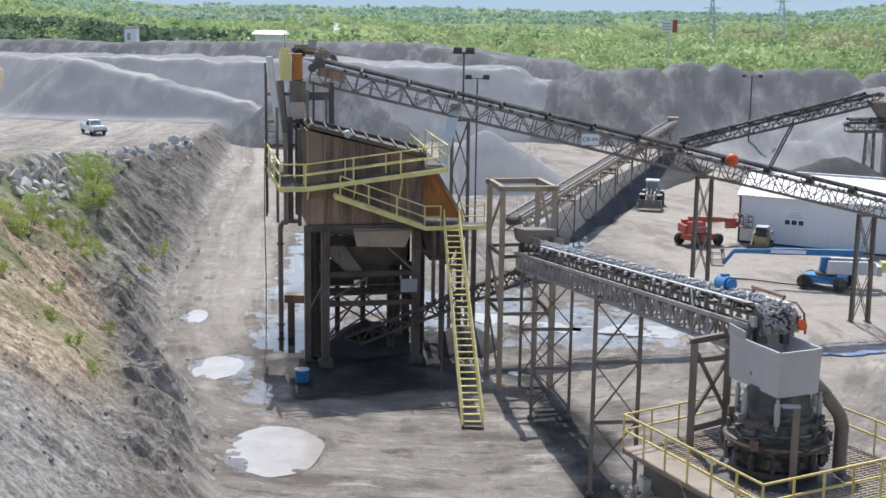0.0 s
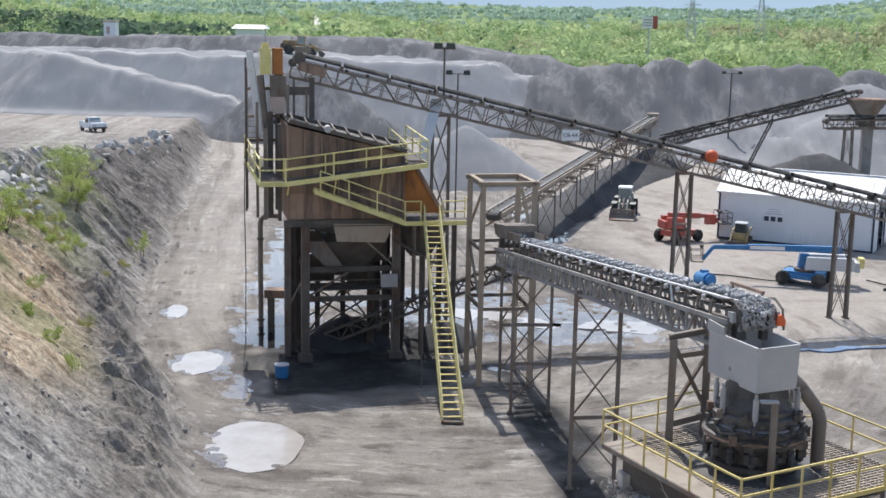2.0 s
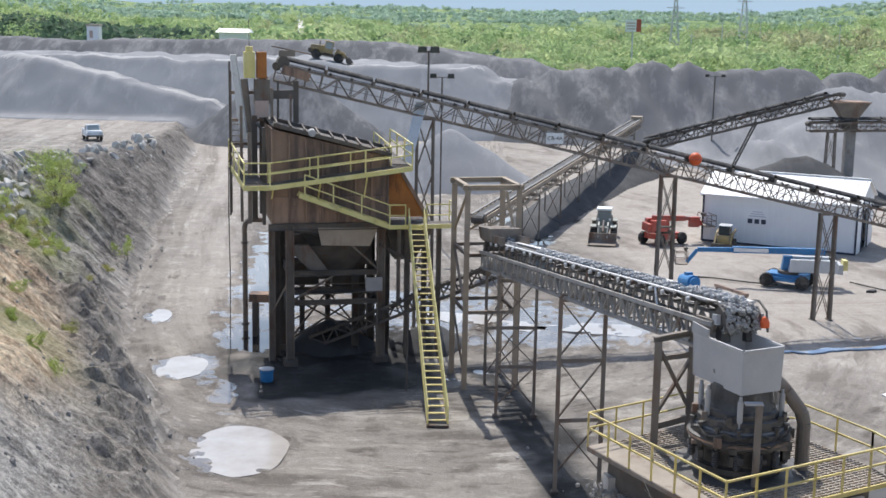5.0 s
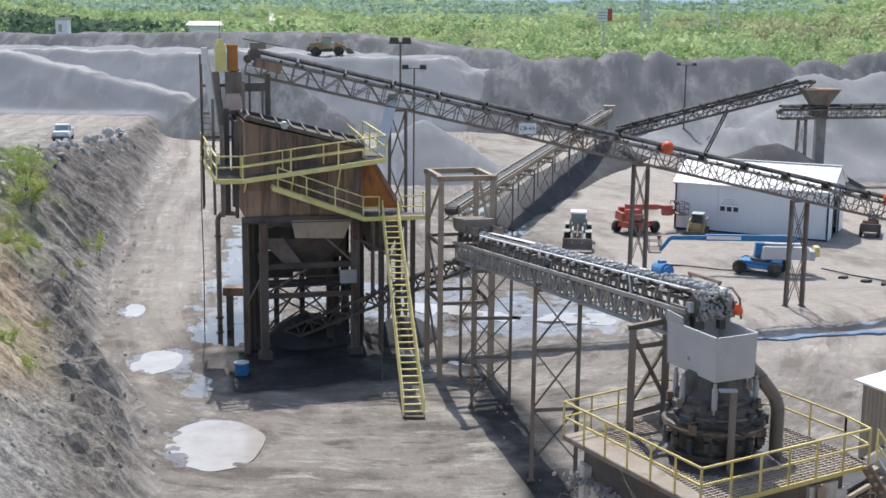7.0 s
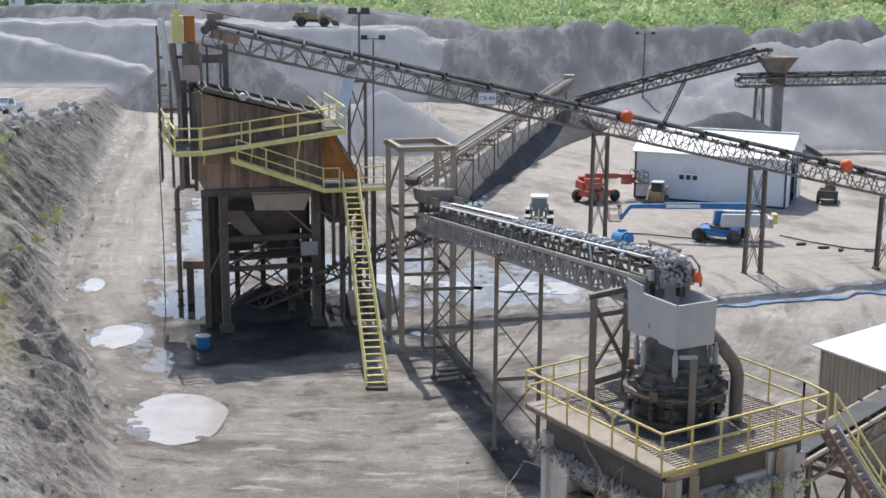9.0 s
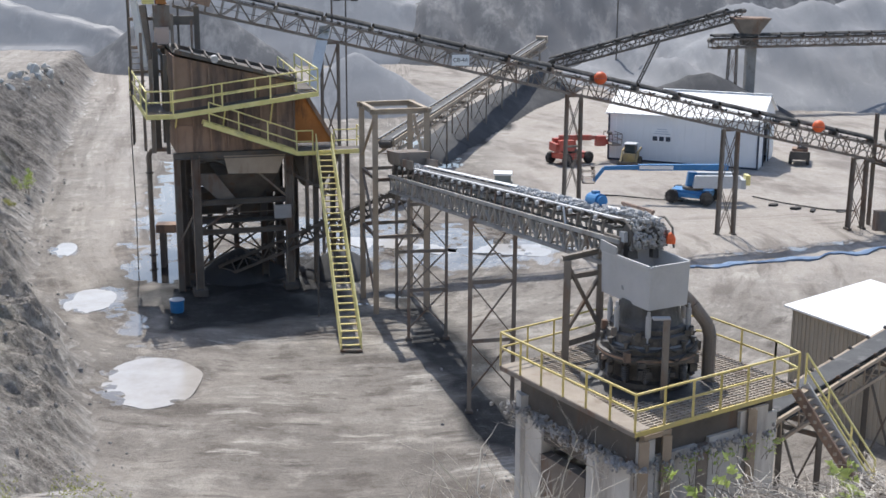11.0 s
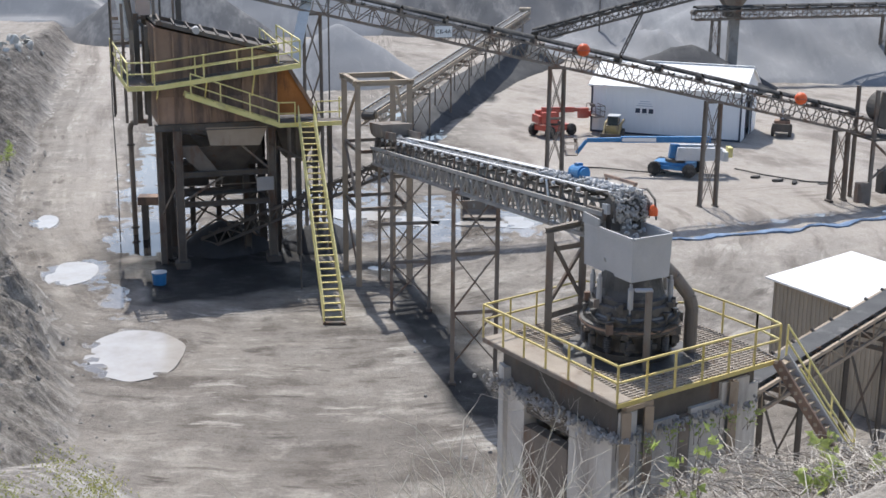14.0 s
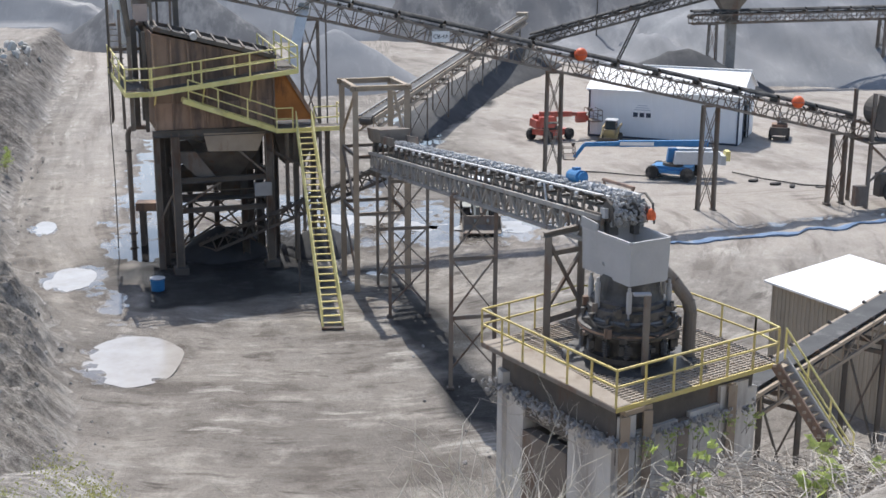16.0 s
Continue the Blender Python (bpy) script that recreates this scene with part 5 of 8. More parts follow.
cw = thing("hanging_cable", "thin dark cable hanging down from the walkway", "cable", at=pose(-14.6, 76.5, 0))
part("cable", G().pipe([(0, 0, 0.0), (0.05, 0, 4), (0, 0, 8), (0.05, 0, 12.2)], 0.035, 6), M_BLACK, cw)


# cone crusher on its platform
CX_, CY_ = 8.05, 36.35
PLAT = [(3.77, 37.72), (6.87, 32.06), (12.42, 35.45), (12.05, 36.56), (10.67, 39.11), (7.2, 40.2), (5.6, 39.0)]
pl = thing("crusher_platform", "steel grating platform with yellow handrails round the crusher", "platform", at=pose(0, 0, 0))
M_GRATE = mat("dusty_grating", (0.29, 0.245, 0.2), (0.4, 0.345, 0.285), (0.19, 0.13, 0.09), scale=1.2, fine=30, rough=0.85, bump=0.4)
M_FADED = mat("faded_yellow_rail", (0.6, 0.47, 0.14), (0.7, 0.57, 0.24), (0.36, 0.28, 0.16), scale=1.5, wear=(0.5, 0.8), rough=0.6, bump=0.05)


def span(poly, p, d):
    """Ends of the stretch of the line p + k d that lies inside the outline."""
    ks = []
    for (ax, ay), (bx, by) in zip(poly, poly[1:] + poly[:1]):
        ex, ey = bx - ax, by - ay
        det = d[0] * ey - d[1] * ex
        if abs(det) > 1e-9:
            k, m = ((ax - p[0]) * ey - (ay - p[1]) * ex) / det, ((ax - p[0]) * d[1] - (ay - p[1]) * d[0]) / det
            if 0 <= m < 1:
                ks.append(k)
    return (min(ks), max(ks)) if len(ks) > 1 else None


E1 = Vector((PLAT[2][0] - PLAT[1][0], PLAT[2][1] - PLAT[1][1])).normalized()
E2 = Vector((PLAT[0][0] - PLAT[1][0], PLAT[0][1] - PLAT[1][1])).normalized()
for nm, d, o, gap, w, h in (("bearing_bar", E1, E2, 0.15, 0.05, 0.06), ("cross_bar", E2, E1, 0.3, 0.035, 0.05)):
    for i in range(1, 60):
        p = (PLAT[1][0] + o.x * gap * i, PLAT[1][1] + o.y * gap * i)
        k = span(PLAT, p, d)
        if k and k[1] - k[0] > 0.2:
            part(nm, G().beam((p[0] + d.x * k[0], p[1] + d.y * k[0], 6.94), (p[0] + d.x * k[1], p[1] + d.y * k[1], 6.94), w, h), M_GRATE, pl)
part("deck_plate", G().slab([(*PLAT[0], 6.985), (*PLAT[1], 6.985), (PLAT[1][0] + E1.x * 0.55, PLAT[1][1] + E1.y * 0.55, 6.985), (PLAT[0][0] + E1.x * 1.1, PLAT[0][1] + E1.y * 1.1, 6.985)], 0.02), M_GRATE, pl, "pale dusty deck plate")
part("machine_base", G().prism([(CX_ + 2.0 * math.cos(a * math.pi / 8), CY_ + 2.0 * math.sin(a * math.pi / 8)) for a in range(16)], 6.6, 6.975), M_MACHINE, pl, "oily crusher base plate")
for i in range(len(PLAT)):
    a, b = PLAT[i], PLAT[(i + 1) % len(PLAT)]
    part("edge_beam", G().beam((*a, 6.9), (*b, 6.9), 0.06, 0.13), M_FADED if i == 1 else M_STEEL, pl)
railing(pl, [(*PLAT[0], 6.98), (*PLAT[1], 6.98), (*PLAT[2], 6.98)], M_FADED, 1.07, 1.1, (0.55,), 0.055)
railing(pl, [(*PLAT[2], 6.98), (*PLAT[3], 6.98)], M_YELLOW, 1.07, 1.1, (0.55,), 0.05)
railing(pl, [(*PLAT[3], 6.98), (*PLAT[4], 6.98), (*PLAT[5], 6.98), (*PLAT[6], 6.98), (*PLAT[0], 6.98)], M_FADED, 1.07, 1.4, (0.55,), 0.05)
for a, b in (((5.2, 36.5), (9.9, 39.0)), ((5.9, 34.6), (11.4, 37.8)), ((6.5, 33.2), (12, 36.4))):
    part("joist", G().ibeam((*a, 6.74), (*b, 6.74), 0.12, 0.26, 0.02), M_STEEL, pl)

CX, CY = 8.05, 36.35
cc = thing("cone_crusher", "grimy cone crusher with dented grey feed hopper", "crusher", at=pose(CX, CY, 6.98))
part("base_frame", G().lathe([(1.25, 0), (1.3, 0.1), (1.3, 0.25), (1.12, 0.3), (1.12, 0.75), (1.35, 0.8), (1.35, 0.9)], n=32), M_MACHINE, cc)
part("main_ring", G().lathe([(1.45, 0.9), (1.5, 0.94), (1.5, 1.1), (1.4, 1.14), (1.4, 1.3), (1.33, 1.34)], n=36), M_MACHINE, cc)
part("adjustment_ring", G().lathe([(1.22, 1.34), (1.26, 1.38), (1.26, 1.66), (1.18, 1.7)], n=36), M_MACHINE, cc, "dusty ring with rust-red band")
part("red_band", G().lathe([(1.405, 1.0), (1.515, 1.0), (1.515, 1.06), (1.405, 1.06)], n=36), M_RUST, cc)
part("bowl", G().lathe([(1.14, 1.68), (1.14, 1.85), (1.02, 1.9), (0.95, 2.1), (0.86, 2.6)], n=32), M_MACHINE, cc, "worn steel bowl")
for i in range(14):
    a = 2 * math.pi * i / 14
    x, y = 1.36 * math.cos(a), 1.36 * math.sin(a)
    part("spring_rod", G().tube((x, y, 0.3), (x, y, 1.45), 0.06, 8).tube((x, y, 1.45), (x, y, 1.52), 0.1, 6), M_MACHINE, cc)
    part("spring", G().lathe([(0.13, 0.35 + 0.07 * (k // 2) + 0.035 * (k % 2)) if k % 2 else (0.1, 0.35 + 0.07 * (k // 2)) for k in range(14)], (x, y, 0), 8), M_MACHINE, cc)
for a, h in ((3.6, 2.45), (4.5, 2.3), (5.9, 2.35), (2.7, 2.3), (0.3, 2.2)):
    x, y = 1.18 * math.cos(a), 1.18 * math.sin(a)
    part("hydraulic_ram", G().tube((x, y, 1.2), (x, y, h), 0.085, 10).tube((x, y, h), (x, y, h + 0.14), 0.05, 8), M_GREYPLATE, cc)
for k in range(26):
    rnd = random.Random(2100 + k)
    a = rnd.uniform(3.0, 6.6)
    r, z = rnd.choice(((1.5, 1.1), (1.42, 0.6), (1.3, 1.7), (1.48, 0.9)))
    part("casting_lug", G().box((r * math.cos(a), r * math.sin(a), z), (rnd.uniform(0.08, 0.22), rnd.uniform(0.08, 0.2), rnd.uniform(0.1, 0.3)), Matrix.Rotation(0.0, 4, "Z")), rnd.choice((M_MACHINE, M_MACHINE, M_STEEL)), cc)
for k, (a, z) in enumerate(((3.4, 1.3), (3.8, 1.1), (4.2, 1.35), (4.9, 1.1), (5.4, 1.3))):
    r = 1.5
    p = [(r * math.cos(a + i * 0.22), r * math.sin(a + i * 0.22), z + 0.1 * math.sin(i * 2 + k)) for i in range(5)]
    part("oil_hose", G().pipe(p, 0.035, 6), M_BLACK, cc)
part("ledge_dust", G().lathe([(1.2, 1.345), (1.32, 1.345), (1.3, 1.4), (1.26, 1.4)], n=28), M_PILE, cc, "grey stone dust on the ledge")
part("front_post", G().beam((0.15, -1.75, 0.0), (0.15, -1.75, 2.4), 0.17), M_STEEL, cc)
part("post_cap", G().box((0.0, -1.72, 2.42), (0.5, 0.22, 0.06)), M_GREYPLATE, cc)
part("discharge_pipe", G().pipe([(0.9, -0.2, 2.75), (1.25, -0.2, 2.4), (1.75, -0.15, 1.75), (1.85, -0.15, 1.4), (1.85, -0.15, 0.0)], 0.2, 14), M_STEEL, cc, "rusty tan elbow pipe")
# hopper: an open box with thick sheet walls
hp = [Vector(p) for p in ((7.75, 34.98, 0), (9.05, 35.66, 0), (8.35, 37.35, 0), (6.72, 37.2, 0))]
off = Vector((CX, CY, 6.98))
ZB, ZT = 9.5, 10.78
tops = [ZT, ZT + 0.02, ZT, ZT + 0.02]
for i in range(4):
    a, b = hp[i], hp[(i + 1) % 4]
    ctr = Vector((7.95, 36.3, 0))
    am, bm_ = ctr + (a - ctr) * 0.97, ctr + (b - ctr) * 0.97
    g = G()
    q = [am + Vector((0, 0, ZB)), bm_ + Vector((0, 0, ZB)), b + Vector((0, 0, ZT)), a + Vector((0, 0, ZT))]
    g.slab([p - off for p in q], 0.05)
    part("hopper_wall", g, M_GREYPLATE, cc, "dented grey hopper plate with rust streaks")
    e = (b - a).normalized() * 0.04
    part("rim", G().beam(a + e + Vector((0, 0, ZT)) - off, b - e + Vector((0, 0, ZT)) - off, 0.07, 0.08), M_GREYPLATE, cc)
part("hopper_lip", G().slab([p - off for p in (hp[3] + Vector((0, 0, 10.8)), hp[3] + Vector((0, 0, 11.12)), hp[3].lerp(hp[0], 0.33) + Vector((0, 0, 11.05)), hp[3].lerp(hp[0], 0.33) + Vector((0, 0, 10.8)))], 0.05), M_GREYPLATE, cc)
part("hopper_floor", G().prism([((p.x - 7.95) * 0.88 + 7.95 - CX, (p.y - 36.3) * 0.88 + 36.3 - CY) for p in hp], 2.5, 2.6), M_STEEL, cc)
fill = G()
for k in range(60):
    rnd = random.Random(900 + k)
    a, r = rnd.uniform(0, 6.28), 0.75 * math.sqrt(rnd.random())
    fill.ball((-0.1 + r * math.cos(a), r * math.sin(a), 2.75 + 0.5 * (1 - r)), rnd.uniform(0.08, 0.17), k, 0.25, 1)
fo = part("stone_fill", fill, M_ROCK, cc, "broken grey stone in the hopper")
fo["kind"] = "stuff"

# frame that carries the conveyor's head
hf = thing("head_support_frame", "brown steel frame that carries the conveyor head", "steel frame", at=pose(0, 0, 0))
HC = [Vector((5.84, 38.08, 0)), Vector((7.0, 38.75, 0)), Vector((6.4, 39.3, 0))]
for k, p in enumerate(HC[:2]):
    part("column", G().ibeam(p + Vector((0, 0, 6.9)), p + Vector((0, 0, 10.25 + k * 0.1)), 0.2, 0.22, 0.03), M_STEEL, hf)
part("cap_beam", G().ibeam(HC[0] + Vector((-0.15, 0, 10.3)), HC[1] + Vector((0.6, 0.3, 10.45)), 0.16, 0.18, 0.03), M_STEEL, hf)
part("cross_beam", G().beam(HC[0] + Vector((0, 0, 7.55)), HC[1] + Vector((0, 0, 7.65)), 0.12, 0.2), M_STEEL, hf)
part("cross_beam", G().beam(HC[0] + Vector((0, 0, 9.7)), HC[1] + Vector((0, 0, 9.7)), 0.1, 0.16), M_STEEL, hf)
part("brace", G().beam(HC[0] + Vector((0, 0.05, 7.9)), HC[1] + Vector((0, 0.05, 9.6)), 0.1), M_STEEL, hf)
part("brace", G().beam(HC[1] + Vector((0, -0.05, 7.9)), HC[0] + Vector((0, -0.05, 10.1)), 0.1), M_STEEL, hf)

# concrete pier under the crusher
pier = thing("concrete_pier", "stained concrete pier under the crusher platform", "foundation", at=pose(0, 0, 0))
ins = [(7.95 + (x - 7.95) * 0.88, 36.3 + (y - 36.3) * 0.9) for x, y in PLAT]


def wall_panel(t, a, b, z0, z1, thick, material, label=""):
    a, b = Vector((*a, 0)), Vector((*b, 0))
    n = (b - a).cross(Vector((0, 0, 1))).normalized() * thick
    g = G()
    g.prism([(p.x, p.y) for p in (a, b, b - n, a - n)], z0, z1)
    part("wall_panel", g, material, t, label)


def between(a, b, k):
    return (a[0] + (b[0] - a[0]) * k, a[1] + (b[1] - a[1]) * k)


L_, F_, R_, RB_ = ins[0], ins[1], ins[2], ins[4]
wall_panel(pier, between(L_, F_, 0.0), between(L_, F_, 0.24), 0.2, 5.6, 0.5, M_CONCRETE)
wall_panel(pier, between(L_, F_, 0.225), between(L_, F_, 0.62), 0.2, 4.6, 0.4, M_STEEL)
wall_panel(pier, between(L_, F_, 0.63), between(L_, F_, 0.97), 0.2, 5.7, 0.5, M_CONCRETE)
wall_panel(pier, between(F_, R_, 0.03), between(F_, R_, 0.13), 0.2, 6.45, 0.5, M_CONCRETE)
wall_panel(pier, between(F_, R_, 0.14), between(F_, R_, 0.42), 0.2, 5.9, 0.45, M_CONCRETE)
wall_panel(pier, between(F_, R_, 0.425), between(F_, R_, 0.5), 0.2, 5.85, 0.6, M_STEEL)
wall_panel(pier, between(F_, R_, 0.505), between(F_, R_, 0.72), 0.2, 6.0, 0.45, M_CONCRETE)
wall_panel(pier, between(F_, R_, 0.725), between(F_, R_, 0.93), 0.2, 6.5, 0.6, M_CONCRETE)
wall_panel(pier, R_, RB_, 0.2, 6.2, 0.5, M_CONCRETE)
wall_panel(pier, RB_, L_, 0.2, 6.2, 0.5, M_CONCRETE)
part("steel_skirt", G().prism([(7.95 + (x - 7.95) * 0.85, 36.3 + (y - 36.3) * 0.85) for x, y in PLAT], 5.0, 6.7), M_DARK, pier)
for k in (0.05, 0.2, 0.8):
    p = between(F_, R_, k)
    part("channel", G().ibeam((p[0], p[1] - 0.12, 4.2), (p[0], p[1] - 0.12, 6.55), 0.26, 0.2, 0.03), M_TAN, pier)
part("channel_cap", G().beam((*between(F_, R_, 0.04), 6.6), (*between(F_, R_, 0.22), 6.6), 0.2, 0.14), M_TAN, pier)

# stair down from the platform
ps = thing("platform_stair", "rusty steel stair with yellow handrail below the platform", "stairs", at=pose(0, 0, 0))
a0, a1 = Vector((12.3, 35.25, 6.95)), Vector((14.0, 33.7, 4.2))
sd = Vector((0.55, 0.62, 0)).normalized() * 0.62
for k in range(2):
    part("stringer", G().beam(a0 + sd * k, a1 + sd * k, 0.09, 0.3), M_RUST if k == 0 else M_GREYPLATE, ps)
tm = G().box((0, 0, 0), (0.2, 0.6, 0.04)).mesh("tread", M_TAN)
rt = Matrix.Rotation(math.atan2(sd.y, sd.x) - math.pi / 2, 4, "Z")
for i in range(13):
    share("tread", tm, ps, Matrix.Translation(a0 + (a1 - a0) * ((i + 0.5) / 13) + sd / 2) @ rt)
for i in range(14):
    p = a0 + (a1 - a0) * (i / 13.5) - sd.normalized() * 0.06
    part("cleat", G().box(p, (0.1, 0.06, 0.09)), M_TAN, ps)
for z in (0.5, 0.95):
    part("handrail", G().beam(a0 + sd * 1.1 + Vector((0, 0, z)), a1 + sd * 1.1 + Vector((0, 0, z)), 0.05), M_YELLOW, ps)
for i in range(4):
    p = a0 + sd * 1.1 + (a1 - a0) * (i / 3)
    part("post", G().beam(p, p + Vector((0, 0, 0.98)), 0.05), M_YELLOW, ps)
part("side_guard", G().beam(a1 + sd * 1.15 + Vector((0, 0, 0.25)), a0.lerp(a1, 0.2) + sd * 1.15 + Vector((0, 0, 0.25)), 0.05), M_YELLOW, ps)

# product conveyor beside the platform
truss_conveyor("rust-brown product conveyor running from under the crusher", (10.6, 36.2, 5.25), (24.5, 49.2, 6.35), 1.15, 0.85, 1.15, M_TAN, M_BELT, name="product_conveyor", chord=0.1, lat=0.045)
for x, y, z in ((14.0, 39.4, 4.4), (18.6, 43.7, 4.8), (22.5, 47.3, 5.0)):
    bent("dark steel bent under the product conveyor", (x + 0.5, y - 0.5), (x - 0.5, y + 0.5), z, M_DARK, ((0.4, z - 0.4),), 0.16)

# tan shed with a white roof
sh = thing("tan_shed", "tan ribbed metal shed with white sloping roof", "shed", at=pose(17.95, 52.56, 0, 0, 0, -64.7))
for x0, y0, x1, y1, zl, zr in ((0, 0, 8.2, 0, 4.4, 4.4), (8.2, 0, 8.2, 4.5, 4.4, 4.85), (8.2, 4.5, 0, 4.5, 4.85, 4.85), (0, 4.5, 0, 0, 4.85, 4.4)):
    a, b = Vector((x0, y0, 0)), Vector((x1, y1, 0))
    n = (b - a).cross(Vector((0, 0, 1))).normalized() * 0.06
    part("wall", G().add([a, b, b - n, a - n, a + Vector((0, 0, zl)), b + Vector((0, 0, zr)), b - n + Vector((0, 0, zr)), a - n + Vector((0, 0, zl))],
         [(3, 2, 1, 0), (4, 5, 6, 7), (0, 1, 5, 4), (1, 2, 6, 5), (2, 3, 7, 6), (3, 0, 4, 7)]), M_SHEDWALL, sh)
rib = G().box((0, -0.015, 2.2), (0.05, 0.03, 4.3)).mesh("rib", M_SHEDWALL)
for i in range(34):
    share("rib", rib, sh, pose(0.12 + i * 0.24, 0, 0))
    if i < 18:
        share("rib", rib, sh, pose(0, 0.12 + i * 0.24, 0, 0, 0, -90))
part("roof", G().slab([(-0.25, -0.3, 4.45), (8.5, -0.3, 4.45), (8.5, 4.8, 4.97), (-0.25, 4.8, 4.97)], 0.09), M_ROOF, sh, "white sheet roof")
# white metal building
wb = thing("white_building", "white ribbed metal building with gable roof and dark trim", "building", at=pose(21.1, 115.5, 0, 0, 0, -26.2))
BW, BD, BE, BR = 13.6, 7.9, 4.45, 6.1
for nm, pts in (("wall", [(0, 0, 0), (BW, 0, 0), (BW, 0, BE), (0, 0, BE)]), ("wall", [(BW, BD, 0), (0, BD, 0), (0, BD, BE), (BW, BD, BE)]),
                ("gable_wall", [(0, BD, 0), (0, 0, 0), (0, 0, BE), (0, BD / 2, BR), (0, BD, BE)]),
                ("gable_wall", [(BW, 0, 0), (BW, 2.3, 0), (BW, 2.3, BE), (BW, 0, BE)]), ("gable_wall", [(BW, 4.9, 0), (BW, BD, 0), (BW, BD, BE), (BW, 4.9, BE)]),
                ("gable_wall", [(BW, 2.3, 3.6), (BW, 4.9, 3.6), (BW, 4.9, BE - 0.01), (BW, 2.3, BE - 0.01)]), ("gable_wall", [(BW, 0, BE), (BW, BD, BE), (BW, BD / 2, BR)])):
    part(nm, G().slab(pts, 0.1), M_WHITE, wb)
for s in (0, 1):
    y0, y1 = (-0.25, BD / 2) if s == 0 else (BD + 0.25, BD / 2)
    q = [(-0.25, y0, BE - 0.1), (BW + 0.25, y0, BE - 0.1), (BW + 0.25, y1, BR + 0.08), (-0.25, y1, BR + 0.08)]
    part("roof_slope", G().slab(q if s == 0 else q[::-1], 0.08), M_ROOF, wb, "white sheet roof slope")
rr = G().beam((0, -0.25, BE - 0.07), (0, BD / 2, BR + 0.11), 0.04, 0.05).mesh("roof_rib", M_ROOF)
wr = G().box((0, -0.012, BE / 2), (0.04, 0.03, BE - 0.3)).mesh("wall_rib", M_WHITE)
for i in range(22):
    share("roof_rib", rr, wb, pose(-0.1 + i * 0.65, 0, 0))
    share("wall_rib", wr, wb, pose(0.1 + i * 0.63, 0, 0))
for x, y in ((0.05, -0.02), (BW - 0.06, -0.02), (BW + 0.015, 2.2), (BW + 0.015, 5.0)):
    part("corner_trim", G().box((x, y, BE / 2), (0.16, 0.09, BE)), M_TRIM, wb)
# Dark strip stands in for the shadow along the foot of the wall.
part("base_trim", G().box((BW / 2, -0.03, 0.08), (BW, 0.05, 0.16)), M_TRIM, wb)
part("gutter", G().box((BW / 2, -0.3, BE - 0.16), (BW + 0.5, 0.1, 0.1)), M_WHITE, wb)
part("ridge_cap", G().box((BW / 2, BD / 2, BR + 0.12), (BW + 0.5, 0.3, 0.06)), M_ROOF, wb)
part("dark_floor", G().box((BW / 2, BD / 2, 0.05), (BW - 0.4, BD - 0.4, 0.1)), M_DARK, wb)
ws = thing("wall_notice", "pale notice board with three dark squares on the white wall", "sign", at=pose(25.55, 113.25, 2.35, 90, 0, -26.2))
part("board", G().box((0, 0.25, 0), (1.9, 1.3, 0.03)), M_WHITE, ws)
for i in range(3):
    part("dark_panel", G().box((-0.62 + i * 0.6, -0.15, 0.03), (0.42, 0.4, 0.03)), M_TRIM, ws)
M_PALEINK = mat("faded_lettering", (0.5, 0.54, 0.6), (0.58, 0.6, 0.66), rough=0.7, bump=0)
for i in range(3):
    part("text_bar", G().box((0, 0.3 + i * 0.2, 0.02), (1.5 - 0.3 * i, 0.08, 0.012)), M_PALEINK, ws)


# machines
def wheel(parent, x, y, r, w, rim):
    h = new("wheel")
    h.parent = parent
    h.location = (x, y, r)
    t = G().lathe([(r * 0.55, -w / 2), (r * 0.93, -w / 2), (r, -w * 0.36), (r, w * 0.36), (r * 0.93, w / 2), (r * 0.55, w / 2)], n=22, m=Matrix.Rotation(math.pi / 2, 4, "X"))
    for i in range(14):
        a = 2 * math.pi * i / 14
        m = Matrix.Rotation(a, 4, "Y") @ Matrix.Translation((r * 1.0, 0, 0))
        t.box((0, 0, 0), (0.07, w * 0.86, 0.09), m)
    part("tyre", t, M_BLACK, h)
    part("rim", G().lathe([(r * 0.55, -w * 0.42), (r * 0.3, -w * 0.3), (r * 0.12, -w * 0.46), (r * 0.12, w * 0.46), (r * 0.3, w * 0.3), (r * 0.55, w * 0.42)], n=16, m=Matrix.Rotation(math.pi / 2, 4, "X")), rim, h)
    return h


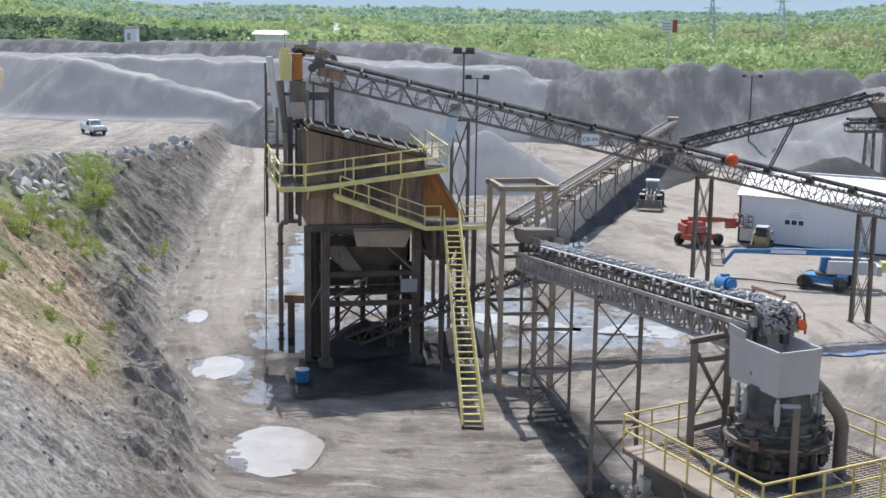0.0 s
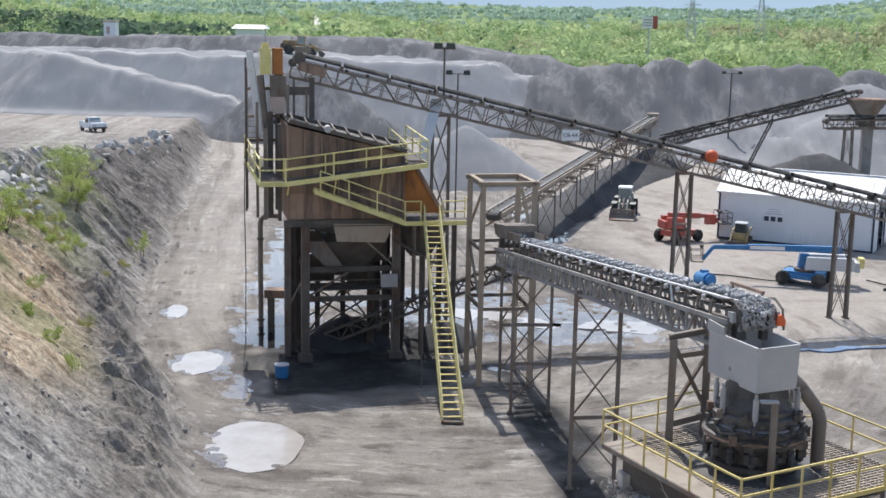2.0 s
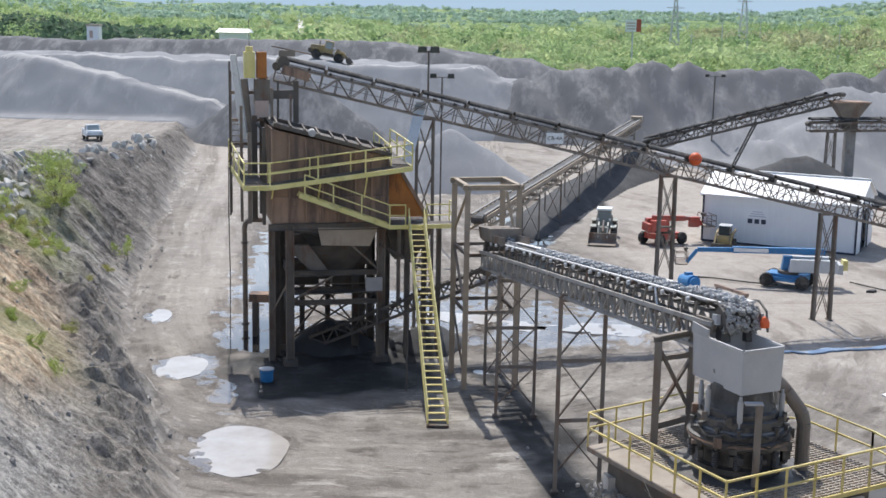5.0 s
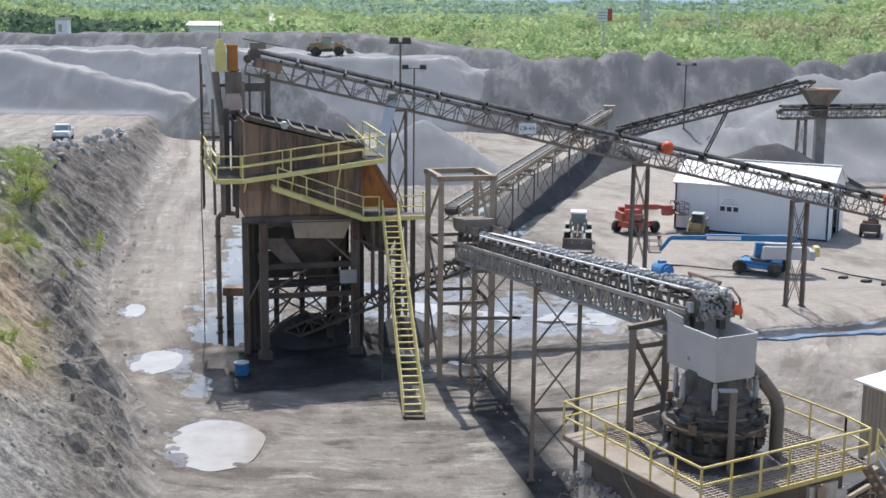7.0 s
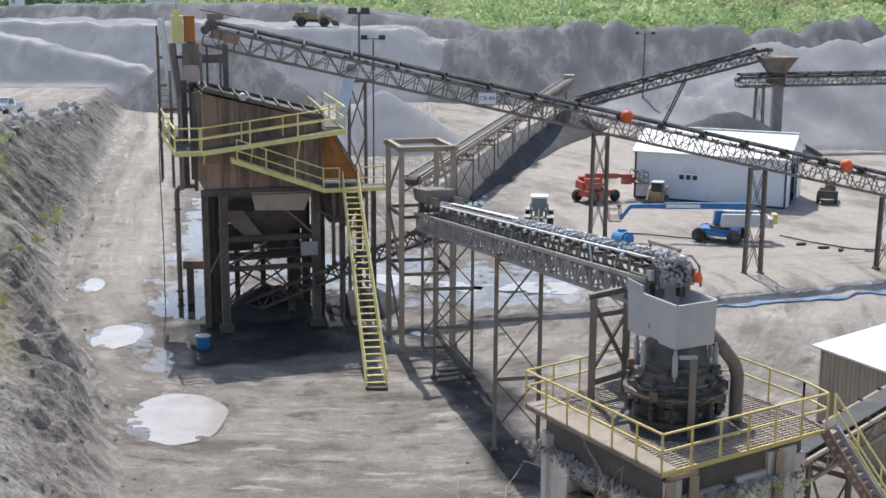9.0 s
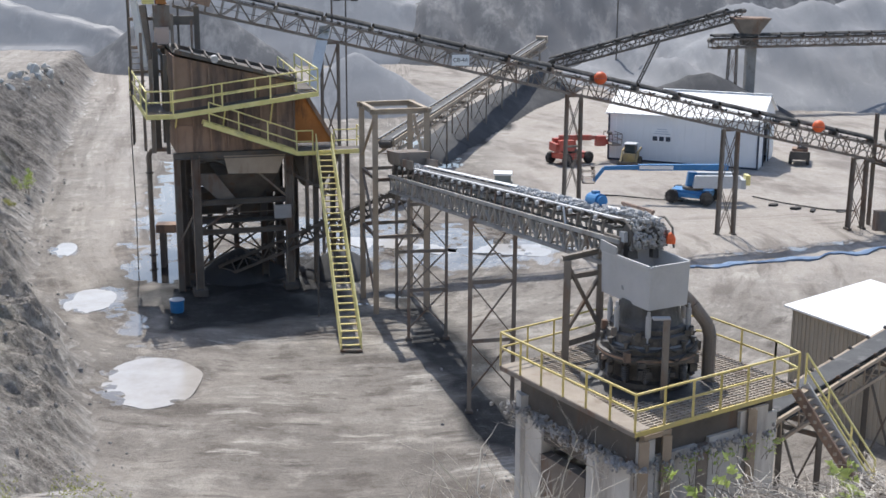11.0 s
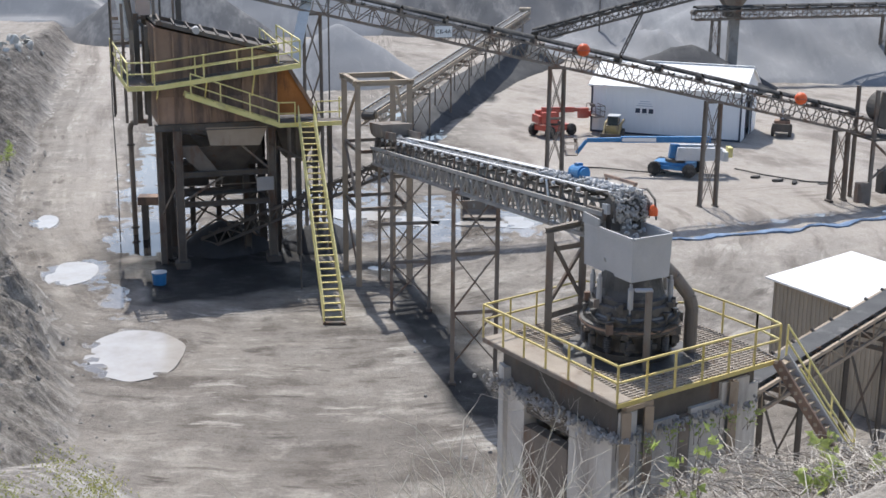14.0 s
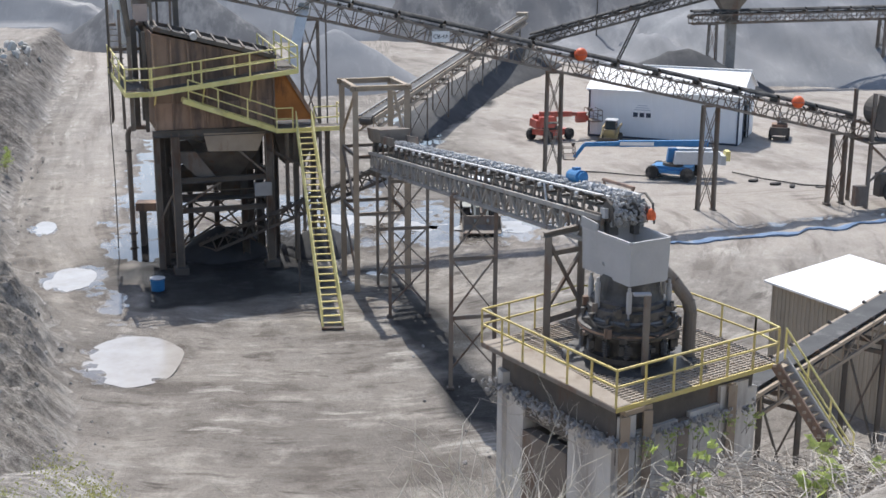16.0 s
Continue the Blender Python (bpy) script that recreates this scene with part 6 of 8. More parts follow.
def wheel_loader(label, paint, m, dark_bucket, s=1.0, white_cab=True):
    """Faces along its x."""
    t = thing("wheel_loader", label, "wheel loader", "wheel loaders", at=m @ Matrix.Diagonal((s, s, s, 1)))
    part("engine_hood", G().add([(-3.3, -0.8, 1.1), (-0.9, -0.9, 1.1), (-0.9, 0.9, 1.1), (-3.3, 0.8, 1.1), (-3.2, -0.7, 2.15), (-0.9, -0.8, 2.4), (-0.9, 0.8, 2.4), (-3.2, 0.7, 2.15)],
         [(3, 2, 1, 0), (4, 5, 6, 7), (0, 1, 5, 4), (1, 2, 6, 5), (2, 3, 7, 6), (3, 0, 4, 7)]), paint, t)
    part("counterweight", G().box((-3.25, 0, 1.2), (0.5, 2.1, 0.75)), M_DARK, t)
    part("chassis", G().box((-1.2, 0, 0.95), (3.8, 1.0, 0.5)), M_DARK, t)
    part("front_frame", G().box((1.6, 0, 1.2), (1.6, 0.9, 0.9), taper=(0.7, 1)), paint, t)
    for y in (-1, 1):
        for x in (-2.1, 1.7):
            part("mudguard", G().box((x, y * 1.0, 1.72), (1.5, 0.6, 0.08)), paint, t)
    part("cab", G().box((-0.25, 0, 1.6), (1.4, 1.4, 0.7)), paint, t)
    part("cab_glass", G().box((-0.25, 0, 2.5), (1.3, 1.32, 1.15), taper=(0.88, 0.9)), M_CABGLASS, t)
    for x in (-0.88, 0.38):
        for y in (-0.66, 0.66):
            part("cab_pillar", G().beam((x, y, 1.9), (x * 0.9 - 0.02, y * 0.92, 3.1), 0.1), paint, t)
    part("cab_roof", G().box((-0.27, 0, 3.16), (1.5, 1.5, 0.16)), M_WHITE if white_cab else paint, t)
    for y in (-0.45, 0.45):
        part("lift_arm", G().beam((1.1, y, 1.9), (2.3, y, 1.7), 0.16, 0.34), paint, t)
        part("lift_arm", G().beam((2.25, y, 1.72), (3.2, y, 0.75), 0.16, 0.3), paint, t)
        part("work_light", G().tube((0.55, y * 1.3, 2.2), (0.72, y * 1.3, 2.2), 0.11, 10), M_WHITE, t)
    part("tilt_ram", G().tube((1.2, 0, 2.2), (2.9, 0, 1.35), 0.1, 10), M_STEEL, t)
    prof = [(3.0, 1.25), (3.05, 0.55), (3.3, 0.28), (4.25, 0.2), (4.25, 0.27), (3.38, 0.4), (3.18, 0.62), (3.13, 1.25)]
    g = G()
    n = len(prof)
    g.add([(x, y, z) for y in (-1.35, 1.35) for x, z in prof], [(i, (i + 1) % n, n + (i + 1) % n, n + i) for i in range(n)] + [tuple(range(n))[::-1], tuple(range(n, 2 * n))])
    part("bucket", g, dark_bucket, t, "scuffed dark steel bucket")
    for y in (-1.34, 1.34):
        part("bucket_side", G().slab([(3.05, y, 1.25), (3.1, y, 0.5), (3.3, y, 0.27), (4.2, y, 0.24), (3.75, y, 0.8)], 0.05), dark_bucket, t)
    part("exhaust", G().tube((-1.9, 0.35, 2.2), (-1.9, 0.35, 3.0), 0.08, 8), M_DARK, t)
    ws_ = [wheel(t, x, y, 0.74, 0.56, M_LOADER) for x in (-2.1, 1.7) for y in (-1.0, 1.0)]
    return t, ws_


def boom_lift(label, paint, cover, m, chassis_turn, boom, jib, boom_z, tail):
    """The boom points along -x; lengths in metres."""
    t = thing("boom_lift", label, "boom lift", "boom lifts in the yard", at=m)
    c = Matrix.Rotation(radians(chassis_turn), 4, "Z")
    part("chassis", G().box((0, 0, 0.75), (3.0, 1.6, 0.45), c).box((0, 0, 0.6), (2.2, 2.0, 0.3), c), paint, t)
    for x in (-1.35, 1.35):
        for y in (-1.05, 1.05):
            p = c @ Vector((x, y, 0))
            h = wheel(t, p.x, p.y, 0.5, 0.38, cover)
            h.rotation_euler.z = radians(chassis_turn)
    part("turntable", G().lathe([(0.75, 0.95), (0.8, 1.0), (0.8, 1.2), (0.7, 1.25)], n=24), M_DARK, t)
    part("tower", G().box((-0.1, 0, 1.75), (0.9, 0.6, 1.1), taper=(0.7, 1)), paint, t)
    for y in (-0.75, 0.75):
        part("engine_cover", G().box((tail * 0.4, y, 1.7), (tail * 0.86, 0.62, 0.95), taper=(0.93, 0.8)), cover, t, "long pale engine cover")
    part("counterweight", G().box((tail * 0.88, 0, 1.5), (0.4, 1.8, 0.7), taper=(0.8, 0.95)), cover, t)
    part("boom", G().beam((tail * 0.62, 0, boom_z - 0.05), (-boom * 0.62, 0, boom_z - 0.12), 0.34, 0.46), paint, t)
    part("inner_boom", G().beam((-boom * 0.6, 0, boom_z - 0.12), (-boom, 0, boom_z - 0.2), 0.24, 0.32), paint, t)
    part("boom_decal", G().box((-boom * 0.42, -0.18, boom_z - 0.1), (2.6, 0.02, 0.28)), M_WHITE, t)
    e = Vector((-boom, 0, boom_z - 0.2))
    f = e + Vector((-jib * 0.75, 0, -jib))
    part("jib", G().beam(e, f, 0.2, 0.26), paint, t)
    bk = part("basket_floor", G().box((f.x - 0.5, 0, f.z + 0.0), (0.9, 2.2, 0.08)), M_STEEL, t)
    for z in (0.5, 1.0):
        for y in (-1.08, 1.08):
            part("basket_rail", G().beam((f.x - 0.95, y, f.z + z), (f.x - 0.05, y, f.z + z), 0.05), M_STEEL, t)
        for x in (f.x - 0.95, f.x - 0.05):
            part("basket_rail", G().beam((x, -1.08, f.z + z), (x, 1.08, f.z + z), 0.05), M_STEEL, t)
    for x in (f.x - 0.95, f.x - 0.05):
        for y in (-1.08, 0, 1.08):
            part("basket_post", G().beam((x, y, f.z), (x, y, f.z + 1.0), 0.05), M_STEEL, t)
    part("control_panel", G().box((f.x - 0.1, 0.2, f.z + 1.0), (0.25, 0.7, 0.25)), M_DARK, t)
    return t


M_LIFTGREY = mat("pale_grey_cover", (0.5, 0.51, 0.52), (0.6, 0.61, 0.62), (0.4, 0.38, 0.35), rough=0.5, bump=0.03)
bl = boom_lift("blue boom lift with a long lowered boom", M_BLUE, M_LIFTGREY, pose(24.3, 96.2, 0, 0, 0, -4), -24, 6.9, 1.0, 2.75, 4.2)
part("yellow_guard", G().box((4.05, -0.3, 1.8), (0.35, 0.9, 0.75)), M_YELLOW, bl, "yellow end guard")
M_REDPALE = mat("faded_red_cover", (0.5, 0.1, 0.07), (0.58, 0.16, 0.11), (0.4, 0.3, 0.25), rough=0.5)
rl = boom_lift("red boom lift parked beside the white building", M_RED, M_RED, pose(17.3, 113.6, 0, 0, 0, 192), 25, 3.2, 0.55, 2.35, 1.7)
part("boom_knuckle", G().box((-2.9, 0, 1.9), (0.9, 0.5, 0.9)), M_RED, rl)
part("lattice_panel", G().box((-3.6, -1.1, 1.6), (1.5, 0.06, 0.5)), M_REDPALE, rl)

sk = thing("skid_steer", "yellow and black skid steer loader by the white wall", "skid steer", at=pose(22.5, 111.7, 0, 0, 0, 248))
part("body", G().box((-0.1, 0, 0.85), (2.0, 1.1, 0.8)), M_LOADER, sk)
part("cab_cage", G().box((0.05, 0, 1.6), (1.15, 0.95, 0.85), taper=(0.9, 0.95)), M_GLASS, sk)
for y in (-0.46, 0.46):
    part("cage_post", G().beam((0.6, y, 1.1), (0.55, y, 2.05), 0.07), M_DARK, sk)
    part("lift_arm", G().beam((-1.0, y * 1.5, 1.55), (0.5, y * 1.5, 1.35), 0.14, 0.22), M_LOADER, sk)
    part("lift_arm", G().beam((0.45, y * 1.5, 1.4), (1.35, y * 1.5, 0.45), 0.14, 0.2), M_LOADER, sk)
    for x in (-0.6, 0.6):
        wheel(sk, x, y * 1.55, 0.4, 0.28, M_LOADER)
part("roof", G().box((0.05, 0, 2.06), (1.2, 1.05, 0.07)), M_LIFTGREY, sk)
part("bucket", G().slab([(1.4, -0.95, 0.12), (2.05, -0.95, 0.1), (2.05, 0.95, 0.1), (1.4, 0.95, 0.12)], 0.06).slab([(1.38, -0.95, 0.1), (1.38, 0.95, 0.1), (1.45, 0.95, 0.6), (1.45, -0.95, 0.6)], 0.06), M_DARK, sk)

uv = thing("utility_machine", "small dark four-wheeled utility machine parked in the yard", "utility vehicle", at=pose(38.3, 113.4, 0, 0, 0, 250))
part("body", G().box((0, 0, 0.75), (2.6, 1.4, 0.5)).box((-0.5, 0, 1.1), (1.3, 1.4, 0.3)), M_RUST, uv)
part("front_guard", G().box((1.35, 0, 0.8), (0.15, 1.5, 0.7)), M_DARK, uv)
part("seat", G().box((-0.2, 0.2, 1.3), (0.5, 0.9, 0.2)).box((-0.45, 0.2, 1.55), (0.12, 0.9, 0.5)), M_DARK, uv)
part("mast", G().tube((-0.3, 0.0, 1.2), (-0.3, 0.0, 2.1), 0.09, 8).box((-0.3, 0.0, 2.1), (0.25, 0.3, 0.25)), M_LIFTGREY, uv, "pale upright mast")
for x in (-0.9, 0.9):
    for y in (-0.75, 0.75):
        wheel(uv, x, y, 0.4, 0.3, M_DARK)


def pickup_truck(label, m):
    t = thing("pickup_truck", label, "pickup truck", at=m)
    part("body", G().box((0, 0, 0.78), (5.4, 1.9, 0.5)).box((1.9, 0, 1.08), (1.5, 1.8, 0.25), taper=(0.9, 0.95)), M_WHITE, t)
    part("cab", G().add([(-0.5, -0.9, 1.02), (1.3, -0.9, 1.02), (1.3, 0.9, 1.02), (-0.5, 0.9, 1.02), (-0.35, -0.72, 1.8), (0.65, -0.72, 1.8), (0.65, 0.72, 1.8), (-0.35, 0.72, 1.8)],
         [(3, 2, 1, 0), (4, 5, 6, 7), (0, 1, 5, 4), (1, 2, 6, 5), (2, 3, 7, 6), (3, 0, 4, 7)]), M_WHITE, t)
    part("windscreen", G().slab([(1.25, -0.76, 1.14), (1.25, 0.76, 1.14), (0.74, 0.64, 1.74), (0.74, -0.64, 1.74)], 0.03), M_CABGLASS, t)
    for y in (-1, 1):
        part("side_window", G().slab([(q[0], q[1] * y, q[2]) for q in ((-0.3, 0.87, 1.2), (1.0, 0.87, 1.2), (0.6, 0.76, 1.7), (-0.25, 0.76, 1.7))][::y], 0.03), M_GLASS, t)
    part("roof", G().box((0.15, 0, 1.83), (1.15, 1.5, 0.08)), M_WHITE, t)
    for y in (-0.9, 0.9):
        part("bed_side", G().box((-1.65, y, 1.15), (2.1, 0.1, 0.35)), M_WHITE, t)
        part("headlight", G().box((2.7, y * 0.75, 0.9), (0.06, 0.4, 0.2)), M_LIFTGREY, t)
    part("tailgate", G().box((-2.68, 0, 1.1), (0.08, 1.8, 0.45)), M_WHITE, t)
    part("bumper", G().box((2.72, 0, 0.6), (0.15, 1.9, 0.2)), M_DARK, t)
    ws_ = [wheel(t, x, y, 0.4, 0.26, M_LIFTGREY) for x in (-1.75, 1.75) for y in (-0.82, 0.82)]
    return t, ws_


# stackers in the background
truss_conveyor("dark inclined stacker conveyor over the stockpiles", (22.8, 168, 4.0), (42.6, 150, 11.7), 1.3, 1.2, 1.4, M_DARK, M_BELT, hood=2.6, name="stacker_conveyor", chord=0.16, lat=0.09)
sp_ = thing("stacker_prop", "slanted dark steel ladder frame propping the stacker", "prop", at=pose(30.8, 156.2, 0))
for y in (-0.6, 0.6):
    part("rail", G().beam((0, y, -0.2), (3.7, y + 0.6, 7.6), 0.16), M_DARK, sp_)
for i in range(7):
    k = (i + 0.5) / 7
    part("rung", G().beam((3.7 * k, -0.6 + 0.6 * k, 7.6 * k), (3.7 * k, 0.6 + 0.6 * k, 7.6 * k), 0.12), M_DARK, sp_)
fn = thing("surge_hopper", "rusty funnel hopper on a steel column", "hopper", at=pose(43.6, 150, 0))
part("funnel", G().add([(-0.9, -0.9, 8.8), (0.9, -0.9, 8.8), (0.9, 0.9, 8.8), (-0.9, 0.9, 8.8), (-2.0, -1.6, 10.6), (2.0, -1.6, 10.6), (2.0, 1.6, 10.6), (-2.0, 1.6, 10.6)],
     [(3, 2, 1, 0), (4, 5, 6, 7), (0, 1, 5, 4), (1, 2, 6, 5), (2, 3, 7, 6), (3, 0, 4, 7)]), M_STEEL, fn)
part("rim", G().box((0, 0, 10.65), (4.1, 3.3, 0.15)), M_RUST, fn)
part("column", G().box((0.4, 0.3, 4.2), (1.1, 1.1, 8.6)), M_LATTICE, fn)
part("spout", G().box((0, 0, 8.0), (1.8, 1.8, 0.9)), M_DARK, fn)
truss_conveyor("level lattice conveyor under the surge hopper", (38.8, 149, 8.35), (72, 152, 8.9), 1.3, 1.1, 1.2, M_STEEL, M_BELT, hood=2.8, name="transfer_conveyor", chord=0.15, lat=0.08)
lattice_tower("steel trestle under the transfer conveyor", 41.6, 149.3, 7.2, 0.9, 0.5, 5, M_STEEL, 2, 0.13, 1.3, "stacker supports")
lattice_tower("steel trestle under the transfer conveyor", 63.5, 151.2, 7.6, 1.6, 1.6, 5, M_STEEL, 2, 0.3, 1.1, "stacker supports")

# transfer station where the overhead conveyor begins
ts = thing("transfer_station", "dark transfer station with drum and chutes at the conveyor tail", "transfer station", at=pose(36.0, 86.3, 0, 0, 0, 10))
for x in (-0.9, 2.4):
    for y in (-1.0, 1.4):
        part("leg", G().ibeam((x, y, -0.1), (x, y, 8.0), 0.22, 0.22, 0.03), M_STEEL, ts)
part("drum", G().tube((0.6, -0.8, 6.6), (0.6, 1.0, 6.6), 1.1, 24), M_DARK, ts)
part("chute", G().slab([(-0.6, -1.05, 7.9), (2.2, -1.05, 7.0), (1.6, -1.05, 4.8), (-0.9, -1.05, 5.6)], 0.2), M_DARK, ts)
part("platform", G().box((0.8, 0.2, 4.6), (3.9, 3.0, 0.15)), M_DARK, ts)
part("drive_box", G().box((1.0, -0.9, 1.6), (2.2, 0.8, 1.6)), M_DARK, ts)
part("drive_wheel", G().tube((0.9, -1.6, 1.2), (0.9, -1.35, 1.2), 0.8, 24), M_BLACK, ts)
part("cabinet", G().box((-1.7, -1.4, 1.0), (0.9, 0.5, 1.4)), M_STEEL, ts, "grey electrical cabinet")
part("brace", G().beam((-0.9, -1.05, 4.4), (2.4, -1.05, 1.6), 0.14), M_STEEL, ts)
part("brace", G().beam((2.4, -1.0, 4.4), (-0.9, -1.0, 1.8), 0.14), M_STEEL, ts)


# lamps on poles
def flood_pole(label, x, y, z0, z1, heads, r=0.06):
    t = thing("flood_light_pole", label, "flood light", "flood light poles", at=pose(x, y, z0))
    h = z1 - z0
    part("pole", G().tube((0, 0, -0.2), (0, 0, h), r, 8), M_DARK, t)
    part("cross_arm", G().beam((-heads, 0, h), (heads, 0, h), 0.07), M_DARK, t)
    for x in (-heads, heads):
        l = part("lamp_head", G().box((x, -0.1, h + 0.12), (0.62, 0.35, 0.4), taper=(0.8, 0.7)), M_DARK, t)
        part("lens", G().box((x, -0.29, h + 0.12), (0.5, 0.02, 0.3)), M_GLASS, t)


flood_pole("dark twin flood light on a pole above the trestle", -2.75, 80.0, 14.9, 17.6, 0.38, 0.06)
flood_pole("dark twin flood light pole in the yard", -2.6, 110, 0, 14.55, 0.75, 0.07)
flood_pole("distant twin flood light pole among the stockpiles", 33.2, 178, 2, 12.0, 1.1, 0.1)


def zat(x, y):
    return float(ground_height(np.array([x]), np.array([y]))[0])


# ground hose and small clutter
hz = thing("ground_hose", "black hose lying across the yard", "hose", at=pose(0, 0, 0))
part("hose", G().pipe([(17.0, 98.5, 0.1), (19.0, 98.0, 0.1), (21.5, 96.6, 0.1), (23.5, 95.9, 0.1)], 0.06, 6), M_BLACK, hz)
part("hose", G().pipe([(29.4, 97.5, 0.1), (31.0, 95.0, 0.1), (33.5, 92.5, 0.1), (35.5, 92.0, 0.1)], 0.06, 6), M_BLACK, hz)
for x, y, r in ((31.5, 93.3, 20), (32.5, 92.4, 70), (34.5, 91.8, 10), (30.2, 94.6, 40)):
    k = tagged(part("rubber_mat", G().prism(blob(x, y, 0.5, 0.2, radians(r), int(x * 7)), -0.1, 0.12), M_BLACK), "worn black rubber scrap on the yard", "scrap", "rubber scraps")
# Blue strip added for wet ruts that mirror the sky; reflection in its colour.
M_SKYSTRIP = mat("sky_blue_strip", (0.13, 0.2, 0.32), (0.2, 0.28, 0.4), (0.36, 0.4, 0.45), scale=0.8, wear=(0.55, 0.75), rough=0.35, bump=0.1)
STRIP_PATH = [(13.5, 73.0), (16.4, 74.4), (19.4, 75.8), (22.9, 77.05), (27.2, 78.05), (31.1, 79.4), (34.8, 81.1), (40, 83.0)]
lf = thing("blue_yard_strip", "flat blue strip in place of sky-reflecting water on the muddy yard", "hose", at=pose(0, 0, 0))
rnd = random.Random(44)
hv = []
for k in range(101):
    f = k / 100 * (len(STRIP_PATH) - 1)
    i = min(int(f), len(STRIP_PATH) - 2)
    x, y = (STRIP_PATH[i][c] + (f - i) * (STRIP_PATH[i + 1][c] - STRIP_PATH[i][c]) for c in (0, 1))
    w = 0.26 + 0.14 * math.sin(k * 0.37) + rnd.uniform(-0.08, 0.08)
    y += 0.18 * math.sin(k * 0.5)
    hv.append((x, y, w))
hg_ = G()
for (xa_, ya_, wa_), (xb_, yb_, wb_) in zip(hv, hv[1:]):
    za_, zb_2 = zat(xa_, ya_) + 0.1, zat(xb_, yb_) + 0.1
    for s0_, s1_ in ((-1, 0), (0, 1)):
        q = [(xa_, ya_ + wa_ * s0_, za_ + 0.06 * (1 + s0_ if s0_ < 0 else 1)), (xb_, yb_ + wb_ * s0_, zb_2 + 0.06 * (1 + s0_ if s0_ < 0 else 1)), (xb_, yb_ + wb_ * s1_, zb_2 + 0.06 * (1 - s1_)), (xa_, ya_ + wa_ * s1_, za_ + 0.06 * (1 - s1_))]
        hg_.slab(q, 0.12)
part("tube", hg_, M_SKYSTRIP, lf)
bc = thing("blue_barrel", "blue plastic tub under the screening tower", "tub", at=pose(-10.9, 67.4, 0))
part("tub", G().lathe([(0.34, 0), (0.36, 0.05), (0.38, 0.6), (0.41, 0.62), (0.41, 0.68)], n=18), M_BLUE, bc)
part("lid", G().lathe([(0.41, 0.68), (0.42, 0.72), (0.1, 0.78)], n=18), M_LIFTGREY, bc)


# boulders along the edge of the bench
def boulder_mesh(seed, sub=2):
    g = G()
    bm = bmesh.new()
    bmesh.ops.create_icosphere(bm, subdivisions=sub, radius=1)
    rnd = random.Random(seed)
    cuts = [(Vector((rnd.gauss(0, 1), rnd.gauss(0, 1), rnd.gauss(0, 1))).normalized(), rnd.uniform(0.38, 0.66)) for _ in range(10)]
    for v in bm.verts:
        for n, d in cuts:
            k = v.co.dot(n)
            if k > d:
                v.co -= n * (k - d)
    g.add([v.co[:] for v in bm.verts], [tuple(v.index for v in f.verts) for f in bm.faces])
    bm.free()
    return g.mesh("boulder", M_BOULDER)


BOULDERS = [boulder_mesh(s) for s in range(6)]
rnd = random.Random(5)
LINE = ((-31.0, 80.0), (-32.5, 86.5), (-34.3, 100), (-36.0, 115), (-38.4, 139), (-39.4, 160))
for k in range(150):
    u = rnd.random() ** 1.0 * (len(LINE) - 1)
    i = min(int(u), len(LINE) - 2)
    f = u - i
    x = LINE[i][0] + f * (LINE[i + 1][0] - LINE[i][0]) + rnd.gauss(0, 0.8)
    y = LINE[i][1] + f * (LINE[i + 1][1] - LINE[i][1]) + rnd.gauss(0, 1.6)
    r = rnd.uniform(0.3, 0.85) * (1.15 if i < 1 else 1)
    b = new("boulder", BOULDERS[k % 6])
    b.matrix_world = Matrix.Translation((x, y, zat(x, y) + r * 0.35)) @ Euler((rnd.uniform(0, 6), rnd.uniform(0, 6), rnd.uniform(0, 6))).to_matrix().to_4x4() @ Matrix.Diagonal((r, r * rnd.uniform(0.7, 1), r * rnd.uniform(0.5, 0.8), 1))
    tagged(b, "pale broken boulder on the edge of the bench", "boulder", "boulders along the bench")

# loose stones at the foot of the bank and below the camera
def scatter_stones(name, label, pts, sizes, seed):
    base = [G().ball((0, 0, 0), 1, s, 0.3, 1) for s in range(5)]
    V, F = [], []
    rnd = random.Random(seed)
    n = 0
    for (x, y, z), r in zip(pts, sizes):
        b = base[rnd.randrange(5)]
        rot = Euler((rnd.uniform(0, 6), rnd.uniform(0, 6), rnd.uniform(0, 6))).to_matrix()
        sc = (r, r * rnd.uniform(0.6, 1), r * rnd.uniform(0.5, 0.9))
        for v in b.v:
            w = rot @ Vector((v[0] * sc[0], v[1] * sc[1], v[2] * sc[2]))
            V.append((x + w.x, y + w.y, z + w.z))
        F += [tuple(i + n for i in f) for f in b.f]
        n += len(b.v)
    g = G()
    g.v, g.f = V, F
    return tagged(part(name, g, M_ROCK), label, "stones", kind="stuff")


rnd = random.Random(11)
xy = []
for k in range(1500):
    y = rnd.uniform(38, 112)
    toe = float(np.interp(y, TOE_Y, TOE_X))
    xy.append((toe + 1.2 - abs(rnd.gauss(0, 6.5)), y))
for k in range(260):
    xy.append((rnd.uniform(8.5, 16), rnd.uniform(21, 31.5)))
for k in range(70):
    xy.append((rnd.uniform(2, 9), rnd.uniform(40, 58)))
xa = np.array(xy)
zz = ground_height(xa[:, 0], xa[:, 1])
scatter_stones("loose_stones", "loose grey stones on bank and floor", [(a, b, c) for (a, b), c in zip(xy, zz)], [(0.03 + 0.13 * rnd.random() ** 4) * (0.5 if 8 < q[0] < 17 and q[1] < 32 else 1) for q in xy], 3)


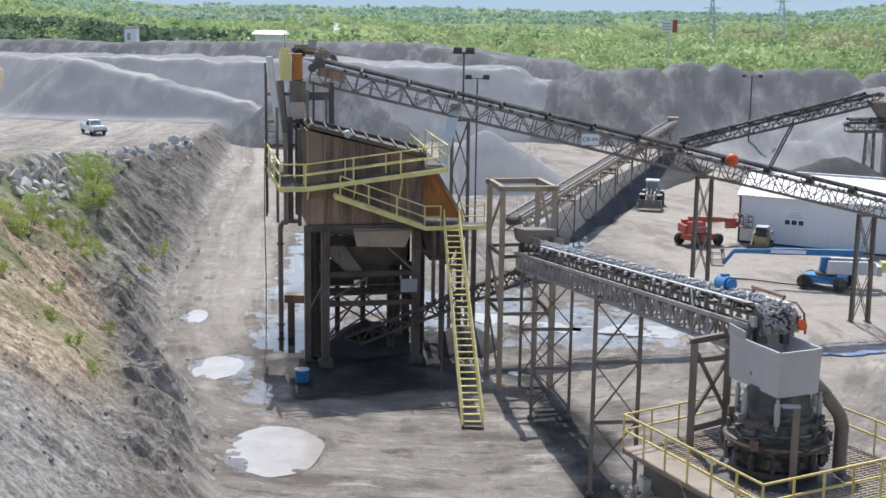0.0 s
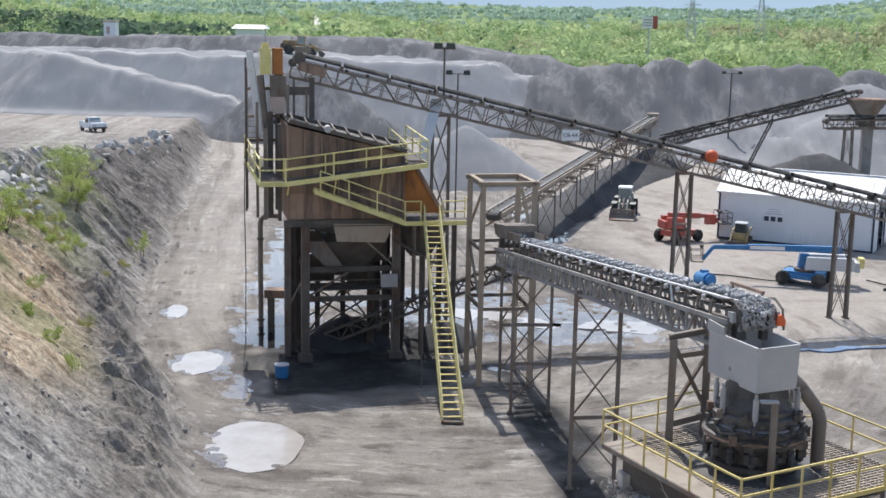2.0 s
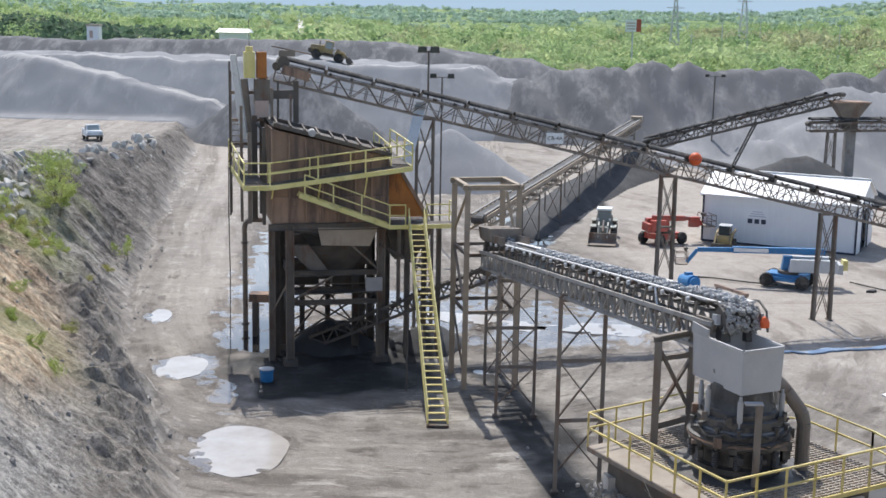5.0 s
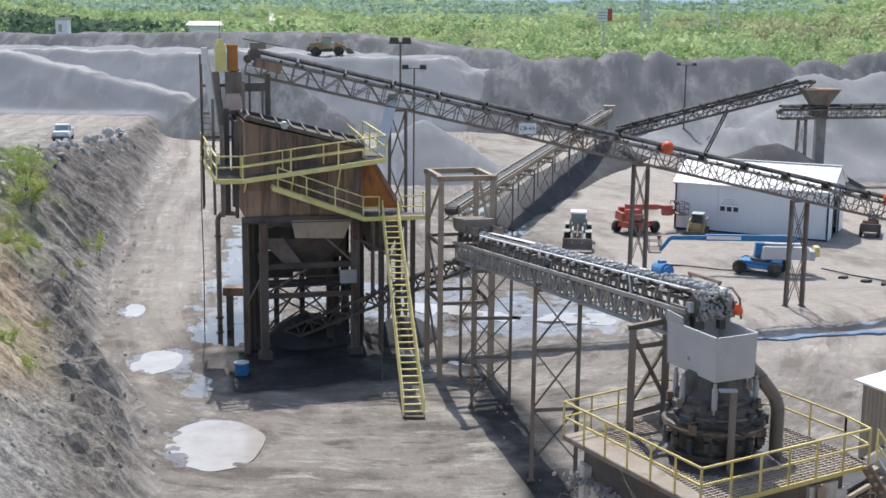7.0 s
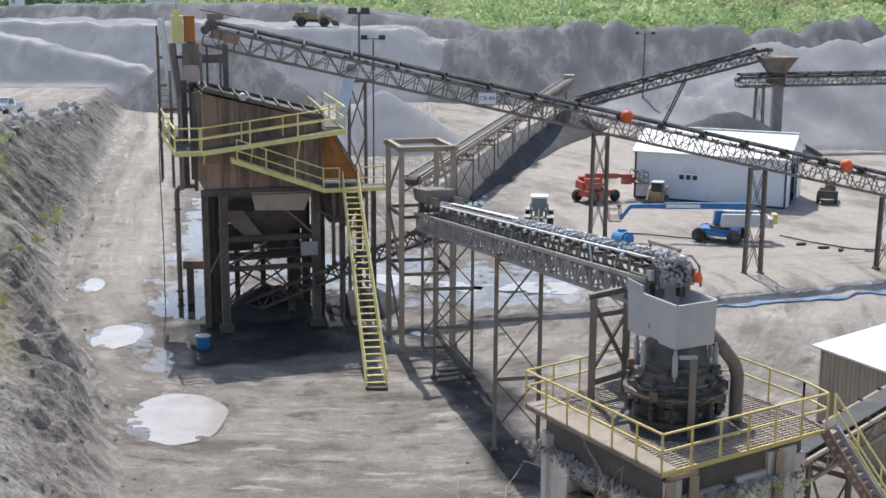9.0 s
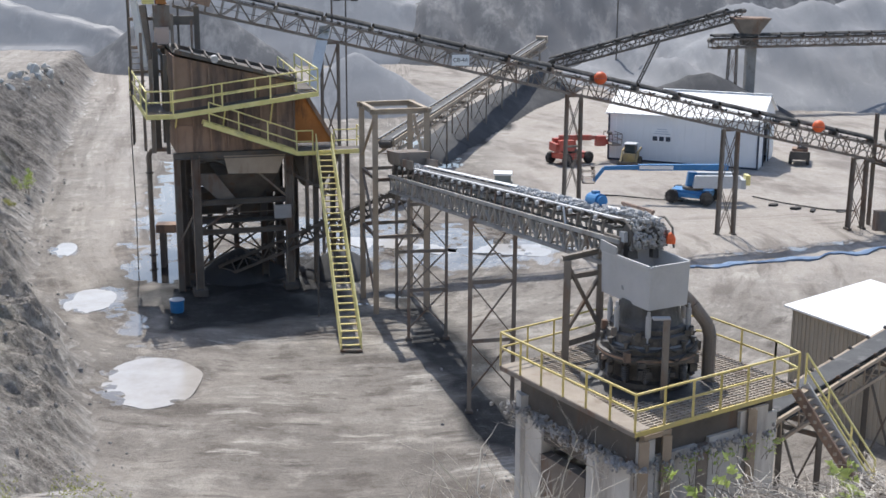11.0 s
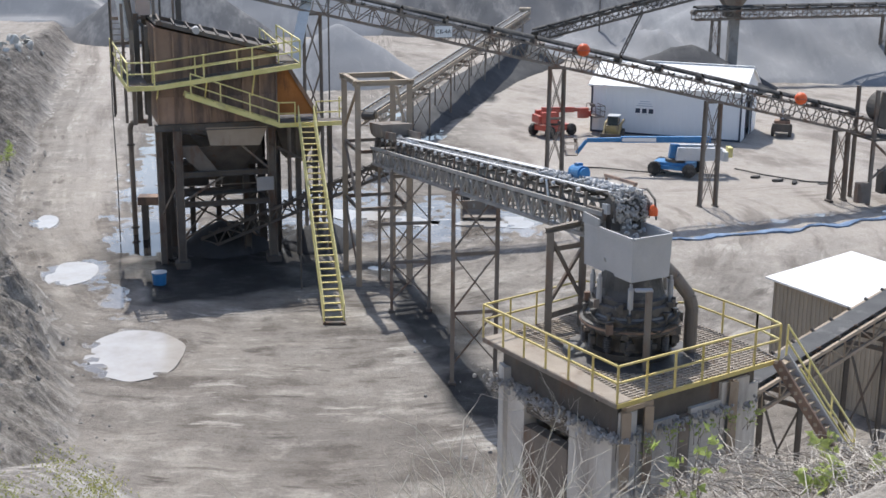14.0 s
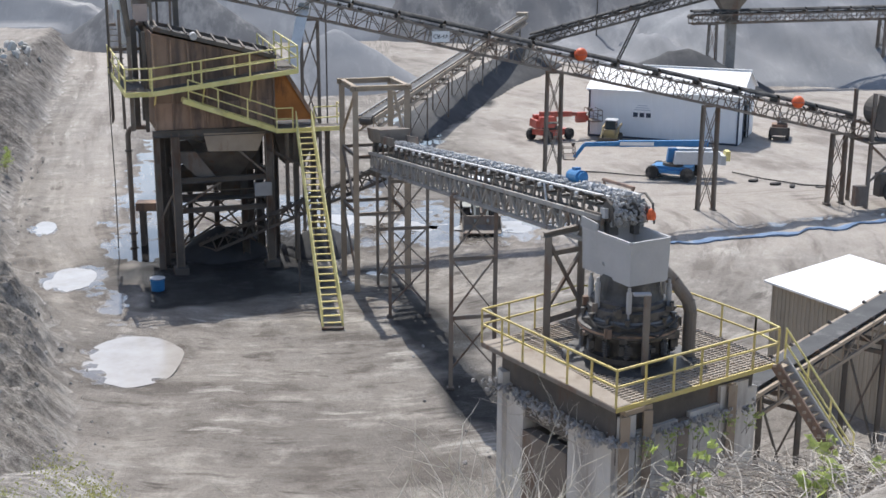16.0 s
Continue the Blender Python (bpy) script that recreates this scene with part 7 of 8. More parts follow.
# plants
def leaf_cloud(g, centre, radius, n, size, rnd, squash=0.8):
    for _ in range(n):
        d = Vector((rnd.gauss(0, 1), rnd.gauss(0, 1), rnd.gauss(0, 1) * squash))
        d = d.normalized() * radius * rnd.random() ** 0.45
        p = Vector(centre) + Vector((d.x, d.y, d.z * squash))
        a = Vector((rnd.gauss(0, 1), rnd.gauss(0, 1), rnd.gauss(0, 1))).normalized()
        b = a.orthogonal().normalized()
        s = size * rnd.uniform(0.6, 1.3)
        g.add([p - a * s, p + b * s * 0.45, p + a * s, p - b * s * 0.45], [(0, 1, 2, 3)])


def stems(g, rnd, height, spread, n, r, depth=2, bend=0.14):
    tips = []
    for _ in range(n):
        p = Vector((rnd.gauss(0, 0.08), rnd.gauss(0, 0.08), -0.15))
        d = Vector((rnd.gauss(0, spread), rnd.gauss(0, spread), 1)).normalized()
        rr = r * rnd.uniform(0.6, 1)
        steps = 5
        for k in range(steps):
            q = p + d * height / steps * rnd.uniform(0.8, 1.15)
            g.tube(p, q, rr, 5, rr * 0.75, False)
            if depth and k:
                for _ in range(rnd.choice((1, 2))):
                    e = (d + Vector((rnd.gauss(0, 0.7), rnd.gauss(0, 0.7), rnd.gauss(0.1, 0.4)))).normalized()
                    l = height * rnd.uniform(0.12, 0.3)
                    m = q + e * l * 0.5
                    t = m + (e + Vector((rnd.gauss(0, 0.3), rnd.gauss(0, 0.3), 0.1))).normalized() * l * 0.5
                    g.tube(q, m, rr * 0.5, 4, rr * 0.35, False)
                    g.tube(m, t, rr * 0.35, 4, rr * 0.15, False)
                    tips.append(t)
            p, rr = q, rr * 0.75
            d = (d + Vector((rnd.gauss(0, bend), rnd.gauss(0, bend), 0.05))).normalized()
        tips.append(p)
    return tips


def shrub(x, y, h, w, leaves, seed, label, size=0.09, material=None, dz=0.0):
    rnd = random.Random(seed)
    t = thing("shrub", label, "shrub", "shrubs on the bank", at=pose(x, y, zat(x, y) + dz))
    g = G()
    tips = stems(g, rnd, h * 0.8, w / h * 0.5, max(3, int(w * 3)), 0.03 * h / 2, 2)
    part("stem", g, M_BARK, t)
    c = G()
    per = max(3, leaves // max(1, len(tips)))
    for p in tips:
        leaf_cloud(c, p, 0.22 * w * rnd.uniform(0.5, 1.1), per, size, rnd)
    part("crown", c, material or M_LEAF, t)
    return t


shrub(-31.0, 94, 4.3, 3.4, 5200, 1, "bright green leafy sapling on the bank", 0.065)
shrub(-29.8, 91, 2.8, 2.2, 3000, 2, "bright green leafy sapling on the bank", 0.07)
shrub(-27.6, 72, 2.9, 2.2, 3400, 3, "tall leafy sapling at the top of the bank", 0.065)
shrub(-26.6, 68, 2.0, 1.6, 1600, 4, "green bush at the top of the bank", 0.06)
shrub(-26.3, 96, 2.0, 1.4, 900, 5, "thin green sapling on the slope", 0.06)
for k in range(34):
    rnd = random.Random(300 + k)
    y = rnd.uniform(46, 104)
    toe = float(np.interp(y, TOE_Y, TOE_X))
    x = toe - rnd.uniform(3.0, 10)
    if rnd.random() < 0.45:
        x, y = rnd.gauss(-28.2, 1.6), rnd.gauss(80, 4)
    shrub(x, y, rnd.uniform(0.5, 1.1), rnd.uniform(0.8, 1.6), rnd.randrange(500, 900), 400 + k, "low green weeds on the rocky bank", 0.045, M_LEAF if k % 3 else M_GRASS)


def dead_shrub(x, y, h, spread, n, seed, label="bleached dead brush below the lookout", r=0.027, z=None):
    rnd = random.Random(seed)
    t = thing("dead_shrub", label, "dead shrub", "dead brush below the lookout", at=pose(x, y, zat(x, y) if z is None else z))
    g = G()
    stems(g, rnd, h * 0.82, spread * 1.7, max(2, int(n * 0.6)), r * 1.05, 2, 0.38)
    part("branches", g, M_TWIG, t)["kind"] = "stuff"
    return t


for k, (x, y, h, s, n) in enumerate(((-1.1, 11, 3.2, 0.22, 5), (-0.8, 9.5, 2.6, 0.3, 2), (-1.9, 12, 2.0, 0.5, 2), (-0.4, 12, 1.6, 0.6, 2), (0.6, 12.5, 2.2, 0.5, 4), (0.9, 14, 2.6, 0.45, 9),
        (1.6, 14.5, 3.6, 0.32, 8), (2.0, 15, 3.9, 0.4, 12), (2.4, 15, 3.4, 0.5, 12), (1.8, 13.2, 2.8, 0.6, 10), (2.7, 16, 3.2, 0.5, 10), (3.0, 17, 3.0, 0.5, 9), (1.35, 12.2, 2.9, 0.35, 7),
        (4.2, 19, 2.6, 0.6, 8), (5.6, 21, 2.2, 0.7, 8), (8.0, 22, 1.0, 0.9, 8), (9.5, 24, 1.1, 0.9, 9), (11, 26, 1.0, 0.9, 9), (8.8, 20.5, 0.9, 1.0, 8), (10.2, 22.5, 1.0, 0.9, 8), (12.3, 28, 1.0, 0.8, 7), (3.6, 16.2, 2.6, 0.55, 8),
        (2.2, 16.5, 3.4, 0.6, 14), (2.9, 18, 3.4, 0.6, 14), (1.9, 15.6, 3.3, 0.55, 14), (3.4, 19.5, 3.2, 0.6, 12), (2.5, 14.2, 2.7, 0.7, 12), (2.0, 17.2, 3.8, 0.65, 18), (2.6, 17.6, 3.9, 0.7, 18), (1.6, 16.2, 3.4, 0.7, 16), (3.2, 18.6, 3.4, 0.7, 16), (2.3, 18.8, 3.2, 0.8, 16), (1.2, 15.2, 2.6, 0.7, 12), (0.2, 13.2, 2.0, 0.6, 8))):
    dead_shrub(x, y, h, s, n, 700 + k)
shrub(-3.0, 10.5, 1.95, 1.7, 5200, 51, "yellow-green budding bush below the lookout", 0.016, M_GRASS)
shrub(-2.3, 9.6, 1.5, 1.5, 4200, 52, "yellow-green budding bush below the lookout", 0.015, M_GRASS)
shrub(-3.7, 11.6, 1.9, 1.5, 4200, 53, "yellow-green budding bush below the lookout", 0.016, M_GRASS)
for k, (x, y, h) in enumerate(((11.0, 27.4, 1.3), (7.2, 25.0, 2.4), (10.0, 24.2, 0.8), (11.5, 25.5, 0.7), (9.0, 22.6, 0.6))):
    shrub(x, y, h, 0.5, 34, 80 + k, "sparse shrub with large fresh leaves", 0.13)


def dead_grass(label, x0, x1, y0, y1, n, length, material, seed, r=0.012):
    """A mat of bent dry blades lying on the slope."""
    rs = random.Random(seed)
    g = G()
    pts = [(rs.uniform(x0, x1), rs.uniform(y0, y1)) for _ in range(n)]
    zs = ground_height(np.array([p[0] for p in pts]), np.array([p[1] for p in pts]))
    for (x, y), z in zip(pts, zs):
        p = Vector((x, y, float(z) - 0.03))
        a, l, up = rs.uniform(0, 6.283), length * rs.uniform(0.5, 1.3), rs.uniform(0.3, 1.1)
        d = Vector((math.cos(a), math.sin(a), up)).normalized()
        for k in range(4):
            q = p + d * l / 4
            g.tube(p, q, r * (1 - 0.2 * k), 3, r * (0.8 - 0.2 * k), False)
            p, d = q, (d + Vector((rs.gauss(0, 0.25), rs.gauss(0, 0.25), -0.35))).normalized()
    tagged(part("dead_grass", g, material), label, "dead grass", kind="stuff")


dead_grass("bleached dead grass matted on the slope", 7.5, 15.0, 20.5, 31.5, 1000, 1.5, M_TWIG, 901, 0.015)
dead_grass("grey dead stalks matted on the slope", 7.5, 15.0, 20.5, 31.5, 900, 1.2, M_BARK, 905, 0.014)
dead_grass("bleached dead grass along the lookout slope", -4.5, 7.5, 9.5, 16.0, 900, 0.6, M_TWIG, 902, 0.007)
dead_grass("yellow-green grass tufts below the lookout", -4.6, -1.6, 8.6, 12.4, 2600, 0.55, M_GRASS, 903, 0.007)

# far woods
def woods(name, label, xs, ys, hs, ws, material, clumps, seed, spire=False, leaf=0.09):
    rs = np.random.RandomState(seed)
    n = len(xs)
    z0 = ground_height(xs, ys)
    V, F = [], []
    cols = [(0.5 + 0.35 * rs.rand(n)) if not spire else np.full(n, 0.5) for _ in range(4)]
    ang = rs.rand(n, 4) * 6.283
    for c in range(clumps):
        j = c % 4
        if spire:
            lift = 0.15 + 0.85 * rs.rand(n)
            reach = (1.05 - lift) * 0.5 * np.sqrt(rs.rand(n))
            a = rs.rand(n) * 6.283
            P = np.stack([xs + ws * reach * np.cos(a), ys + ws * reach * np.sin(a), z0 + hs * lift], -1)
        else:
            d = rs.randn(n, 3)
            d /= np.linalg.norm(d, axis=1, keepdims=True)
            d *= (0.35 + 0.65 * rs.rand(n, 1) ** 0.4)
            k = 0.26 * ws
            P = np.stack([xs + k * np.cos(ang[:, j]) + d[:, 0] * ws * 0.3, ys + k * np.sin(ang[:, j]) + d[:, 1] * ws * 0.3, z0 + hs * (0.38 + 0.28 * (cols[j] - 0.5) * 2 + 0.26 * d[:, 2])], -1)
        s0 = (ws * leaf * (0.6 + 0.8 * rs.rand(n)))[:, None]
        u = rs.randn(n, 3)
        u /= np.linalg.norm(u, axis=1, keepdims=True)
        v = np.cross(u, rs.randn(n, 3))
        v /= np.linalg.norm(v, axis=1, keepdims=True)
        if not spire:
            w = d + 0.35 * rs.randn(n, 3)
            u = np.cross(w, rs.randn(n, 3))
            u /= np.linalg.norm(u, axis=1, keepdims=True)
            v = np.cross(w, u)
            v /= np.linalg.norm(v, axis=1, keepdims=True)
        T = np.stack([P - u * s0, P + u * s0 * 0.9 + v * s0 * 0.3, P + v * s0 * 1.2], 1)
        V.append(T.reshape(-1, 3))
        F.append(np.arange(n * 3).reshape(n, 3) + c * n * 3)
    V, F = np.concatenate(V), np.concatenate(F)
    me = bpy.data.meshes.new(name)
    me.vertices.add(len(V))
    me.vertices.foreach_set("co", V.astype(np.float32).ravel())
    me.loops.add(F.size)
    me.loops.foreach_set("vertex_index", F.astype(np.int32).ravel())
    me.polygons.add(len(F))
    me.polygons.foreach_set("loop_start", np.arange(0, F.size, 3, dtype=np.int32))
    ta = me.attributes.new("tint", "FLOAT", "POINT")
    ta.data.foreach_set("value", np.tile(np.repeat(rs.rand(n), 3), clumps).astype(np.float32))
    me.materials.append(material)
    me.update(calc_edges=True)
    me.validate()
    return tagged(new(name, me), label, "woods", kind="stuff")


def sector(n, r0, r1, a0, a1, seed, power=1.0):
    rs = np.random.RandomState(seed)
    r = r0 + (r1 - r0) * rs.rand(n) ** power
    a = a0 + (a1 - a0) * rs.rand(n)
    return r * np.sin(a), r * np.cos(a), r


# count, nearest, farthest, bearing from, to, material, height, seed, spires, leaf clumps on each, clump size, openness
for nm, lb, cnt, r0, r1, a0, a1, mt, hh, sd, sp, cl, lf, gap in (
        ("woods_near", "bright spring-green woods beyond the stockpiles", 3000, 430, 1000, -0.4, 0.4, M_FOREST, 16, 1, False, 260, 0.05, -0.12),
        ("woods_middle", "spring-green woods across the valley", 6500, 950, 2300, -0.4, 0.4, M_FOREST, 15, 2, False, 80, 0.085, -0.08),
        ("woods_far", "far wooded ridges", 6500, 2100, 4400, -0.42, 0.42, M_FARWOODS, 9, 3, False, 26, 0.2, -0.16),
        ("budding_woods", "brownish budding trees among the green woods", 1500, 420, 1900, -0.4, 0.4, M_BARE, 15, 4, False, 130, 0.055, 0.02),
        ("dark_woods", "dark conifers on the left hillside", 2600, 430, 1100, -0.44, -0.2, M_DARKFOREST, 17, 5, False, 110, 0.09, -0.1),
        ("dark_trees", "scattered darker trees in the valley", 1100, 450, 2000, -0.2, 0.4, M_DARKFOREST, 11, 6, False, 90, 0.09, 0.08),
        ("ridge_woods", "tall woods on the hill side", 1600, 900, 1900, 0.16, 0.42, M_BARE, 16, 7, False, 80, 0.09, 0.0)):
    X, Y, r = sector(cnt, r0, r1, a0, a1, sd)
    rs = np.random.RandomState(sd + 50)
    keep = fbm(X / 90 + sd * 5, Y / 90, 3) > gap
    if sd == 1:
        keep &= (X / Y > -0.24) | (rs.rand(len(X)) < 0.3)
    X, Y = X[keep], Y[keep]
    H = hh * (0.5 + 1.0 * rs.rand(len(X)) ** 1.6) * (1 + 0.5 * fbm(X / 60, Y / 60, 2))
    woods(nm, lb, X, Y, H, H * (0.42 if sp else 0.95) * (1.8 if sd == 3 else 1), mt, cl, sd, sp, lf)

# blue ridges on the horizon, beyond the valley; haze painted as blue glow
M_RIDGE = glow("haze_glow_ridge", (0.42, 0.55, 0.7), 0.8)
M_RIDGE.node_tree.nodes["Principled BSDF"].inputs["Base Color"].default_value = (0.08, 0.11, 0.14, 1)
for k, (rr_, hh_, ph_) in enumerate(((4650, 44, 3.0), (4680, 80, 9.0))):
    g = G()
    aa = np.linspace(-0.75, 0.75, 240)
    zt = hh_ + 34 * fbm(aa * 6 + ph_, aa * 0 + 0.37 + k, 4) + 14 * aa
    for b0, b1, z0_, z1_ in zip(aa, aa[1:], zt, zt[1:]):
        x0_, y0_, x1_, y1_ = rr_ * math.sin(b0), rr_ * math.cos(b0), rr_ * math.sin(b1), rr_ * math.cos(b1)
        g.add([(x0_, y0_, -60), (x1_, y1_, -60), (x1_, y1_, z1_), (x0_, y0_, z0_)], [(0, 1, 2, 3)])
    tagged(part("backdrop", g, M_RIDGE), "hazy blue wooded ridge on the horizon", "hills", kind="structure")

# far landmarks
M_FARWHITE = mat("sunlit_white_metal", (0.8, 0.8, 0.8), (0.85, 0.85, 0.85), rough=0.6, bump=0)
fr = thing("valley_road", "pale road winding through the far valley", "road", kind="structure", at=pose(0, 0, 0))
g = G()
for (x0, y0, w0), (x1, y1, w1) in zip(((-135, 1000, 3), (-200, 1500, 3), (-250, 1920, 5)), ((-200, 1500, 4), (-306, 2300, 5), (-208, 1860, 6))):
    za, zb = zat(x0, y0) + 5, zat(x1, y1) + 5
    g.slab([(x0 - w0, y0, za), (x0 + w0, y0, za), (x1 + w1, y1, zb), (x1 - w1, y1, zb)], 0.6)
part("carriageway", g, M_CONCRETE, fr)
wh = thing("far_white_shed", "long low white shed beyond the stockpiles", "shed", at=pose(-77.5, 420, 0))
z = -0.6
part("walls", G().box((0, 0, z + 6), (9, 6, 13.4)), M_FARWHITE, wh)
part("roof", G().add([(-5.6, -4, z + 13), (5.6, -4, z + 13), (5.6, 4, z + 13), (-5.6, 4, z + 13), (-5.0, 0, z + 14.2), (5.0, 0, z + 14.2)], [(0, 1, 5, 4), (2, 3, 4, 5), (0, 4, 3), (1, 2, 5), (3, 2, 1, 0)]), M_ROOF, wh)
wt = thing("far_tank_house", "pale square tank house above the stockpiles", "building", at=pose(-101.3, 345, 0))
part("walls", G().box((0, 0, 6.9), (3.2, 3, 15.6)), M_FARWHITE, wt)
part("roof", G().box((0, 0, 14.95), (3.6, 3.4, 0.5)), M_SHEDWALL, wt, "tan flat roof")
part("door", G().box((-0.4, -1.53, 12.6), (0.9, 0.06, 1.9)), M_PINK, wt)
bb = thing("billboard", "white and red billboard on a tall post above the woods", "billboard", at=pose(73, 600, 0, 0, 0, 4))
z = zat(73, 600)
part("post", G().tube((0, 0, z), (0, 0, 13), 0.4, 10), M_LIFTGREY, bb)
part("white_panel", G().box((-0.9, 0, 15.4), (5.0, 0.4, 5.4)), M_FARWHITE, bb)
part("red_panel", G().box((2.7, 0, 15.5), (2.2, 0.5, 5.8)), M_RED, bb)
for i in range(3):
    part("text_bar", G().box((-0.9, -0.25, 14 + i * 1.3), (4, 0.06, 0.5)), M_PINK, bb)


def pylon(x, y, h, w):
    z = zat(x, y)
    t = thing("power_pylon", "grey lattice power pylon standing in the valley", "pylon", "power pylons", at=pose(x, y, z))
    c = lambda i, k: Vector(((-1, 1, 1, -1)[i] * w * (1 - 0.86 * k), (-1, -1, 1, 1)[i] * w * (1 - 0.86 * k), h * k))
    for i in range(4):
        part("leg", G().beam(c(i, 0), c(i, 1), 0.4), M_LIFTGREY, t)
    g = G()
    for b in range(9):
        for i in range(4):
            g.beam(c(i, b / 9), c((i + 1) % 4, (b + 1) / 9), 0.22)
            g.beam(c((i + 1) % 4, b / 9), c(i, (b + 1) / 9), 0.22)
    part("bracing", g, M_LIFTGREY, t)
    for k in (0.72, 0.84, 0.96):
        part("cross_arm", G().beam((-w * 1.3, 0, h * k), (w * 1.3, 0, h * k), 0.5), M_LIFTGREY, t)


pylon(123, 800, 46, 4.0)
pylon(206, 1000, 52, 4.5)
for x, y, h in ((218, 780, 30), (190, 1000, 34), (232, 1060, 34), (150, 900, 22), (176, 840, 20)):
    z = zat(x, y)
    t = thing("utility_pole", "tall pale utility pole among the trees", "utility pole", "utility poles", at=pose(x, y, z))
    part("pole", G().tube((0, 0, -1), (0, 0, h), 0.45, 8, 0.25), M_LIFTGREY, t)
    part("cross_arm", G().beam((-2, 0, h - 1.5), (2, 0, h - 1.5), 0.3), M_LIFTGREY, t)

xy = [between(L_, F_, random.Random(k).random()) for k in range(420)] + [between(F_, R_, random.Random(k + 500).random() * 0.95) for k in range(300)]
rnd = random.Random(8)
xy = [(x + rnd.gauss(0, 0.24) - 0.1, y + rnd.gauss(0, 0.24) - 0.15) for x, y in xy]
scatter_stones("ledge_gravel", "grey gravel lying on the pier ledge", [(x, y, 5.75 + rnd.uniform(-0.05, 0.1)) for x, y in xy], [rnd.uniform(0.03, 0.09) for _ in xy], 13)
for k in range(9):
    rnd = random.Random(3100 + k)
    p = between(L_, F_, 0.06 + k * 0.1)
    dead_shrub(p[0] - 0.25, p[1] - 0.3, rnd.uniform(0.9, 1.5), 1.3, 9, 3200 + k, "tangled dead brush on the pier ledge", 0.014, rnd.choice((5.7, 5.5, 4.6)))
for k in range(5):
    p = between(F_, R_, 0.15 + k * 0.18)
    shrub(p[0] + 0.1, p[1] - 0.5, 0.9, 0.5, 60, 3300 + k, "small green creeper on the pier", 0.06, M_LEAF, 5.2 - zat(p[0] + 0.1, p[1] - 0.5))

# moving machines
yard_loader, yard_wheels = wheel_loader("dusty wheel loader with white cab roof driving through the yard", M_DRAB, pose(15.5, 137, 0, 0, 0, -97), M_STEEL, 0.9)
pile_loader, pile_wheels = wheel_loader("large yellow wheel loader working on the stockpile", M_LOADER, pose(-30, 219, 11.6), M_DARK, 1.02, False)
truck, truck_wheels = pickup_truck("white pickup truck driving along the bench", pose(-54.6, 167.1, 4.3))

# stones that ride on the feed belt
LOADS = []
for s in range(4):
    rnd = random.Random(60 + s)
    g = G()
    for k in range(34):
        y = rnd.gauss(0, 0.2)
        y = max(-0.4, min(0.4, y))
        g.ball((rnd.uniform(-0.5, 0.5), y, 0.05 + 0.17 * (1 - abs(y) / 0.45) * rnd.random()), rnd.uniform(0.035, 0.09), k + 50 * s, 0.3, 1)
    LOADS.append(g.mesh("stone_load", M_LOAD))
FCM, _ = along(FC0, FC1)
stone_loads = []
BELT, GAP = 1.6, 0.82
for k in range(66):
    o = new("stone_load", LOADS[k % 4])
    tagged(o, "heap of broken grey stone riding the feed belt", "stones", "stone heaps on the feed belt", "stuff")
    stone_loads.append((o, FCL - 0.3 - k * GAP))


def surface(x, y):
    z = zat(x, y)
    for prof, seed, gully in PILE_TOPS[:2]:
        h, zz_ = heap(prof, seed, gully, np.array([float(x)]), np.array([float(y)]))
        if h[0] > 0:
            z = max(z, float(zz_[0]))
    return z


def drive(t, wheels, stops, radius, size, dz=0.0):
    """Keys a machine through (seconds, x, y, heading) and rolls its wheels with the way it goes."""
    rows, rolls, gone, last = [], [], 0.0, None
    steps = 64
    ts_, xs_, ys_, hs_ = zip(*stops)
    for i in range(steps + 1):
        s = 16.0 * i / steps
        x, y, hd = float(np.interp(s, ts_, xs_)), float(np.interp(s, ts_, ys_)), float(np.interp(s, ts_, hs_))
        if last:
            gone += math.hypot(x - last[0], y - last[1])
        last = (x, y)
        rolls.append((s, gone / radius))
        if i % 4 == 0:
            c, sn = math.cos(radians(hd)), math.sin(radians(hd))
            zf, zr = surface(x + 1.8 * c, y + 1.8 * sn), surface(x - 1.8 * c, y - 1.8 * sn)
            rows.append((s, pose(x, y, (zf + zr) / 2 + dz, 0, -math.degrees(math.atan2(zf - zr, 3.6)), hd) @ Matrix.Diagonal((size, size, size, 1))))
    walk(t, rows)
    for w in wheels:
        p = w.location.copy()
        walk(w, [(s, Matrix.Translation(p) @ Matrix.Rotation(a, 4, "Y")) for s, a in rolls])


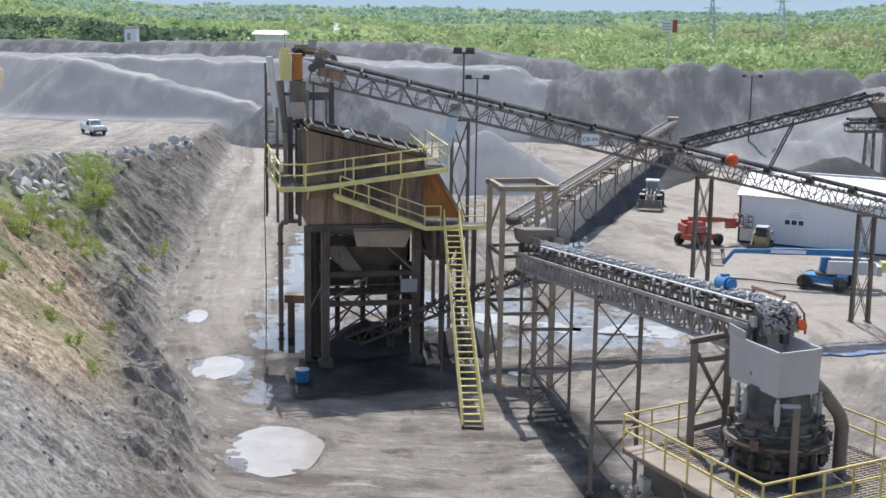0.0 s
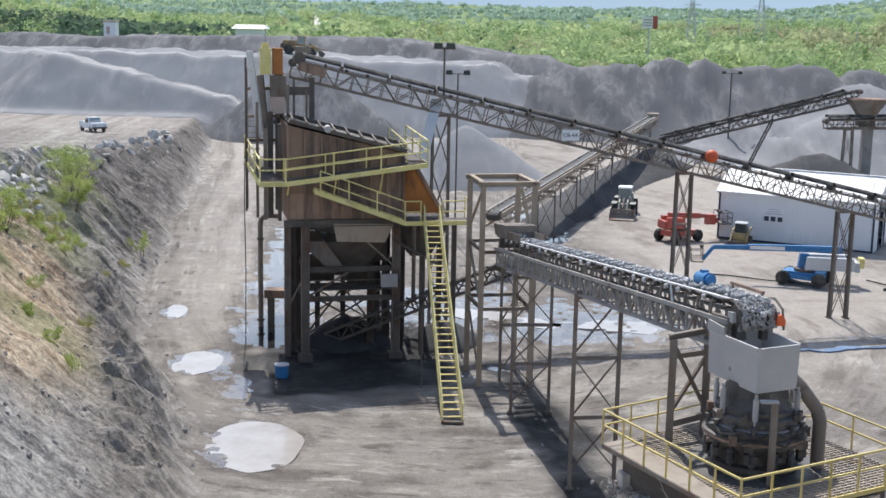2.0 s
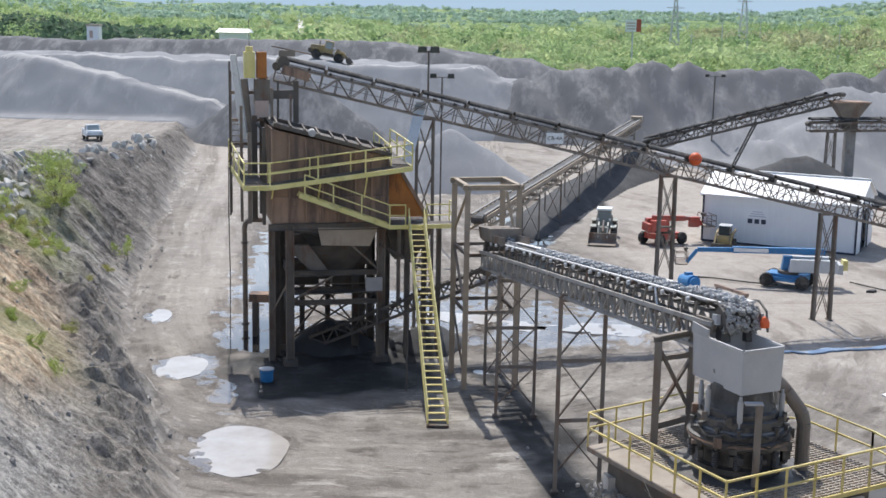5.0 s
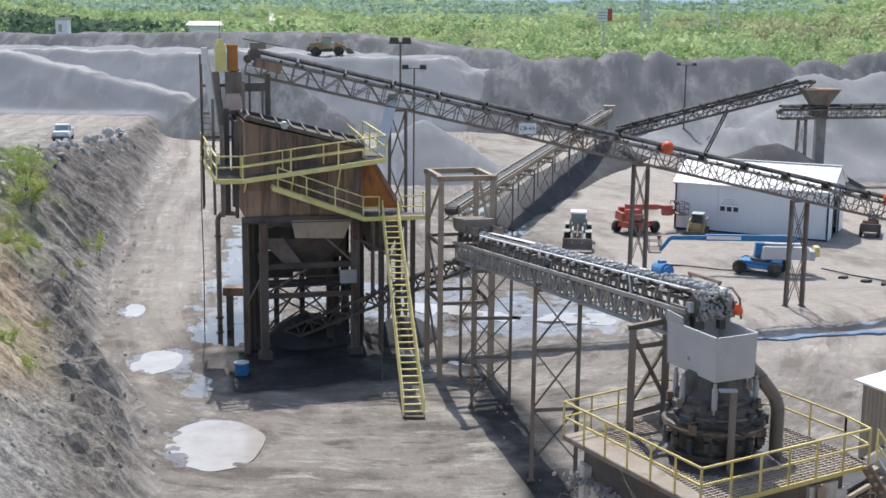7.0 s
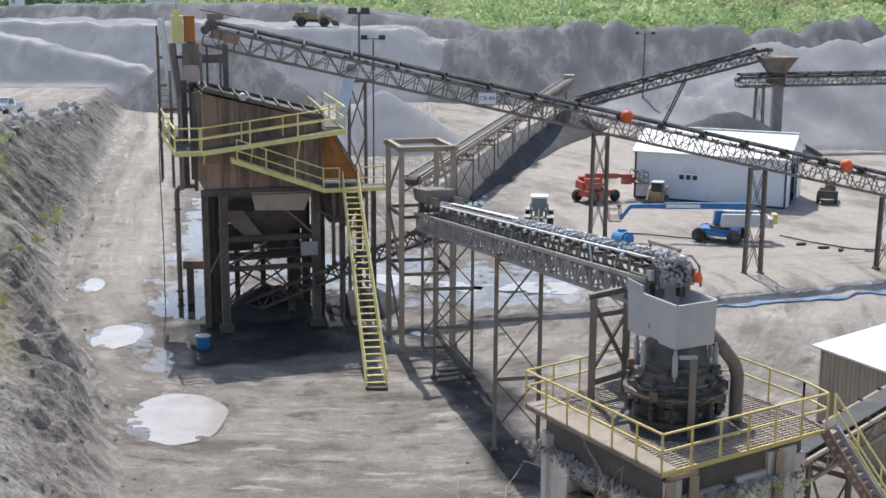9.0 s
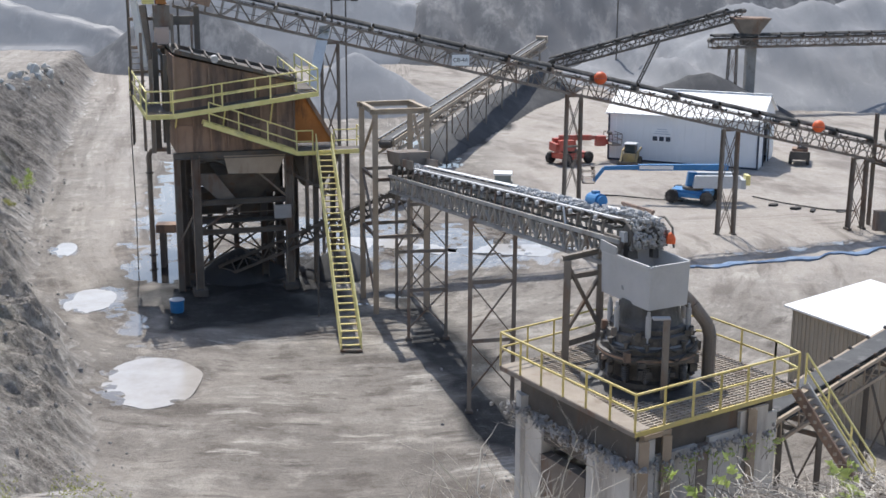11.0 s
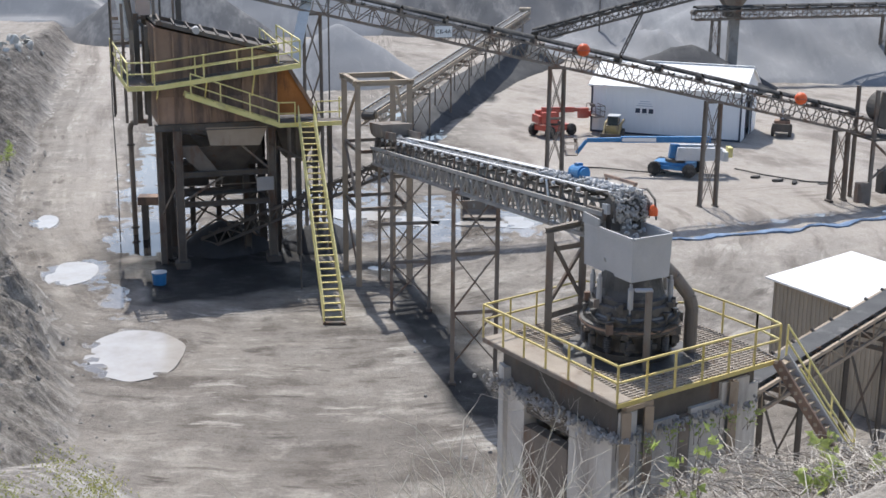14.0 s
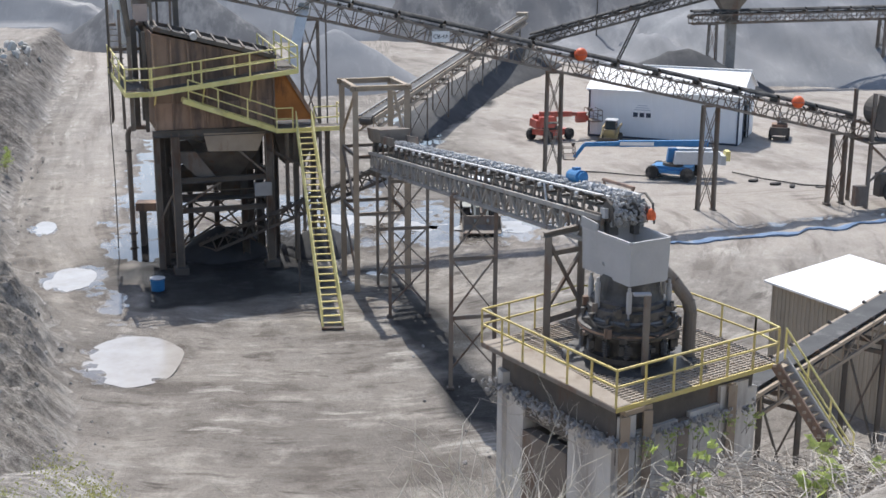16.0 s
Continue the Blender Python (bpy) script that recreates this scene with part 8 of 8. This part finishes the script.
def motions():
    drive(yard_loader, yard_wheels, ((0, 15.5, 135.5, -101), (1.5, 14.3, 129.4, -101), (3.5, 12.7, 120.6, -99), (7, 11.4, 106.8, -97), (9, 10.7, 99.7, -97), (12.5, 8.1, 87.5, -96), (13, 8.0, 86.2, -94), (15, 8.0, 83.8, -92), (16, 7.9, 82.2, -92)), 0.74 * 0.9, 0.9)
    drive(pile_loader, pile_wheels, ((0, -33.6, 221, 2), (1.5, -33.2, 221, 2), (3.0, -30.2, 221, 0), (6, -22.1, 221, -2), (7.5, -18.6, 221, -2), (8.5, -16.1, 221, -2), (11, -11.5, 220.5, -2), (16, -8.5, 220, -2)), 0.75, 1.02)
    drive(truck, truck_wheels, ((0, -54.6, 167.1, -54), (1.5, -50.7, 161.7, -54), (3.5, -46.9, 156, -60), (6, -44.8, 151.6, -72), (7, -43.6, 146.5, -80), (9, -44.4, 144.5, -100), (16, -46, 138, -104)), 0.4, 1.0)
    for o, s0 in stone_loads:
        rows = []
        start, t0 = 1.7, 0.0
        wait = (start - s0) / BELT
        at = lambda s, dz=0.06: FCM @ Matrix.Translation((s, 0, dz))
        if wait > 0:
            rows.append((0.0, at(start, 0.5)))
            if wait < 16:
                if wait > 0.2:
                    rows.append((wait - 0.1, at(start, 0.5)))
                rows.append((wait + 0.6, at(start + 0.6 * BELT)))
        else:
            rows.append((0.0, at(s0)))
        end = (FCL + 0.15 - s0) / BELT
        if end < 16 and wait < 15.3:
            drop = lambda tt: FCM @ Matrix.Translation((FCL + 0.15 + 1.0 * tt, 0, 0.06)) @ pose(0, 0, 0, 0, 140 * tt, 0)
            for s in np.arange(max(rows[-1][0] + 1.5, 1.5), end - 0.6, 2.5):
                rows.append((float(s), at(s0 + BELT * float(s))))
            for tt in (0.0, 0.18, 0.36):
                m = drop(tt)
                m.translation.z -= 4.9 * tt * tt * 1.4
                if end + tt > rows[-1][0] + 0.04 and end + tt < 15.95:
                    rows.append((end + tt, m))
            rest = Matrix.Translation((7.9, 36.35, 9.62))
            if end + 0.55 < 15.9:
                rows.append((end + 0.55, rest))
                rows.append((16.0, rest))
            else:
                rows.append((16.0, rest))
        elif wait < 15.3:
            rows.append((16.0, at(s0 + BELT * 16)))
        else:
            rows.append((16.0, at(start, 0.5)))
        walk(o, rows)


motions()
